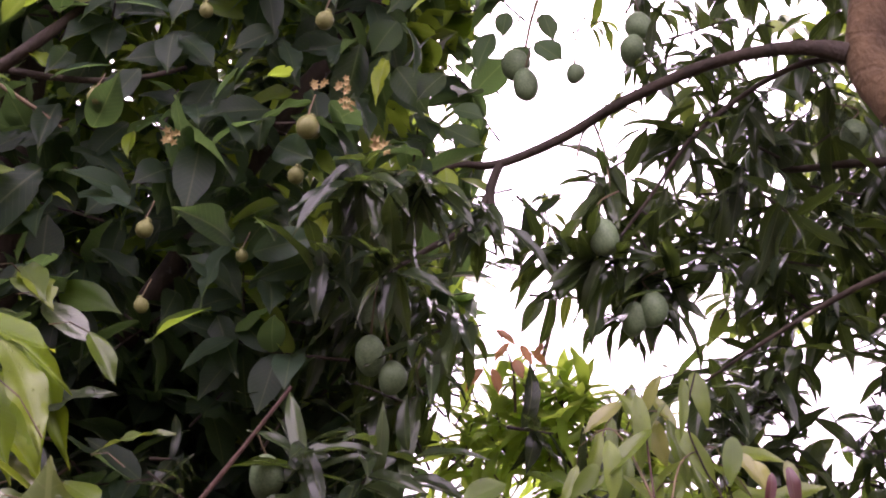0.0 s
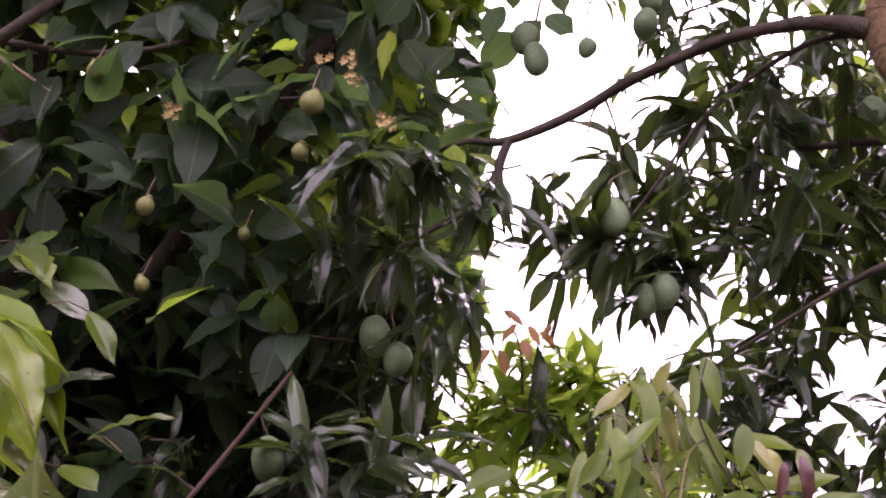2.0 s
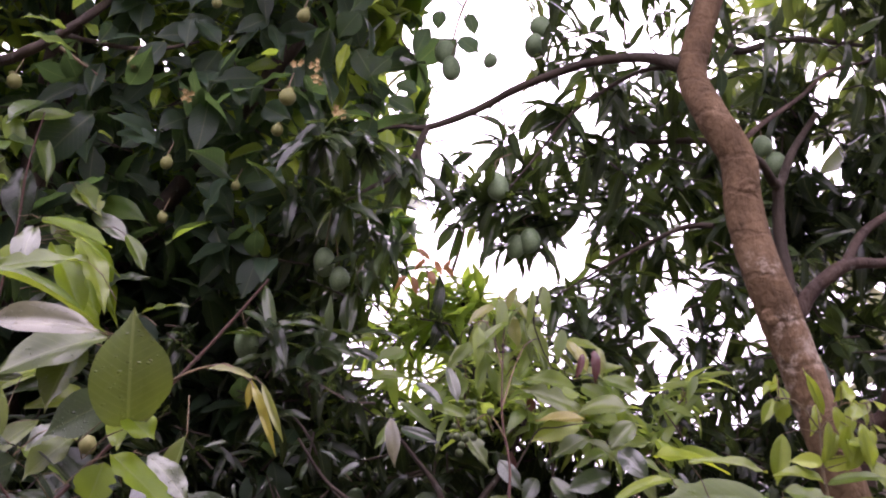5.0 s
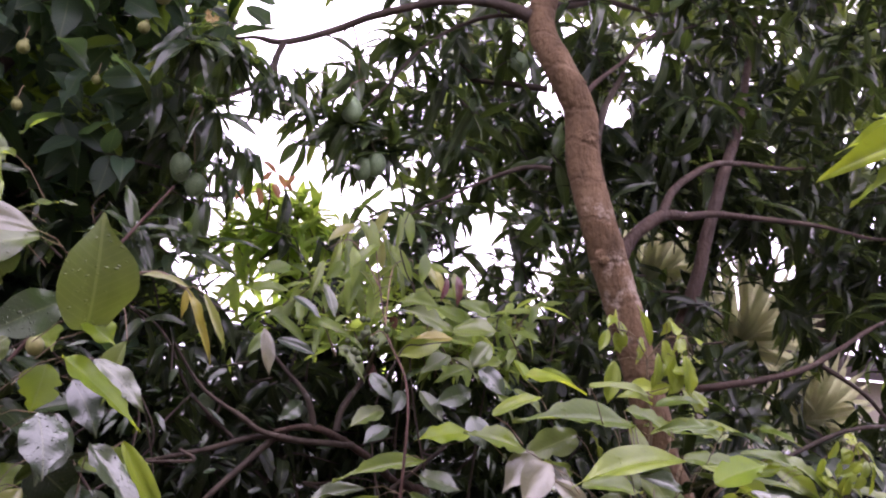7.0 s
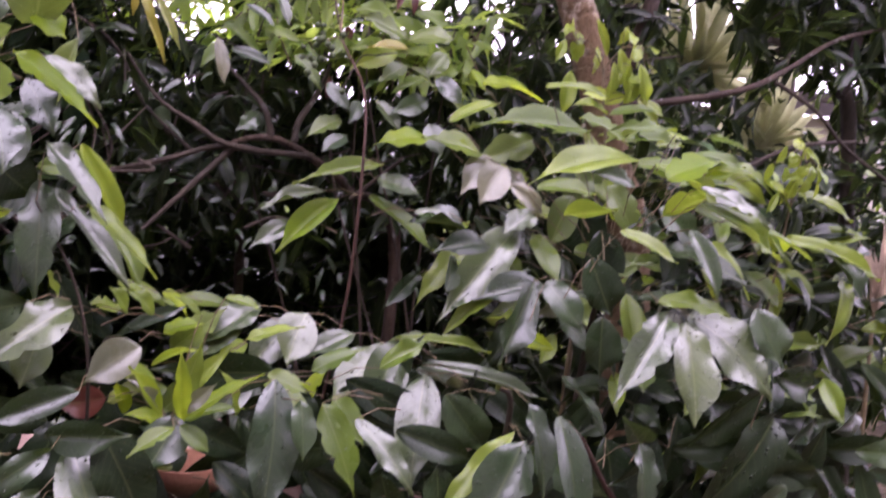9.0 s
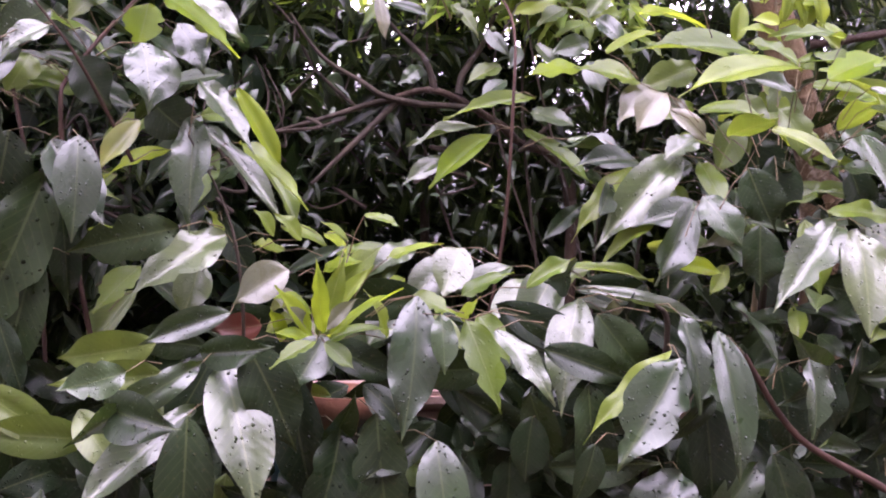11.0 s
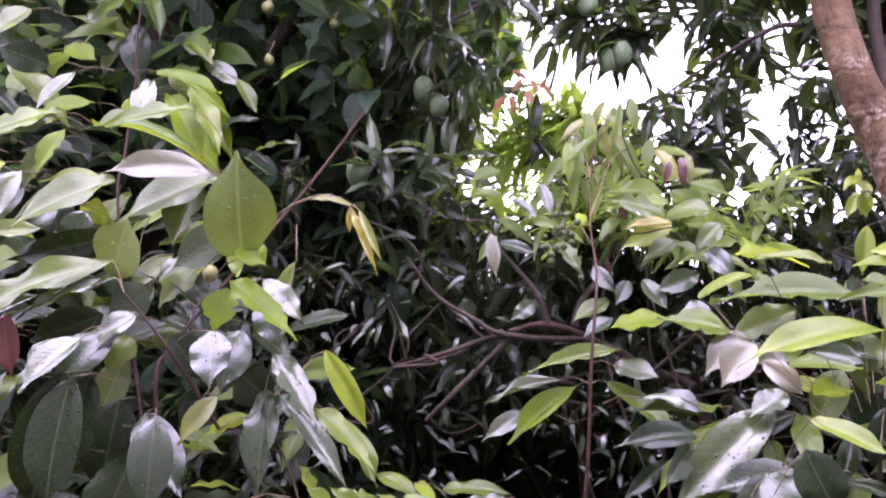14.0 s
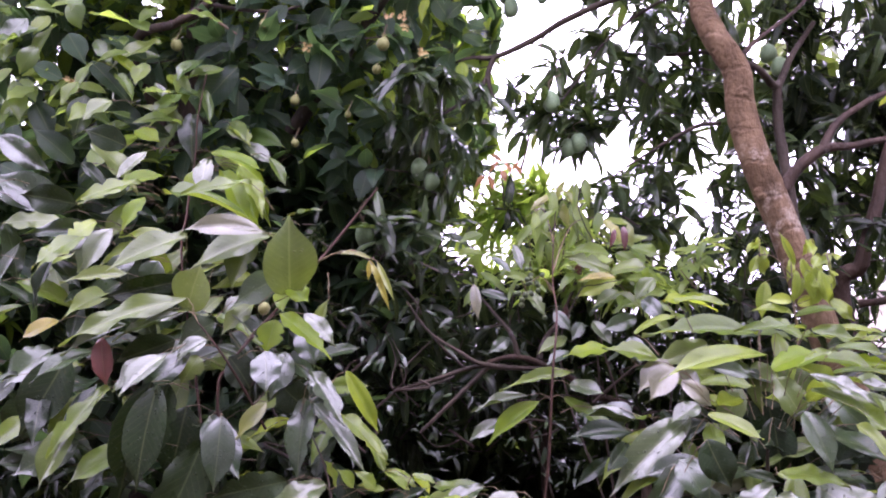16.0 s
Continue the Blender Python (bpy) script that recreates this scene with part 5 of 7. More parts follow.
leaves(airy, [
    (0.47, 2.26, 2.17, 0.46, 2.25, 2.10, 0.020, "r"),
    (0.50, 2.26, 2.18, 0.50, 2.25, 2.10, 0.027, "r"),
    (0.34, 2.34, 2.05, 0.35, 2.33, 2.01, 0.024, "r"),
    (0.47, 2.37, 2.20, 0.49, 2.36, 2.13, 0.026, "p"),
    (0.53, 2.37, 2.20, 0.53, 2.35, 2.12, 0.026, "p"),
    (0.57, 2.29, 2.05, 0.59, 2.28, 1.99, 0.033, "l"),
    (0.61, 2.32, 2.02, 0.65, 2.30, 1.97, 0.026, "l"),
    (0.03, 2.28, 2.07, 0.11, 2.24, 2.02, 0.033, "w"),
    (-0.01, 2.35, 2.02, 0.08, 2.32, 1.94, 0.041, "n"),
    (-0.02, 2.36, 1.97, -0.06, 2.33, 1.89, 0.041, "n"),
    (0.08, 2.26, 2.01, 0.17, 2.23, 1.98, 0.040, "n"),
], 48, LANCE)
branch(airy, [(0.6, 2.3, -0.1), (0.52, 2.25, 0.9), (0.283, 2.220, 1.652), (0.337, 2.240, 1.932), (0.412, 2.250, 1.972), (0.494, 2.250, 1.988)], [0.005, 0.004, 0.003, 0.002, 0.002, 0.0015], DARKBARK, "stem")
branch(airy, [(0.65, 2.35, -0.1), (0.62, 2.32, 1.0), (0.407, 2.300, 1.841), (0.402, 2.330, 2.102), (0.371, 2.350, 2.186), (0.344, 2.350, 2.269), (0.364, 2.350, 2.360)], [0.005, 0.0045, 0.003, 0.0025, 0.002, 0.002, 0.0015], DARKBARK, "stem")
leaves(airy, [
    (0.446, 2.120, 2.010, 0.291, 2.080, 2.058, 0.069, "m"),
    (0.446, 2.120, 2.010, 0.569, 2.080, 2.029, 0.091, "m"),
    (0.537, 2.170, 1.854, 0.415, 2.130, 1.817, 0.071, "d"),
    (0.555, 2.170, 1.884, 0.455, 2.130, 1.936, 0.061, "m"),
    (0.558, 2.170, 1.917, 0.626, 2.130, 1.850, 0.077, "d"),
    (0.388, 2.170, 1.841, 0.441, 2.130, 1.757, 0.064, "s"),
    (0.353, 2.220, 1.837, 0.316, 2.180, 1.775, 0.050, "w"),
    (0.504, 2.070, 1.787, 0.538, 2.030, 1.704, 0.083, "d"),
    (0.470, 2.170, 1.994, 0.336, 2.130, 1.980, 0.034, "y"),
    (0.641, 2.120, 1.951, 0.674, 2.080, 1.893, 0.043, "l"),
    (0.813, 2.070, 1.893, 0.649, 2.030, 1.912, 0.036, "l"),
], 541)
leaves(airy, [
    (0.155, 2.220, 1.944, 0.229, 2.180, 1.862, 0.050, "m"),
    (-0.004, 2.270, 1.948, 0.097, 2.230, 1.908, 0.047, "d"),
    (0.305, 2.170, 1.739, 0.228, 2.130, 1.688, 0.055, "w"),
    (0.111, 2.270, 2.116, 0.145, 2.230, 2.016, 0.041, "s"),
    (-0.034, 2.320, 1.976, -0.010, 2.280, 1.847, 0.042, "c"),
    (0.299, 2.220, 1.783, 0.206, 2.180, 1.724, 0.062, "m"),
    (0.254, 2.220, 1.877, 0.313, 2.180, 1.807, 0.053, "d"),
    (0.647, 2.120, 1.781, 0.585, 2.080, 1.841, 0.055, "m"),
    (0.483, 2.220, 1.950, 0.389, 2.180, 1.887, 0.056, "m"),
    (0.096, 2.320, 1.784, 0.033, 2.280, 1.722, 0.058, "d"),
    (0.648, 2.120, 1.870, 0.720, 2.080, 1.810, 0.052, "b"),
    (0.604, 2.220, 1.994, 0.524, 2.180, 1.918, 0.063, "m"),
], 553)
crown.build("crown", AIRY, airy, "small soft light green leaves")
part("twig_tangle", twig_mesh(twigs, 0.003), TWIG, airy, kind="stuff")

# ---- second tree and its low branch ----
second = thing("slim_tree", "slim reddish-brown tree behind the mango trunk", "tree")
branch(second, [(2.0, 2.7, -0.1), (1.369, 2.600, 1.783), (1.397, 2.520, 2.072), (1.450, 2.500, 2.288), (1.492, 2.520, 2.450), (1.596, 2.600, 2.695), (1.885, 2.950, 3.041), (2.189, 3.300, 3.828)], [0.045, 0.038, 0.029, 0.025, 0.023, 0.021, 0.018, 0.012], LIMBBARK, "trunk", sides=14)
branch(second, [(1.394, 2.550, 1.920), (1.494, 2.500, 1.935), (1.693, 2.500, 1.974), (1.922, 2.530, 2.035), (2.103, 2.580, 2.118), (2.379, 2.650, 2.256), (2.853, 2.800, 2.376)], [0.016, 0.014, 0.012, 0.011, 0.01, 0.008, 0.005], LIMBBARK, "limb", 0.3)
branch(second, [(2.019, 2.550, 2.059), (2.170, 2.500, 1.970), (2.345, 2.500, 1.837), (2.672, 2.500, 1.676)], [0.01, 0.008, 0.007, 0.006], DARKBARK)
branch(second, [(1.791, 2.600, 1.647), (1.959, 2.600, 1.740), (2.231, 2.650, 1.840), (2.556, 2.700, 1.880)], [0.006, 0.008, 0.008, 0.006], DARKBARK)
branch(second, [(3.0, 3.0, -0.1), (2.791, 3.000, 1.862), (2.747, 3.020, 2.101), (2.884, 3.100, 2.390)], [0.04, 0.034, 0.028, 0.018], DARKBARK, "stem", 0.3)
rng = random.Random(51)
crown, twigs = Crown(51), []
for p in scatter(rng, 220, (1.5, 2.65, 1.9), (3.8, 3.6, 4.2), clearing):
    whorl(crown, twigs, p, rng, SMALL_LANCE, rng.randint(6, 10), 0.18, 0.042, 0.3, (rng.uniform(-1, 1), rng.uniform(-1, 0.2), rng.uniform(-0.3, 0.9)))
for p in scatter(rng, 60, (1.6, 3.5, 1.5), (3.6, 4.3, 2.3)):
    whorl(crown, twigs, p, rng, SMALL_LANCE, rng.randint(6, 10), 0.17, 0.042, 0.3, (rng.uniform(-1, 1), rng.uniform(-1, 0.2), rng.uniform(-0.3, 0.9)))
low, high = (1.208, 2.900, 2.263), (1.806, 2.900, 3.025)
for p in scatter(rng, 40, (low[0], 2.75, low[2]), (high[0] + 0.3, 3.3, high[2])):
    whorl(crown, twigs, p, rng, SMALL_LANCE, rng.randint(6, 10), 0.17, 0.045, 0.3, (rng.uniform(-1, 1), rng.uniform(-1, 0.2), rng.uniform(-0.3, 0.9)))
low, high = (1.276, 3.100, 2.606), (1.760, 3.100, 3.286)
for p in scatter(rng, 50, (low[0], 2.85, low[2]), (high[0], 3.5, high[2])):
    whorl(crown, twigs, p, rng, SMALL_LANCE, rng.randint(6, 10), 0.16, 0.042, 0.2, (rng.uniform(-1, 1), rng.uniform(-1, 0.2), rng.uniform(-0.3, 0.9)))
for p in list(scatter(rng, 80, (1.15, 2.5, 0.85), (3.0, 3.2, 1.5))) + list(scatter(rng, 90, (1.4, 2.6, 1.4), (3.4, 3.3, 1.85))) + list(scatter(rng, 70, (2.6, 2.7, 2.2), (3.8, 3.4, 2.95))):
    whorl(crown, twigs, p, rng, SMALL_LANCE, rng.randint(6, 10), 0.17, 0.042, 0.3, (rng.uniform(-1, 1), rng.uniform(-1, 0.2), rng.uniform(-0.3, 0.9)))
for p in scatter(rng, 80, (1.7, 3.3, 2.2), (3.8, 4.3, 3.6)):
    whorl(crown, twigs, p, rng, SMALL_LANCE, rng.randint(7, 10), 0.18, 0.046, 0.3, (rng.uniform(-1, 1), rng.uniform(-1, 0.2), rng.uniform(-0.3, 0.9)))
crown.build("crown", SHADE, second, "long leaves with shade put into their dark green, small chinks of sky")

# ---- far green behind the garden ----
def far_foliage(name, label, category, seed, places, length, stem=None):
    ob = thing(name, label, category)
    r = random.Random(seed)
    c = Crown(seed)
    for p in places(r):
        whorl(c, None, p, r, SMALL_BROAD, 8, length, length * 0.43, 0.5, (r.uniform(-1, 1), -0.5, r.uniform(0, 1)), 0.2)
    c.build("crown", FAR, ob)
    for line in stem or ():
        branch(ob, line, [0.16, 0.13, 0.1, 0.04], DARKBARK, "trunk", sides=12)


def hedge_places(r):
    for _ in range(900):
        x, y = r.uniform(-9, 11), r.uniform(4.7, 8.0)
        p = Vector((x, y, r.uniform(0.0, (1.45 if x < 3 else 1.9) + 0.4 * noise.noise(Vector((x * 0.6, 0, 0))))))
        if not (3.0 < x < 8.5 and p.z > 1.1 and r.random() < 0.6):
            yield p
    for _ in range(330):
        yield Vector((r.uniform(-4, 4), r.uniform(4.4, 5.4), r.uniform(0.0, 1.3)))


far_foliage("far_hedge", "dense green hedge beyond the garden", "hedge", 61, hedge_places, 0.28, [[(-2, 6, -0.1), (-2, 6, 0.5), (-2, 6, 1.0), (-2, 6, 1.5)]])
far_foliage("far_tree", "leafy green tree filling in behind the fruit tree", "tree", 62, lambda r: scatter(r, 1150, (-7, 4.6, 1.2), (-0.35, 7.0, 7.0), lambda p: p.x > -1.2 or p.z < 2.6 or noise.noise(p) > 0.22), 0.32, [[(-3, 5.8, -0.1), (-3, 5.8, 2), (-2.9, 5.8, 4), (-2.8, 5.8, 6)]])
far_foliage("far_tree", "leafy green tree standing behind the mango crown", "tree", 63, lambda r: scatter(r, 620, (1.9, 4.6, 3.2), (8, 7.0, 7.0)), 0.3, [[(4.6, 5.8, -0.1), (4.6, 5.8, 2), (4.5, 5.8, 4), (4.4, 5.8, 6)]])

# ---- fan palm and red-leaved plant beyond the mango ----
palm = thing("fan_palm", "small fan palm with pale straw-green pleated fronds", "palm")
branch(palm, [(3.1, 4.6, -0.1), (3.1, 4.6, 0.8), (3.05, 4.6, 1.3)], [0.03, 0.03, 0.025], DARKBARK, "trunk")
for hub, reach in (((3.040, 4.600, 2.257), 0.55), ((2.488, 4.700, 2.523), 0.5), ((3.517, 4.600, 1.867), 0.45)):
    branch(palm, [(3.05, 4.6, 1.25), tuple((Vector(hub) + Vector((3.05, 4.6, 1.3))) / 2 + Vector((0, 0, 0.12))), hub], [0.01, 0.008, 0.006], TWIG, "stalk")
    for k in range(22):
        a = -0.6 + k * 0.2
        tip = Vector(hub) + Vector((math.cos(a) * reach, -0.08, math.sin(a) * reach))
        leaf(palm, hub, tip, 0.075, STRAW, (0.2 * (-1) ** k, -1, 0.2), LANCE, random.Random(k))
cordyline = thing("red_cordyline", "red-leaved cordyline plant glimpsed between the branches", "plant")
branch(cordyline, [(3.35, 3.9, -0.1), (3.35, 3.9, 0.9), (4.081, 3.900, 2.153)], [0.014, 0.012, 0.008], DARKBARK, "stem")
spray(cordyline, (4.077, 3.900, 2.199), (0, -0.3, 1), 11, 0.24, 0.045, CRIMSON, 0.3, 77)

# ---- dried palm frond, set just behind the shrub to stay in view ----
dry = thing("dry_palm_frond", "dried pinkish straw palm frond with upright pleated blades on an added stalk", "palm")
# stalk added to carry the frond
branch(dry, [(2.438, 2.370, -0.1), (2.428, 2.360, 0.7), (2.408, 2.350, 1.261)], [0.012, 0.01, 0.006], TWIG, "stalk")
for k, tip in enumerate(((2.274, 2.320, 1.519), (2.316, 2.320, 1.480), (2.344, 2.320, 1.492), (2.369, 2.320, 1.528), (2.376, 2.320, 1.596), (2.426, 2.320, 1.568), (2.463, 2.320, 1.518), (2.504, 2.320, 1.499))):
    leaf(dry, (2.408, 2.350, 1.261), tip, 0.036, HUSK, (0.35 * (-1) ** k, -1, 0.25), LANCE, random.Random(70 + k))

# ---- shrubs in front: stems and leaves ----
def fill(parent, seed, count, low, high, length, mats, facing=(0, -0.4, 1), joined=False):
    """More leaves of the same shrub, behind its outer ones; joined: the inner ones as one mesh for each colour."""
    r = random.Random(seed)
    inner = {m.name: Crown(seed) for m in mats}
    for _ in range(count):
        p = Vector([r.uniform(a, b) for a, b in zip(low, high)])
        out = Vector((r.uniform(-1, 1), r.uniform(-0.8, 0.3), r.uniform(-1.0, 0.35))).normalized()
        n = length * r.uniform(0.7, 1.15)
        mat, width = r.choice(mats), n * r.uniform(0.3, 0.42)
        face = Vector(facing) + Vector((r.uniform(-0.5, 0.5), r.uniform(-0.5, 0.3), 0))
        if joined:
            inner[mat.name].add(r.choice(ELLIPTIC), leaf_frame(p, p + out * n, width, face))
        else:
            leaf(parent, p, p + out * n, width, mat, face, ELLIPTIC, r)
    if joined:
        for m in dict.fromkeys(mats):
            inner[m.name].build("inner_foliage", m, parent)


def mantle(parent, seed, count, low, high, length, dome, old=0.62):
    """The crowded outer leaves of a shrub, over its rounded face: leaning out and down, greener at the top, the shade
    lower down put into darker leaf colours; old: where the dark ones begin.
    """
    r = random.Random(seed)
    for _ in range(count):
        x, z = r.uniform(low[0], high[0]), r.uniform(low[2], high[2])
        top = dome(x)
        if z > top:
            z = top - abs(r.gauss(0, 0.05))
        y = low[1] + (high[1] - low[1]) * ((z - low[2]) / (high[2] - low[2])) ** 1.5 + r.gauss(0, 0.05)
        p = Vector((x, y, z))
        n = length * r.uniform(0.6, 1.2)
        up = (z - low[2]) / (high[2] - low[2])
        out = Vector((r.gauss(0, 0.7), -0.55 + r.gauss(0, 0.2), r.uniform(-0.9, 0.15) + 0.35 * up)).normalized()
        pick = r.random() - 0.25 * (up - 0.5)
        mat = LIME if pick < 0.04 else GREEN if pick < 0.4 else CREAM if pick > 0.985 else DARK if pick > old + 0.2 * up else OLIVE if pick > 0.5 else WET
        face = Vector((r.gauss(0, 0.35), -0.7 + r.gauss(0, 0.25), 0.6 + r.gauss(0, 0.2)))
        shape = TORN if r.random() < 0.15 else ELLIPTIC
        leaf(parent, p, p + out * n, n * r.uniform(0.3, 0.4), mat, face, shape, r)


left = thing("broadleaf_shrub", "tall glossy broad-leaved shrub wet with rain, some leaves torn", "shrub")
branch(left, [(-0.72, 1.72, -0.1), (-0.7, 1.72, 0.8), (-0.764, 1.700, 1.282), (-0.793, 1.680, 1.594), (-0.769, 1.750, 1.698), (-0.615, 1.900, 1.920), (-0.475, 2.000, 2.116), (-0.352, 2.050, 2.292)], [0.009, 0.0075, 0.0055, 0.005, 0.005, 0.0046, 0.004, 0.0032], PINKTWIG, "stem")
branch(left, [(-0.644, 1.700, 1.491), (-0.699, 1.660, 1.605), (-0.756, 1.600, 1.717), (-0.832, 1.580, 1.819)], [0.0045, 0.004, 0.0035, 0.002], PINKTWIG, "stem")
branch(left, [(-0.85, 1.8, -0.1), (-0.85, 1.8, 1.2), (-1.014, 2.000, 1.999), (-1.034, 2.100, 2.205), (-1.024, 2.150, 2.414), (-1.018, 2.150, 2.557), (-0.989, 2.150, 2.721)], [0.007, 0.005, 0.0042, 0.004, 0.0036, 0.003, 0.002], PINKTWIG, "stem")
branch(left, [(-0.615, 1.900, 1.920), (-0.513, 1.800, 2.015), (-0.396, 1.750, 2.051), (-0.341, 1.750, 2.021)], [0.004, 0.003, 0.003, 0.002], TWIG, "twig")
branch(left, [(-0.40, 1.62, 0.9), (-0.404, 1.58, 1.2), (-0.438, 1.6, 1.384), (-0.521, 1.62, 1.55)], [0.005, 0.004, 0.003, 0.0015], DARKBARK, "stem")
branch(left, [(-0.3, 1.62, -0.1), (-0.3, 1.62, 0.7), (-0.262, 1.58, 1.0), (-0.25, 1.5, 1.12)], [0.014, 0.012, 0.008, 0.004], DARKBARK, "stem")
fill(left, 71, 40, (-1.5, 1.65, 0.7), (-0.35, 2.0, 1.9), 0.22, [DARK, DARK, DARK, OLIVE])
leaves(left, [
    (-0.886, 2.320, 2.423, -0.768, 2.270, 2.191, 0.064, "l"),
    (-0.900, 2.270, 2.392, -0.803, 2.220, 2.163, 0.068, "l"),
    (-0.942, 2.300, 2.433, -0.778, 2.250, 2.318, 0.035, "l"),
    (-0.958, 2.570, 2.544, -0.823, 2.520, 2.449, 0.077, "s"),
    (-0.839, 2.520, 2.473, -0.755, 2.470, 2.356, 0.050, "b"),
    (-1.009, 2.570, 2.609, -0.910, 2.520, 2.526, 0.078, "b"),
    (-0.895, 2.220, 2.194, -0.775, 2.170, 2.140, 0.053, "c"),
    (-0.765, 2.220, 2.151, -0.679, 2.170, 2.108, 0.062, "b"),
    (-0.881, 2.220, 2.246, -0.785, 2.170, 2.149, 0.042, "l"),
], 67)
leaves(left, [
    (-0.26, 1.50, 1.13, -0.34, 1.46, 1.24, 0.046, "l"),
    (-0.25, 1.35, 1.16, -0.27, 1.32, 1.30, 0.038, "l"),
    (-0.24, 1.46, 1.14, -0.21, 1.43, 1.30, 0.048, "b"),
    (-0.24, 1.48, 1.14, -0.14, 1.44, 1.28, 0.046, "b"),
    (-0.23, 1.42, 1.14, -0.09, 1.36, 1.24, 0.045, "l"),
    (-0.23, 1.49, 1.12, -0.11, 1.47, 1.15, 0.046, "b"),
    (-0.26, 1.48, 1.12, -0.34, 1.45, 1.14, 0.043, "l"),
    (-0.26, 1.48, 1.11, -0.27, 1.46, 1.05, 0.049, "l"),
    (-0.24, 1.41, 1.13, -0.18, 1.39, 1.08, 0.047, "b"),
    (-0.26, 1.36, 1.14, -0.35, 1.33, 1.09, 0.041, "b"),
    (-0.24, 1.40, 1.16, -0.18, 1.37, 1.22, 0.037, "c"),
    (-0.27, 1.50, 1.15, -0.32, 1.46, 1.20, 0.038, "c"),
], 9)
leaves(left, [
    (0.07, 1.56, 1.21, 0.18, 1.53, 1.26, 0.061, "b"),
    (0.19, 1.45, 1.24, 0.29, 1.42, 1.30, 0.053, "b"),
    (-0.11, 1.44, 1.30, -0.00, 1.41, 1.33, 0.045, "b"),
    (-0.10, 1.53, 1.12, -0.15, 1.50, 1.22, 0.055, "b"),
    (-0.05, 1.48, 1.22, 0.03, 1.46, 1.18, 0.060, "b"),
    (-0.18, 1.56, 1.33, -0.24, 1.55, 1.37, 0.042, "b"),
    (-0.28, 1.56, 1.33, -0.34, 1.54, 1.39, 0.047, "b"),
    (-0.34, 1.52, 1.34, -0.38, 1.49, 1.40, 0.047, "b"),
    (-0.16, 1.43, 1.39, -0.09, 1.41, 1.37, 0.034, "b"),
], 10)
leaves(left, [
    (-0.444, 1.450, 1.084, -0.379, 1.287, 0.826, 0.158, "s"),
    (-0.484, 1.395, 1.093, -0.738, 1.349, 0.947, 0.081, "g"),
    (-0.497, 1.450, 0.991, -0.734, 1.329, 0.804, 0.108, "s"),
    (-0.509, 1.333, 0.999, -0.522, 1.324, 0.718, 0.127, "k"),
    (-0.399, 1.391, 1.134, -0.281, 1.385, 0.930, 0.129, "k"),
    (-0.305, 1.539, 1.052, -0.247, 1.531, 0.757, 0.125, "k"),
    (-0.536, 1.522, 1.355, -0.758, 1.520, 1.312, 0.113, "k"),
    (-0.440, 1.615, 1.336, -0.618, 1.539, 1.207, 0.135, "s"),
    (-0.510, 1.652, 1.589, -0.505, 1.577, 1.356, 0.100, "w"),
    (-0.309, 1.521, 1.269, -0.430, 1.493, 1.214, 0.088, "c"),
    (-0.501, 1.680, 1.672, -0.390, 1.590, 1.512, 0.090, "s"),
    (-0.499, 1.710, 1.575, -0.329, 1.620, 1.374, 0.074, "s"),
], 313)
leaves(left, [
    (-0.368, 1.812, 1.503, -0.270, 1.766, 1.351, 0.061, "b"),
    (-0.561, 1.731, 1.521, -0.704, 1.708, 1.456, 0.061, "l"),
    (-0.166, 2.200, 1.262, 0.022, 2.160, 1.258, 0.062, "b"),
    (-0.056, 1.394, 1.227, -0.071, 1.309, 0.960, 0.125, "g"),
    (-0.010, 1.353, 1.193, -0.013, 1.316, 1.081, 0.067, "w"),
    (-0.021, 1.322, 0.943, 0.002, 1.246, 0.726, 0.115, "w"),
    (-0.808, 1.652, 1.533, -0.706, 1.548, 1.346, 0.128, "d"),
    (-0.573, 1.635, 1.730, -0.599, 1.565, 1.598, 0.105, "w"),
    (-0.624, 1.617, 1.579, -0.702, 1.583, 1.466, 0.051, "p"),
    (-0.869, 1.632, 1.725, -0.980, 1.568, 1.603, 0.107, "w"),
    (-0.925, 1.604, 1.630, -0.985, 1.596, 1.381, 0.128, "k"),
    (-0.949, 1.520, 1.640, -1.085, 1.580, 1.300, 0.150, "k"),
], 327)
leaves(left, [
    (-0.812, 1.606, 1.465, -0.954, 1.594, 1.090, 0.163, "k"),
    (-0.830, 1.604, 1.295, -0.897, 1.596, 1.014, 0.124, "k"),
    (-0.616, 1.246, 1.101, -0.729, 1.234, 1.062, 0.086, "g"),
    (-0.644, 1.511, 0.902, -0.682, 1.505, 0.677, 0.105, "k"),
    (-0.624, 1.675, 1.264, -0.717, 1.643, 1.162, 0.078, "b"),
    (-0.429, 1.493, 1.182, -0.614, 1.473, 1.129, 0.068, "g"),
    (-0.210, 1.856, 1.237, -0.125, 1.844, 1.268, 0.056, "l"),
    (-0.252, 1.629, 1.163, -0.353, 1.613, 1.212, 0.052, "l"),
    (-0.018, 1.815, 1.226, -0.087, 1.800, 1.185, 0.053, "l"),
    (-0.238, 1.864, 1.119, -0.170, 1.836, 1.028, 0.065, "b"),
    (-0.134, 1.385, 0.988, -0.112, 1.377, 0.739, 0.126, "k"),
    (-0.236, 1.454, 1.139, -0.293, 1.416, 1.028, 0.102, "w"),
], 341)
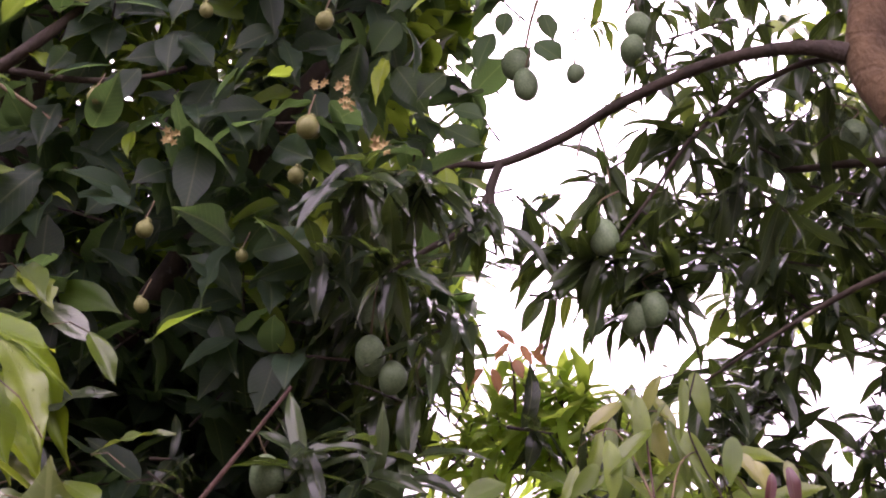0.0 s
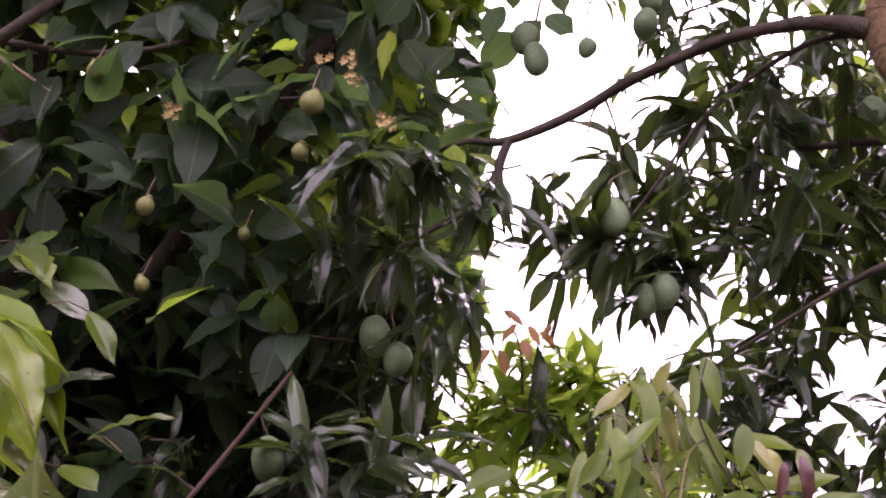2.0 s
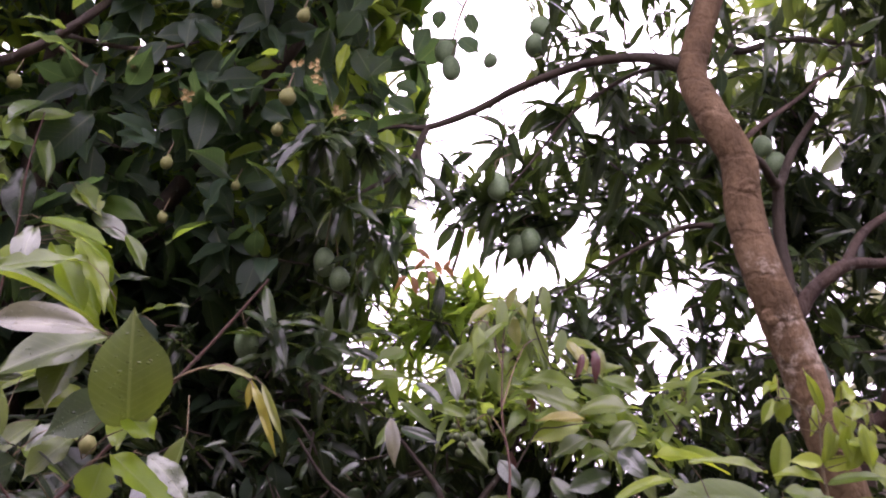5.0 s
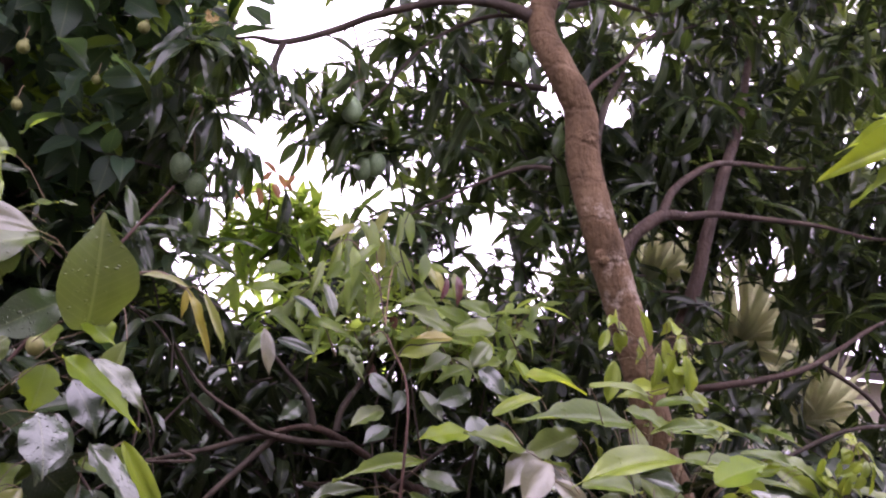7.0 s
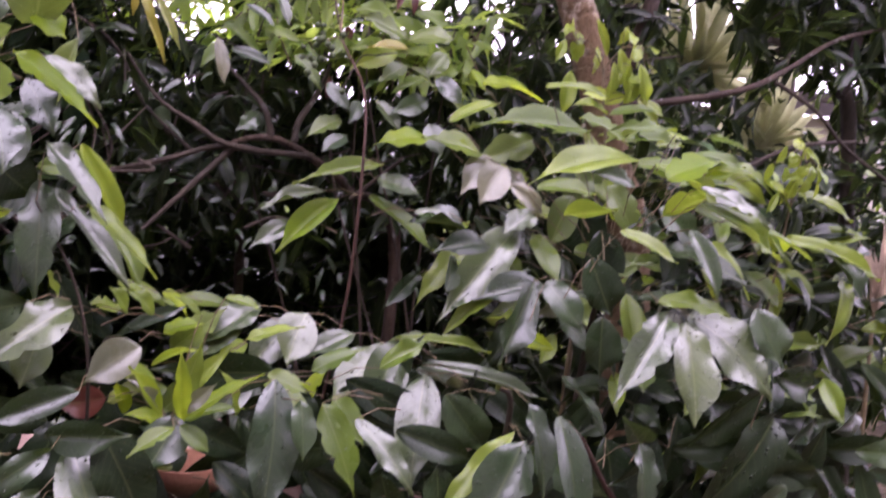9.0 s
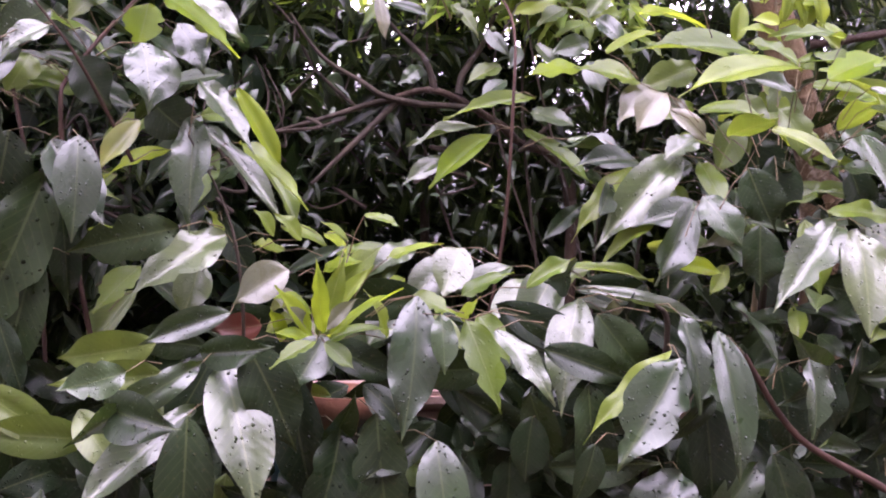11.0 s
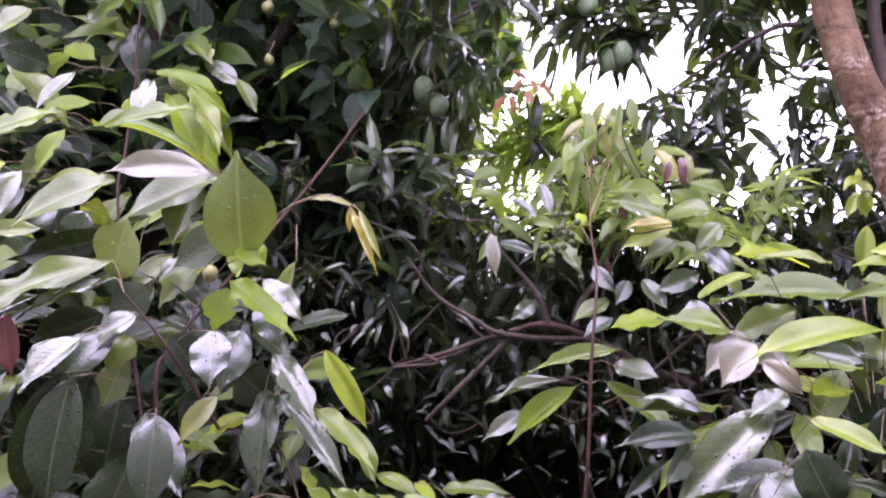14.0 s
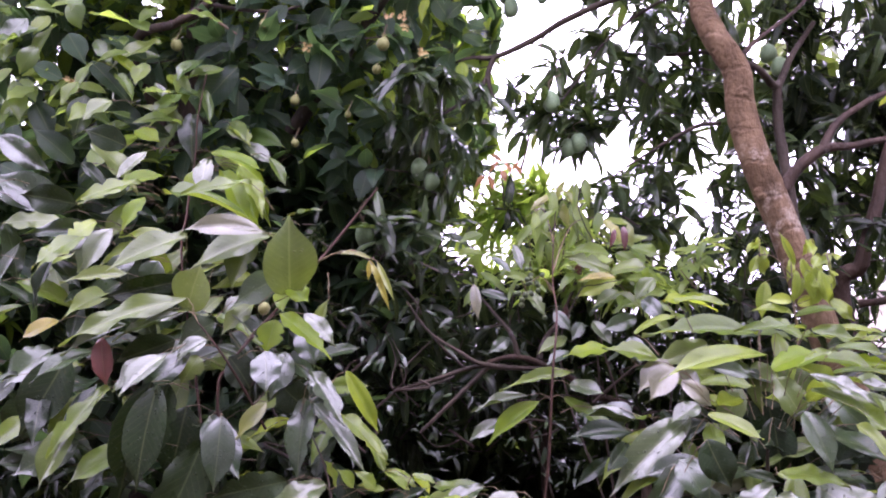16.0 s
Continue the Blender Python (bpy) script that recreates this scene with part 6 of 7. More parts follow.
leaves(left, [
    (-0.967, 2.161, 2.436, -0.782, 2.139, 2.360, 0.085, "l"),
    (-0.969, 2.113, 2.402, -0.960, 2.047, 2.273, 0.079, "s"),
    (-0.923, 2.130, 2.366, -0.794, 2.070, 2.155, 0.084, "l"),
    (-0.853, 2.106, 2.380, -0.742, 2.054, 2.197, 0.076, "b"),
    (-1.019, 2.132, 2.367, -1.025, 2.108, 2.284, 0.059, "l"),
    (-1.300, 2.307, 2.547, -1.209, 2.293, 2.497, 0.085, "l"),
    (-1.191, 2.131, 2.438, -1.290, 2.069, 2.314, 0.066, "s"),
    (-1.111, 2.060, 2.337, -1.289, 2.040, 2.294, 0.074, "l"),
    (-1.199, 2.021, 2.240, -1.270, 1.979, 2.093, 0.077, "b"),
    (-1.236, 2.007, 2.274, -1.362, 1.993, 2.243, 0.054, "l"),
    (-1.071, 1.968, 2.261, -0.742, 1.932, 2.142, 0.120, "b"),
    (-0.657, 1.673, 2.102, -0.903, 1.647, 2.104, 0.079, "c"),
], 400)
leaves(left, [
    (-0.653, 1.735, 2.096, -0.896, 1.705, 1.996, 0.126, "m"),
    (-0.719, 1.764, 2.096, -0.750, 1.716, 1.933, 0.116, "m"),
    (-0.544, 1.551, 1.900, -0.560, 1.489, 2.104, 0.168, "m"),
    (-0.551, 1.548, 1.929, -0.492, 1.532, 1.873, 0.074, "l"),
    (-0.586, 1.624, 1.961, -0.732, 1.616, 1.886, 0.110, "d"),
    (-0.891, 1.662, 1.853, -0.843, 1.618, 1.998, 0.160, "m"),
    (-0.818, 1.709, 2.002, -0.905, 1.691, 1.982, 0.061, "s"),
    (-0.908, 1.717, 1.890, -1.192, 1.683, 1.777, 0.070, "l"),
    (-0.878, 1.641, 1.854, -1.067, 1.599, 1.780, 0.054, "m"),
    (-0.910, 1.533, 1.719, -1.037, 1.467, 1.605, 0.099, "s"),
    (-0.801, 1.574, 1.766, -0.884, 1.546, 1.718, 0.077, "s"),
    (-0.688, 1.674, 1.876, -0.765, 1.646, 1.780, 0.084, "m"),
], 412)
leaves(left, [
    (-0.703, 1.636, 1.900, -0.754, 1.604, 1.841, 0.070, "s"),
    (-0.607, 1.635, 1.828, -0.621, 1.605, 1.727, 0.091, "l"),
    (-0.581, 1.581, 1.846, -0.423, 1.539, 1.709, 0.083, "l"),
    (-0.516, 1.624, 1.846, -0.404, 1.576, 1.758, 0.070, "s"),
    (-0.615, 1.533, 1.733, -0.576, 1.467, 1.619, 0.104, "w"),
    (-0.418, 1.850, 1.669, -0.320, 1.840, 1.467, 0.066, "l"),
    (-1.154, 1.644, 1.770, -1.131, 1.636, 1.623, 0.065, "r"),
    (-1.114, 2.014, 2.091, -1.313, 1.986, 1.996, 0.082, "b"),
    (-1.173, 1.971, 2.046, -1.247, 1.929, 1.969, 0.082, "d"),
    (-1.067, 1.905, 2.027, -1.113, 1.895, 1.926, 0.106, "d"),
    (-1.049, 2.010, 2.106, -1.231, 1.990, 2.121, 0.072, "b"),
    (-1.315, 2.023, 2.148, -1.386, 1.977, 2.060, 0.094, "s"),
], 424)
leaves(left, [
    (-0.958, 1.761, 1.764, -1.137, 1.759, 1.700, 0.113, "k"),
    (-0.823, 1.743, 1.821, -0.943, 1.737, 1.760, 0.117, "d"),
    (-0.852, 1.673, 1.714, -0.888, 1.647, 1.627, 0.086, "m"),
    (-0.771, 1.721, 1.712, -0.686, 1.719, 1.624, 0.110, "k"),
    (-0.550, 1.715, 1.797, -0.479, 1.685, 1.696, 0.094, "g"),
    (-1.180, 1.854, 1.952, -1.287, 1.846, 1.873, 0.109, "d"),
    (-0.611, 1.741, 1.630, -0.523, 1.739, 1.543, 0.124, "k"),
    (-0.412, 1.723, 1.539, -0.268, 1.677, 1.390, 0.081, "b"),
    (-1.533, 2.226, 2.224, -1.780, 2.174, 2.380, 0.146, "w"),
    (-1.401, 2.117, 2.111, -1.581, 2.083, 1.996, 0.107, "b"),
    (-1.300, 2.032, 2.123, -1.347, 1.968, 2.001, 0.117, "s"),
    (-1.444, 2.010, 1.828, -1.566, 1.990, 1.761, 0.062, "y"),
], 436)
leaves(left, [
    (-1.450, 1.971, 1.731, -1.575, 1.929, 1.598, 0.158, "w"),
    (-1.177, 1.779, 1.608, -1.357, 1.721, 1.418, 0.101, "b"),
    (-1.521, 2.002, 1.573, -1.612, 1.998, 1.419, 0.156, "k"),
    (-1.437, 2.113, 1.876, -1.655, 2.087, 1.964, 0.099, "b"),
    (-1.022, 1.706, 1.486, -1.126, 1.694, 1.459, 0.075, "l"),
    (-0.912, 1.753, 1.555, -0.959, 1.747, 1.325, 0.159, "k"),
    (-1.009, 1.618, 1.441, -1.220, 1.582, 1.323, 0.110, "b"),
    (-1.244, 1.719, 1.447, -1.424, 1.681, 1.325, 0.129, "g"),
], 448)
leaves(left, [
    (-1.295, 1.820, 2.102, -1.436, 1.780, 1.991, 0.115, "b"),
    (-1.189, 1.800, 2.126, -1.275, 1.760, 1.984, 0.094, "s"),
    (-0.919, 1.740, 2.094, -1.170, 1.700, 1.986, 0.116, "m"),
    (-1.107, 1.870, 2.240, -1.168, 1.830, 2.112, 0.073, "l"),
    (-1.115, 1.760, 1.976, -1.322, 1.720, 1.943, 0.057, "m"),
    (-0.884, 1.640, 1.895, -1.254, 1.600, 1.741, 0.096, "m"),
    (-1.068, 1.650, 1.813, -1.268, 1.610, 1.718, 0.045, "s"),
    (-0.877, 1.630, 1.854, -1.090, 1.590, 1.759, 0.044, "s"),
    (-1.300, 1.740, 1.711, -1.412, 1.700, 1.453, 0.172, "k"),
    (-1.114, 1.620, 1.617, -1.285, 1.580, 1.410, 0.100, "b"),
    (-1.286, 1.970, 2.135, -1.541, 1.930, 2.128, 0.085, "d"),
    (-1.405, 2.020, 2.233, -1.580, 1.980, 2.276, 0.118, "k"),
], 461)
leaves(left, [
    (-1.148, 1.940, 2.295, -1.347, 1.900, 2.233, 0.087, "b"),
    (-0.935, 1.800, 1.961, -1.201, 1.760, 1.890, 0.089, "k"),
    (-0.970, 1.600, 1.708, -1.085, 1.560, 1.612, 0.104, "s"),
    (-0.821, 1.620, 1.773, -0.892, 1.580, 1.693, 0.075, "s"),
    (-1.215, 1.620, 1.511, -1.307, 1.580, 1.319, 0.105, "m"),
    (-0.736, 1.520, 1.540, -0.743, 1.480, 1.338, 0.116, "d"),
    (-0.723, 1.770, 2.268, -0.937, 1.730, 2.229, 0.070, "b"),
    (-0.931, 1.520, 1.631, -0.972, 1.480, 1.338, 0.131, "k"),
    (-1.271, 1.870, 2.156, -1.356, 1.830, 2.080, 0.095, "b"),
    (-1.196, 1.970, 2.287, -1.303, 1.930, 2.265, 0.081, "d"),
    (-1.267, 2.120, 2.453, -1.398, 2.080, 2.512, 0.103, "k"),
    (-1.343, 2.170, 2.628, -1.441, 2.130, 2.555, 0.105, "m"),
], 473)
leaves(left, [
    (-0.201, 1.460, 0.941, -0.255, 1.420, 0.706, 0.127, "k"),
    (-0.143, 1.480, 0.917, -0.167, 1.440, 0.714, 0.104, "w"),
], 481)
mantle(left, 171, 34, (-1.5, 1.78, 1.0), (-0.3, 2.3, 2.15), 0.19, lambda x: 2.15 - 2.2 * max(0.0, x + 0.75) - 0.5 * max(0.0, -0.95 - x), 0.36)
fill(left, 76, 16, (-1.25, 1.75, 1.35), (-0.45, 2.1, 1.95), 0.2, [GREEN, OLIVE, DARK], (0, -0.6, 0.8))
fill(left, 74, 24, (-1.3, 2.05, 1.7), (-0.62, 2.35, 2.3), 0.2, [OLIVE, DARK, DARK])
# near-black inner leaves paint the shade deep in this shrub
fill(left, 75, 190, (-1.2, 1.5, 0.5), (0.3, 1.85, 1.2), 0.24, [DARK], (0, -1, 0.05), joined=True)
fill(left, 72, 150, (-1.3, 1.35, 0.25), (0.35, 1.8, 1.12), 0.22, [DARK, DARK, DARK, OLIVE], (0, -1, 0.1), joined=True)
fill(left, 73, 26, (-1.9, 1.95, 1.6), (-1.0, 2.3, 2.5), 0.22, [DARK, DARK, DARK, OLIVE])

bud = part("bud", lathe("bud", [(0.001, 0.02), (0.012, 0.017), (0.018, 0.006), (0.018, -0.006), (0.011, -0.018), (0.001, -0.02)], 14), GUAVA, left, "round greenish flower bud")
bud.location = (-0.634, 1.600, 1.862)
leaves(left, [
    (-0.33, 1.73, 2.02, -0.26, 1.72, 1.86, 0.018, "y"),
    (-0.33, 1.74, 2.02, -0.34, 1.74, 1.96, 0.016, "y"),
    (-0.30, 1.68, 2.01, -0.24, 1.66, 1.89, 0.017, "p"),
    (-0.43, 1.75, 2.04, -0.33, 1.74, 2.02, 0.020, "p"),
    (-0.32, 1.71, 2.00, -0.30, 1.71, 1.95, 0.020, "y"),
], 7, LANCE)

right = thing("glossy_shrub", "low glossy shrub with large wet leaves and yellow-green tops", "shrub")
branch(right, [(0.95, 1.85, -0.1), (0.92, 1.85, 0.9), (0.9, 1.8, 1.2), (0.88, 1.7, 1.45)], [0.014, 0.012, 0.009, 0.005], DARKBARK, "stem")
branch(right, [(0.5, 1.6, -0.1), (0.5, 1.6, 0.6), (0.497, 1.420, 1.119), (0.453, 1.380, 1.210)], [0.012, 0.01, 0.007, 0.004], DARKBARK, "stem")
branch(right, [(1.066, 1.200, 0.729), (0.927, 1.250, 0.834), (0.747, 1.300, 0.940), (0.620, 1.300, 1.116)], [0.008, 0.008, 0.007, 0.005], PINKTWIG, "stem")
leaves(right, [
    (1.06, 1.67, 1.68, 1.24, 1.62, 1.67, 0.054, "b"),
    (0.71, 1.57, 1.71, 0.81, 1.51, 1.68, 0.045, "w"),
    (1.11, 1.66, 1.62, 1.24, 1.63, 1.58, 0.066, "b"),
    (1.07, 1.64, 1.76, 1.20, 1.59, 1.74, 0.050, "b"),
    (0.59, 1.56, 1.89, 0.74, 1.53, 1.88, 0.045, "b"),
], 11)
leaves(right, [
    (0.91, 1.48, 1.70, 1.02, 1.45, 1.75, 0.056, "b"),
    (0.86, 1.48, 1.73, 1.05, 1.45, 1.62, 0.051, "b"),
    (0.79, 1.46, 1.67, 0.68, 1.43, 1.69, 0.045, "w"),
    (1.08, 1.44, 1.61, 1.28, 1.40, 1.52, 0.050, "b"),
    (0.97, 1.57, 1.81, 0.76, 1.53, 1.80, 0.040, "b"),
], 15)
leaves(right, [
    (0.22, 1.49, 1.02, 0.25, 1.47, 0.81, 0.117, "k"),
    (0.30, 1.35, 1.05, 0.30, 1.34, 0.82, 0.123, "k"),
    (0.57, 1.39, 1.04, 0.60, 1.37, 0.75, 0.137, "k"),
    (0.75, 1.41, 1.08, 0.80, 1.40, 0.87, 0.126, "k"),
    (0.84, 1.49, 0.81, 0.81, 1.48, 0.65, 0.118, "k"),
    (0.48, 1.38, 0.86, 0.54, 1.37, 0.70, 0.112, "k"),
    (1.02, 1.42, 0.86, 1.10, 1.41, 0.66, 0.127, "k"),
    (0.99, 1.48, 1.12, 0.96, 1.47, 0.93, 0.117, "k"),
    (1.27, 1.47, 0.81, 1.27, 1.46, 0.63, 0.116, "k"),
    (0.16, 1.44, 0.88, 0.14, 1.43, 0.71, 0.115, "k"),
], 60)
leaves(right, [
    (0.025, 1.879, 1.305, -0.126, 1.821, 1.206, 0.099, "s"),
    (0.122, 1.803, 1.301, 0.044, 1.741, 1.193, 0.122, "s"),
    (0.236, 1.768, 1.260, 0.096, 1.731, 1.196, 0.072, "s"),
    (0.308, 1.638, 1.261, 0.196, 1.554, 1.119, 0.128, "s"),
    (0.303, 1.666, 1.265, 0.541, 1.639, 1.242, 0.044, "b"),
    (0.049, 1.396, 1.177, 0.105, 1.338, 0.995, 0.096, "b"),
    (0.329, 1.526, 1.209, 0.259, 1.393, 0.988, 0.119, "s"),
    (0.084, 1.278, 1.171, 0.192, 1.202, 1.047, 0.069, "s"),
    (0.343, 1.431, 1.184, 0.445, 1.426, 1.044, 0.104, "k"),
    (0.331, 1.555, 1.225, 0.626, 1.490, 1.147, 0.074, "s"),
    (0.486, 1.364, 1.116, 0.296, 1.308, 0.938, 0.053, "b"),
    (0.485, 1.315, 1.106, 0.343, 1.240, 0.891, 0.147, "w"),
], 355)
leaves(right, [
    (0.562, 1.306, 1.163, 0.578, 1.213, 0.890, 0.121, "w"),
    (0.468, 1.280, 1.202, 0.501, 1.222, 1.020, 0.076, "g"),
    (0.863, 1.298, 1.375, 0.818, 1.182, 1.177, 0.176, "s"),
    (0.958, 1.425, 1.376, 1.156, 1.335, 1.219, 0.183, "s"),
    (0.815, 1.301, 1.391, 0.653, 1.202, 1.219, 0.110, "s"),
    (0.666, 1.797, 1.537, 0.424, 1.676, 1.320, 0.126, "s"),
    (0.545, 1.816, 1.509, 0.395, 1.760, 1.326, 0.062, "b"),
    (0.617, 1.587, 1.424, 0.481, 1.487, 1.248, 0.102, "g"),
    (0.592, 1.475, 1.440, 0.654, 1.413, 1.330, 0.098, "w"),
    (0.594, 1.712, 1.396, 0.426, 1.671, 1.259, 0.052, "b"),
    (1.174, 1.382, 1.202, 0.944, 1.378, 1.078, 0.109, "k"),
    (1.207, 1.384, 1.135, 0.993, 1.376, 0.879, 0.172, "k"),
], 369)
leaves(right, [
    (0.034, 1.452, 1.028, 0.272, 1.447, 0.869, 0.097, "k"),
    (0.485, 1.288, 0.873, 0.378, 1.232, 0.717, 0.148, "w"),
    (0.639, 1.404, 0.813, 0.599, 1.356, 0.679, 0.145, "w"),
    (0.804, 1.392, 0.734, 0.634, 1.368, 0.667, 0.132, "w"),
    (0.735, 1.383, 0.883, 0.792, 1.377, 0.692, 0.121, "k"),
    (0.885, 1.853, 1.801, 0.529, 1.817, 1.788, 0.097, "b"),
    (0.853, 1.544, 1.734, 0.561, 1.514, 1.666, 0.088, "b"),
    (0.834, 1.390, 1.697, 0.945, 1.370, 1.750, 0.102, "l"),
    (0.615, 1.874, 1.714, 0.515, 1.826, 1.616, 0.085, "c"),
    (0.641, 1.862, 1.679, 0.711, 1.838, 1.630, 0.063, "c"),
    (0.939, 1.400, 1.683, 1.107, 1.360, 1.608, 0.065, "s"),
    (0.943, 1.400, 1.645, 1.160, 1.360, 1.511, 0.085, "b"),
], 383)
leaves(right, [
    (0.074, 1.646, 1.116, 0.129, 1.618, 1.199, 0.053, "l"),
    (0.078, 1.418, 1.186, 0.137, 1.386, 1.084, 0.085, "b"),
    (0.656, 1.392, 1.503, 0.707, 1.388, 1.368, 0.110, "k"),
    (0.650, 1.310, 1.384, 0.640, 1.306, 1.251, 0.107, "k"),
    (0.639, 1.249, 1.580, 0.779, 1.231, 1.519, 0.062, "b"),
    (0.923, 1.404, 1.581, 0.981, 1.356, 1.433, 0.101, "w"),
    (0.845, 1.390, 1.412, 1.023, 1.370, 1.395, 0.075, "b"),
    (1.136, 1.403, 1.398, 1.177, 1.357, 1.258, 0.121, "w"),
    (0.745, 1.264, 1.112, 0.745, 1.216, 0.962, 0.100, "g"),
    (0.858, 1.383, 1.092, 0.832, 1.377, 0.883, 0.115, "k"),
    (0.191, 1.375, 0.977, 0.160, 1.371, 0.844, 0.104, "k"),
    (0.284, 1.242, 0.948, 0.242, 1.238, 0.832, 0.088, "k"),
], 397)
leaves(right, [
    (1.127, 1.725, 1.659, 1.440, 1.675, 1.493, 0.095, "b"),
    (1.154, 1.705, 1.651, 1.366, 1.655, 1.576, 0.078, "s"),
    (1.419, 1.669, 1.556, 1.728, 1.631, 1.461, 0.083, "b"),
    (0.627, 1.814, 1.690, 0.531, 1.786, 1.600, 0.093, "c"),
    (0.641, 1.811, 1.648, 0.737, 1.789, 1.576, 0.063, "c"),
    (0.576, 1.859, 1.717, 0.402, 1.841, 1.745, 0.084, "b"),
    (0.693, 1.759, 1.645, 0.852, 1.741, 1.642, 0.077, "b"),
    (0.424, 1.857, 1.750, 0.287, 1.843, 1.716, 0.071, "l"),
    (0.605, 1.959, 1.901, 0.760, 1.941, 1.879, 0.075, "l"),
    (0.507, 1.928, 1.797, 0.648, 1.912, 1.851, 0.070, "b"),
    (1.033, 1.910, 1.794, 1.213, 1.890, 1.777, 0.069, "b"),
    (0.828, 1.813, 1.626, 0.741, 1.787, 1.498, 0.093, "m"),
], 500)
leaves(right, [
    (0.930, 1.813, 1.662, 1.017, 1.787, 1.532, 0.094, "m"),
    (1.068, 1.767, 1.613, 1.204, 1.733, 1.500, 0.114, "g"),
    (1.045, 1.861, 1.727, 1.233, 1.839, 1.702, 0.084, "b"),
    (1.314, 1.861, 1.745, 1.488, 1.839, 1.676, 0.085, "b"),
    (0.734, 1.888, 1.765, 0.582, 1.872, 1.687, 0.093, "m"),
    (0.918, 1.803, 1.541, 0.951, 1.797, 1.361, 0.132, "k"),
    (1.121, 1.803, 1.518, 1.173, 1.797, 1.350, 0.137, "k"),
    (1.549, 1.812, 1.682, 1.750, 1.788, 1.612, 0.084, "b"),
    (0.688, 1.766, 1.579, 0.611, 1.734, 1.522, 0.087, "s"),
    (0.400, 1.756, 1.566, 0.490, 1.744, 1.530, 0.090, "w"),
    (0.909, 1.959, 1.838, 1.054, 1.941, 1.786, 0.072, "b"),
    (0.877, 1.959, 1.796, 0.704, 1.941, 1.821, 0.081, "b"),
], 512)
leaves(right, [
    (0.908, 1.966, 1.710, 0.924, 1.934, 1.556, 0.104, "m"),
    (1.010, 1.988, 1.748, 1.026, 1.952, 1.575, 0.107, "m"),
    (0.927, 1.953, 1.633, 0.964, 1.947, 1.414, 0.155, "k"),
], 524)
leaves(right, [
    (-0.307, 1.970, 1.341, -0.197, 1.930, 1.292, 0.062, "b"),
    (-0.203, 1.940, 1.326, -0.150, 1.900, 1.279, 0.046, "l"),
    (-0.299, 1.920, 1.227, -0.148, 1.880, 1.303, 0.043, "w"),
    (-0.188, 1.870, 1.193, -0.066, 1.830, 1.299, 0.077, "m"),
    (-0.005, 1.860, 1.283, -0.173, 1.820, 1.147, 0.082, "s"),
    (0.110, 1.860, 1.274, -0.011, 1.820, 1.158, 0.110, "s"),
    (0.130, 1.920, 1.186, 0.154, 1.880, 1.281, 0.060, "m"),
    (-0.246, 1.770, 1.180, -0.159, 1.730, 1.221, 0.052, "l"),
    (-0.132, 1.740, 1.167, -0.039, 1.700, 1.216, 0.057, "l"),
    (-0.498, 1.700, 1.268, -0.524, 1.660, 1.149, 0.099, "s"),
    (-0.048, 1.640, 1.181, -0.130, 1.600, 1.091, 0.095, "s"),
    (-0.004, 1.680, 1.164, 0.043, 1.640, 1.098, 0.043, "b"),
], 701)
leaves(right, [
    (0.049, 1.680, 1.167, 0.116, 1.640, 1.101, 0.051, "l"),
    (0.309, 1.720, 1.236, 0.152, 1.680, 1.112, 0.124, "s"),
    (0.377, 1.700, 1.184, 0.499, 1.660, 1.152, 0.062, "s"),
    (0.330, 1.800, 1.212, 0.446, 1.760, 1.255, 0.058, "m"),
    (-0.341, 1.700, 1.168, -0.272, 1.660, 1.195, 0.043, "p"),
    (-0.350, 1.680, 1.118, -0.270, 1.640, 1.160, 0.043, "p"),
    (-0.317, 1.660, 1.096, -0.343, 1.620, 1.180, 0.046, "l"),
    (-0.362, 1.620, 1.140, -0.468, 1.580, 1.126, 0.069, "r"),
    (-0.301, 1.920, 1.283, -0.381, 1.880, 1.304, 0.052, "b"),
    (0.008, 1.620, 1.149, 0.078, 1.580, 1.098, 0.068, "m"),
    (-0.237, 1.640, 1.104, -0.164, 1.600, 1.192, 0.061, "m"),
    (-0.443, 1.870, 1.292, -0.490, 1.830, 1.384, 0.058, "b"),
], 713)
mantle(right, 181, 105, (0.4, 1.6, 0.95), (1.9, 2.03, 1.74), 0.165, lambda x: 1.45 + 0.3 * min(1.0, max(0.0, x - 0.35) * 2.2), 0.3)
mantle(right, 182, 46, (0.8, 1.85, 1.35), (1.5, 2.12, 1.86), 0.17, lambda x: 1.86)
fill(right, 84, 20, (0.55, 1.6, 1.3), (1.75, 2.05, 1.62), 0.19, [GREEN, GREEN, WET], (0, -0.6, 0.8))
# inner leaves mostly shade-dark, so the gaps between outer ones read black
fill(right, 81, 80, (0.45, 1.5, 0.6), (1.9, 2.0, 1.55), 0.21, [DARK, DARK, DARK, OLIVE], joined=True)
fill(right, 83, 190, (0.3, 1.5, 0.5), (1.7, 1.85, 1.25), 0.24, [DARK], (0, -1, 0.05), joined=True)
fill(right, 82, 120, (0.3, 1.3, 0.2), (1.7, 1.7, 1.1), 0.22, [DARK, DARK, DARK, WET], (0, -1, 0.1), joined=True)

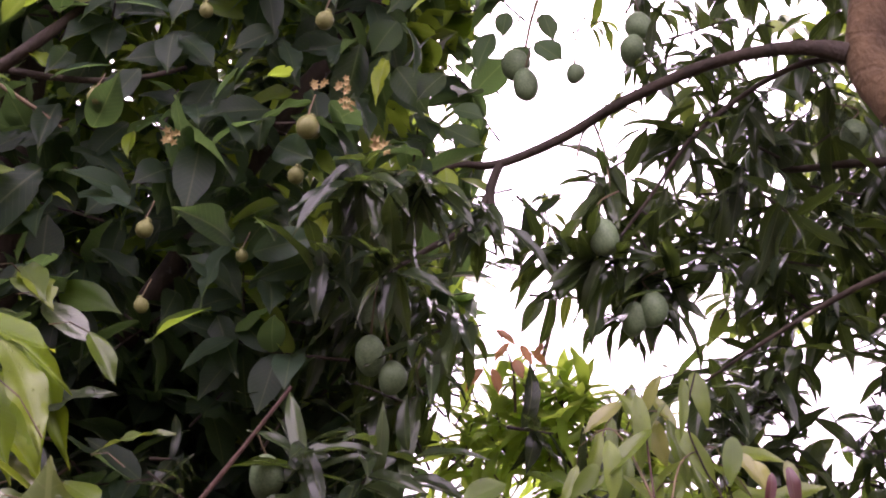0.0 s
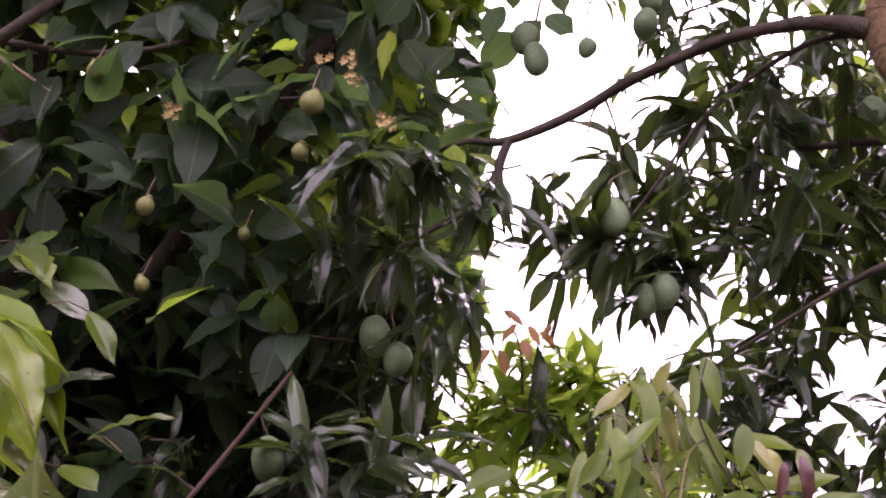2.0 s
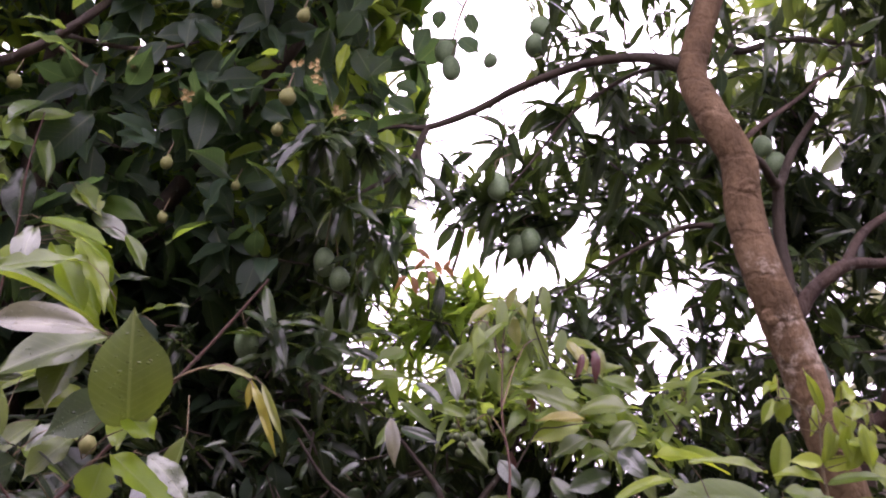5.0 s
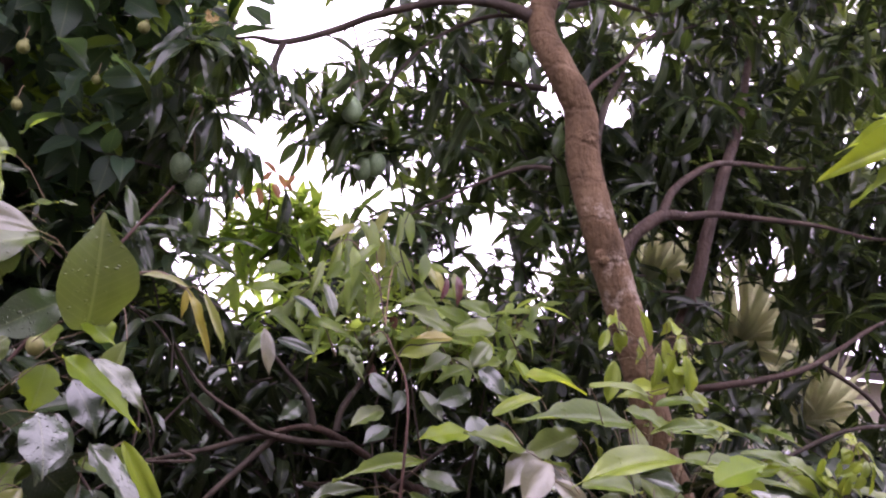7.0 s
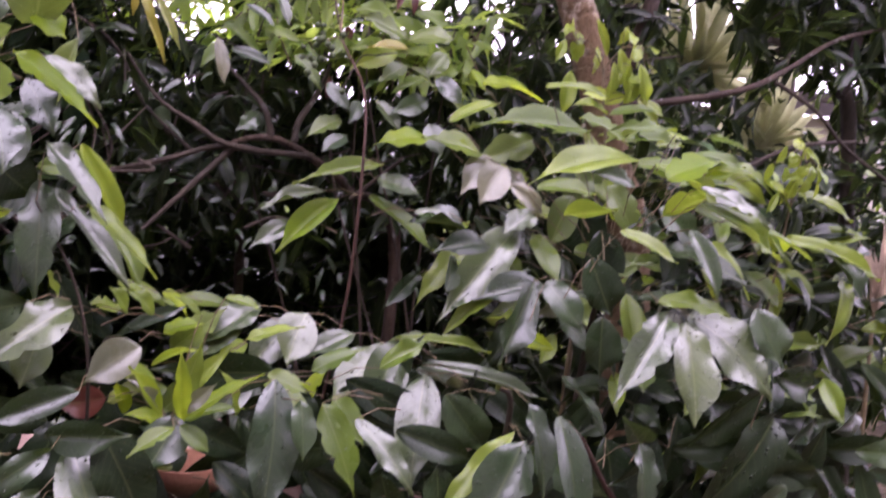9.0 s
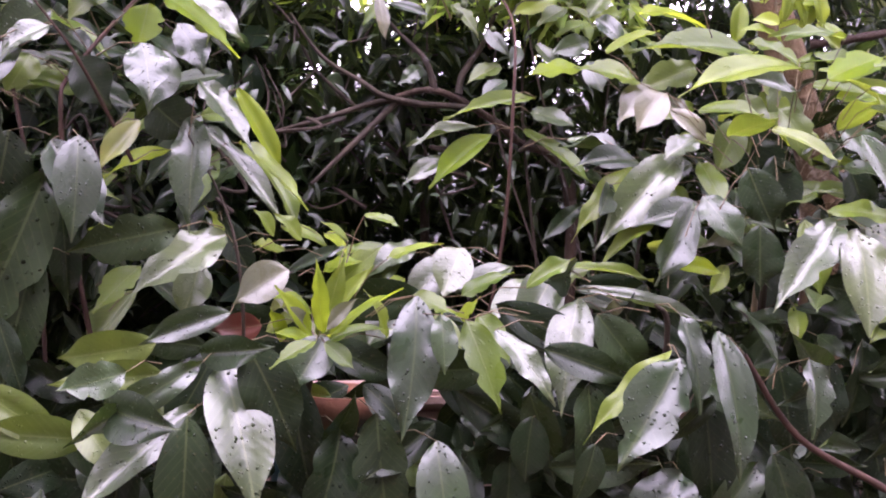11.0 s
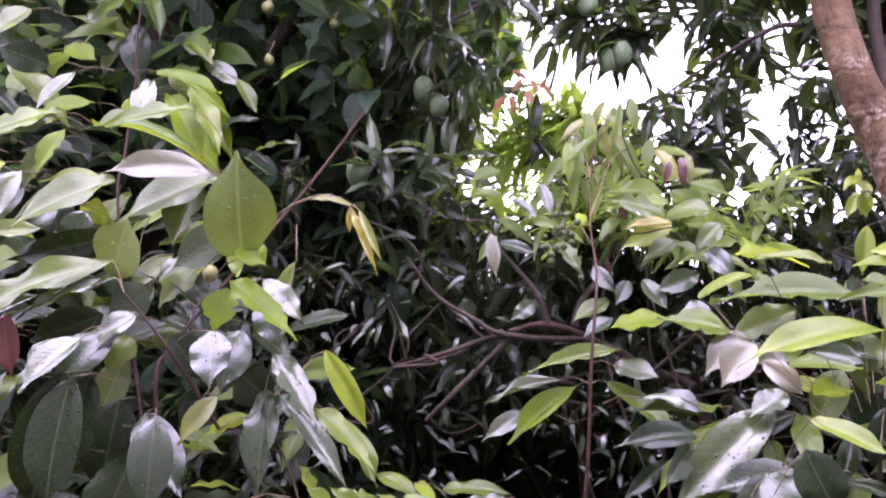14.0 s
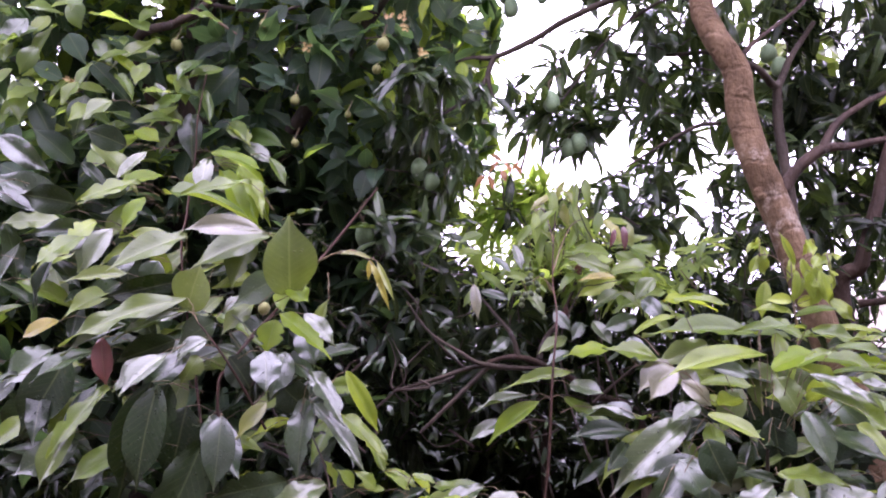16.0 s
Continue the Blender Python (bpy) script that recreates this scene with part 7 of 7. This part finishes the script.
# ---- thin upright sapling ----
sapling = thing("thin_sapling", "thin upright sapling with tiered yellow-green leaves", "sapling")
branch(sapling, [(0.177, 1.820, 1.060), (0.225, 1.820, 1.336), (0.241, 1.820, 1.644), (0.257, 1.900, 1.850), (0.247, 2.100, 2.009), (0.268, 2.400, 2.343)], [0.005, 0.0045, 0.004, 0.0032, 0.0024, 0.0016], PINKTWIG, "stem")
branch(sapling, [(0.26, 1.82, -0.1), (0.25, 1.82, 0.6), (0.177, 1.820, 1.060)], [0.009, 0.007, 0.006], PINKTWIG, "stem")
leaves(sapling, [
    (0.310, 1.862, 1.672, 0.078, 1.838, 1.611, 0.052, "b"),
    (0.295, 1.861, 1.634, 0.399, 1.839, 1.603, 0.084, "s"),
    (0.361, 1.749, 1.567, 0.471, 1.726, 1.530, 0.071, "s"),
    (0.281, 1.869, 1.591, 0.451, 1.831, 1.465, 0.075, "b"),
    (0.090, 1.867, 1.517, -0.019, 1.833, 1.454, 0.057, "s"),
    (0.202, 1.873, 1.579, 0.032, 1.827, 1.450, 0.063, "l"),
    (0.164, 1.867, 1.597, -0.017, 1.833, 1.544, 0.051, "s"),
], 406)
leaves(sapling, [
    (0.27, 2.31, 2.10, 0.20, 2.28, 2.17, 0.027, "b"),
    (0.27, 2.35, 2.13, 0.32, 2.31, 2.20, 0.028, "b"),
    (0.27, 2.33, 2.19, 0.22, 2.31, 2.28, 0.023, "b"),
    (0.27, 2.40, 2.22, 0.31, 2.38, 2.30, 0.023, "b"),
    (0.26, 2.36, 2.05, 0.20, 2.34, 2.09, 0.028, "b"),
    (0.28, 2.44, 2.07, 0.34, 2.42, 2.04, 0.028, "p"),
    (0.38, 2.36, 2.00, 0.52, 2.32, 2.00, 0.032, "p"),
    (0.36, 2.38, 1.97, 0.42, 2.37, 1.93, 0.033, "p"),
    (0.30, 2.35, 1.84, 0.30, 2.34, 1.90, 0.028, "r"),
    (0.27, 2.35, 2.29, 0.29, 2.34, 2.36, 0.028, "p"),
    (0.27, 2.43, 2.24, 0.36, 2.39, 2.15, 0.038, "b"),
    (0.27, 2.30, 2.25, 0.17, 2.26, 2.14, 0.036, "b"),
], 22, LANCE)
leaves(sapling, [
    (0.20, 2.49, 2.27, 0.17, 2.46, 2.14, 0.029, "b"),
    (0.22, 2.46, 2.29, 0.22, 2.42, 2.16, 0.026, "b"),
    (0.32, 2.41, 2.28, 0.34, 2.36, 2.14, 0.028, "b"),
    (0.36, 2.46, 2.22, 0.39, 2.42, 2.10, 0.026, "b"),
    (0.15, 2.47, 2.20, 0.12, 2.43, 2.08, 0.028, "b"),
    (0.30, 2.50, 2.34, 0.36, 2.49, 2.26, 0.033, "p"),
    (0.25, 2.53, 2.33, 0.18, 2.51, 2.26, 0.034, "p"),
    (0.40, 2.45, 2.20, 0.48, 2.43, 2.14, 0.047, "b"),
    (0.43, 2.46, 2.21, 0.53, 2.43, 2.20, 0.052, "b"),
    (0.45, 2.52, 2.14, 0.57, 2.49, 2.11, 0.062, "b"),
    (0.48, 2.39, 2.11, 0.59, 2.36, 2.14, 0.056, "b"),
    (0.47, 2.52, 2.09, 0.46, 2.50, 1.99, 0.053, "b"),
], 23, LANCE)
branch(sapling, [(0.247, 2.100, 2.009), (0.316, 2.300, 2.185), (0.402, 2.400, 2.227)], [0.003, 0.002, 0.001], TWIG, "twig")
branch(sapling, [(0.253, 2.200, 2.115), (0.216, 2.400, 2.259), (0.153, 2.450, 2.233)], [0.003, 0.002, 0.001], TWIG, "twig")


def berries(parent, at, seed):
    r = random.Random(seed)
    me = lathe("berry", [(0.001, 0.5), (0.25, 0.44), (0.45, 0.2), (0.5, 0.0), (0.45, -0.2), (0.25, -0.44), (0.001, -0.5)], 10)
    me.materials.append(BERRY)
    for _ in range(22):
        ob = part("berry", me, BERRY, parent)
        ob.matrix_basis = Matrix.Translation(Vector(at) + Vector((r.gauss(0, 0.022), r.gauss(0, 0.02), r.gauss(0, 0.03)))) @ Matrix.Scale(r.uniform(0.014, 0.021), 4)


berries(sapling, (0.174, 2.000, 1.956), 3)
branch(sapling, [(0.251, 2.000, 1.928), (0.212, 2.000, 1.984), (0.178, 2.000, 1.969)], [0.003, 0.002, 0.002], TWIG, "twig")

# ---- pale new shoot before the trunk ----
shoot = thing("young_shoot", "pale yellow-green shoot with limp drooping new leaves", "sapling")
branch(shoot, [(1.0, 2.05, -0.1), (0.99, 2.05, 1.0), (1.054, 2.060, 1.710), (1.049, 2.080, 1.897), (1.047, 2.100, 2.031)], [0.01, 0.008, 0.006, 0.004, 0.002], TWIG, "stem")
leaves(shoot, [
    (0.95, 2.16, 2.07, 0.92, 2.15, 2.00, 0.020, "q"),
    (0.94, 2.10, 2.06, 0.96, 2.09, 2.00, 0.022, "q"),
    (0.97, 2.15, 1.98, 0.96, 2.14, 1.85, 0.033, "q"),
    (1.06, 2.10, 2.03, 1.01, 2.10, 2.14, 0.015, "q"),
    (1.06, 2.16, 2.06, 1.05, 2.15, 1.98, 0.020, "q"),
    (1.07, 2.05, 2.05, 1.09, 2.05, 1.97, 0.021, "q"),
    (1.15, 2.17, 2.06, 1.15, 2.16, 1.98, 0.022, "q"),
    (1.17, 2.13, 2.06, 1.18, 2.13, 2.01, 0.015, "q"),
    (1.09, 2.05, 2.03, 1.10, 2.03, 1.90, 0.024, "q"),
    (1.05, 2.04, 2.01, 1.04, 2.04, 1.91, 0.021, "q"),
    (1.12, 2.01, 2.01, 1.14, 2.00, 1.89, 0.025, "q"),
    (1.17, 2.09, 1.92, 1.24, 2.08, 1.84, 0.032, "q"),
], 31)
leaves(shoot, [
    (1.04, 2.04, 1.86, 0.89, 1.98, 1.88, 0.051, "b"),
    (1.04, 2.02, 1.86, 1.17, 1.99, 1.89, 0.047, "b"),
    (1.05, 2.05, 1.78, 1.29, 1.99, 1.80, 0.047, "b"),
    (1.07, 2.13, 1.80, 1.25, 2.05, 1.75, 0.052, "b"),
    (1.05, 2.13, 1.78, 0.89, 2.09, 1.80, 0.057, "b"),
    (1.07, 2.12, 1.90, 1.14, 2.11, 1.93, 0.026, "q"),
    (1.03, 2.03, 1.91, 0.95, 2.02, 1.92, 0.026, "q"),
], 32, LANCE)
for k, (x, y, z) in enumerate(((0.94, 2.08, 2.05), (1.12, 2.05, 2.03), (1.17, 2.06, 2.02), (1.09, 2.02, 1.95), (1.15, 2.03, 1.93))):
    spray(shoot, (x, y, z), (0.1, -0.4, -1), 4, 0.085, 0.034, LIMP, 0.9, 340 + k, (0.2, -1, 0.3), ELLIPTIC)
branch(shoot, [(1.047, 2.090, 1.992), (0.987, 2.080, 2.058), (0.929, 2.070, 2.066)], [0.002, 0.002, 0.001], TWIG, "twig")
branch(shoot, [(1.047, 2.090, 1.992), (1.098, 2.080, 2.058), (1.157, 2.070, 2.063)], [0.002, 0.002, 0.001], TWIG, "twig")

# ---- second pale shoot among the glossy leaves ----
sprout = thing("young_shoot", "small pale yellow-green shoot among the glossy shrub leaves", "sapling")
branch(sprout, [(1.486, 1.95, -0.1), (1.506, 1.9, 0.8), (1.536, 1.78, 1.803)], [0.008, 0.006, 0.002], TWIG, "stem")
for k in range(6):
    spray(sprout, (1.536 + 0.03 * ((k * 7) % 5 - 2), 1.78 - 0.012 * k, 1.743 + 0.024 * k - 0.08), (0.1, -0.4, -0.8), 4, 0.08, 0.03, LIMP, 0.9, 360 + k, (0.2, -1, 0.3), ELLIPTIC)

# ---- bright branch end near the path ----
near = thing("bright_branch", "bright yellow-green leafy branch end reaching in", "branch")
branch(near, [(2.6, 1.6, -0.1), (2.5, 1.6, 1.6), (2.2, 1.6, 2.45), (1.795, 1.620, 2.709), (1.675, 1.610, 2.659)], [0.02, 0.016, 0.01, 0.005, 0.003], TWIG, "stem")
leaves(near, [
    (1.634, 1.600, 2.642, 1.237, 1.540, 2.478, 0.069, "l"),
    (1.622, 1.600, 2.664, 1.265, 1.550, 2.553, 0.058, "l"),
    (1.647, 1.600, 2.620, 1.308, 1.550, 2.420, 0.069, "l"),
    (1.683, 1.600, 2.577, 1.427, 1.560, 2.331, 0.091, "l"),
    (1.651, 1.600, 2.694, 1.569, 1.620, 2.813, 0.091, "l"),
    (1.618, 1.600, 2.701, 1.372, 1.540, 2.629, 0.061, "l"),
    (1.704, 1.600, 2.704, 1.750, 1.630, 2.848, 0.096, "l"),
    (1.647, 1.600, 2.734, 1.463, 1.550, 2.676, 0.066, "l"),
    (1.710, 1.600, 2.639, 1.789, 1.560, 2.508, 0.084, "l"),
    (1.669, 1.600, 2.616, 1.445, 1.540, 2.477, 0.054, "l"),
    (1.696, 1.600, 2.670, 1.835, 1.550, 2.621, 0.081, "l"),
    (1.612, 1.600, 2.654, 1.365, 1.570, 2.675, 0.054, "l"),
], 41)

for plant in (left, right, sapling, shoot, sprout, near):
    petioles(plant)


# ---- pots by the wall ----
def pot(name, label, mat, at, profile):
    ob = thing(name, label, "pot")
    ob.location = at
    part("body", lathe("body", profile, 28), mat, ob)
    return ob


drum = pot("plastic_drum", "teal plastic drum standing before the garden wall", TEAL, (-0.18, 1.68, -0.05), [(0.001, 0.0), (0.15, 0.0), (0.16, 0.02), (0.165, 0.3), (0.17, 0.31), (0.17, 0.34), (0.16, 0.35), (0.155, 0.88), (0.165, 0.89), (0.165, 0.91), (0.001, 0.91)])
pot("flower_pot", "terracotta flower pot standing on the teal drum", TERRACOTTA, (-0.18, 1.68, 0.86), [(0.001, 0.001), (0.07, 0.001), (0.09, 0.07), (0.1, 0.07), (0.105, 0.12), (0.092, 0.12), (0.085, 0.08), (0.001, 0.08)])
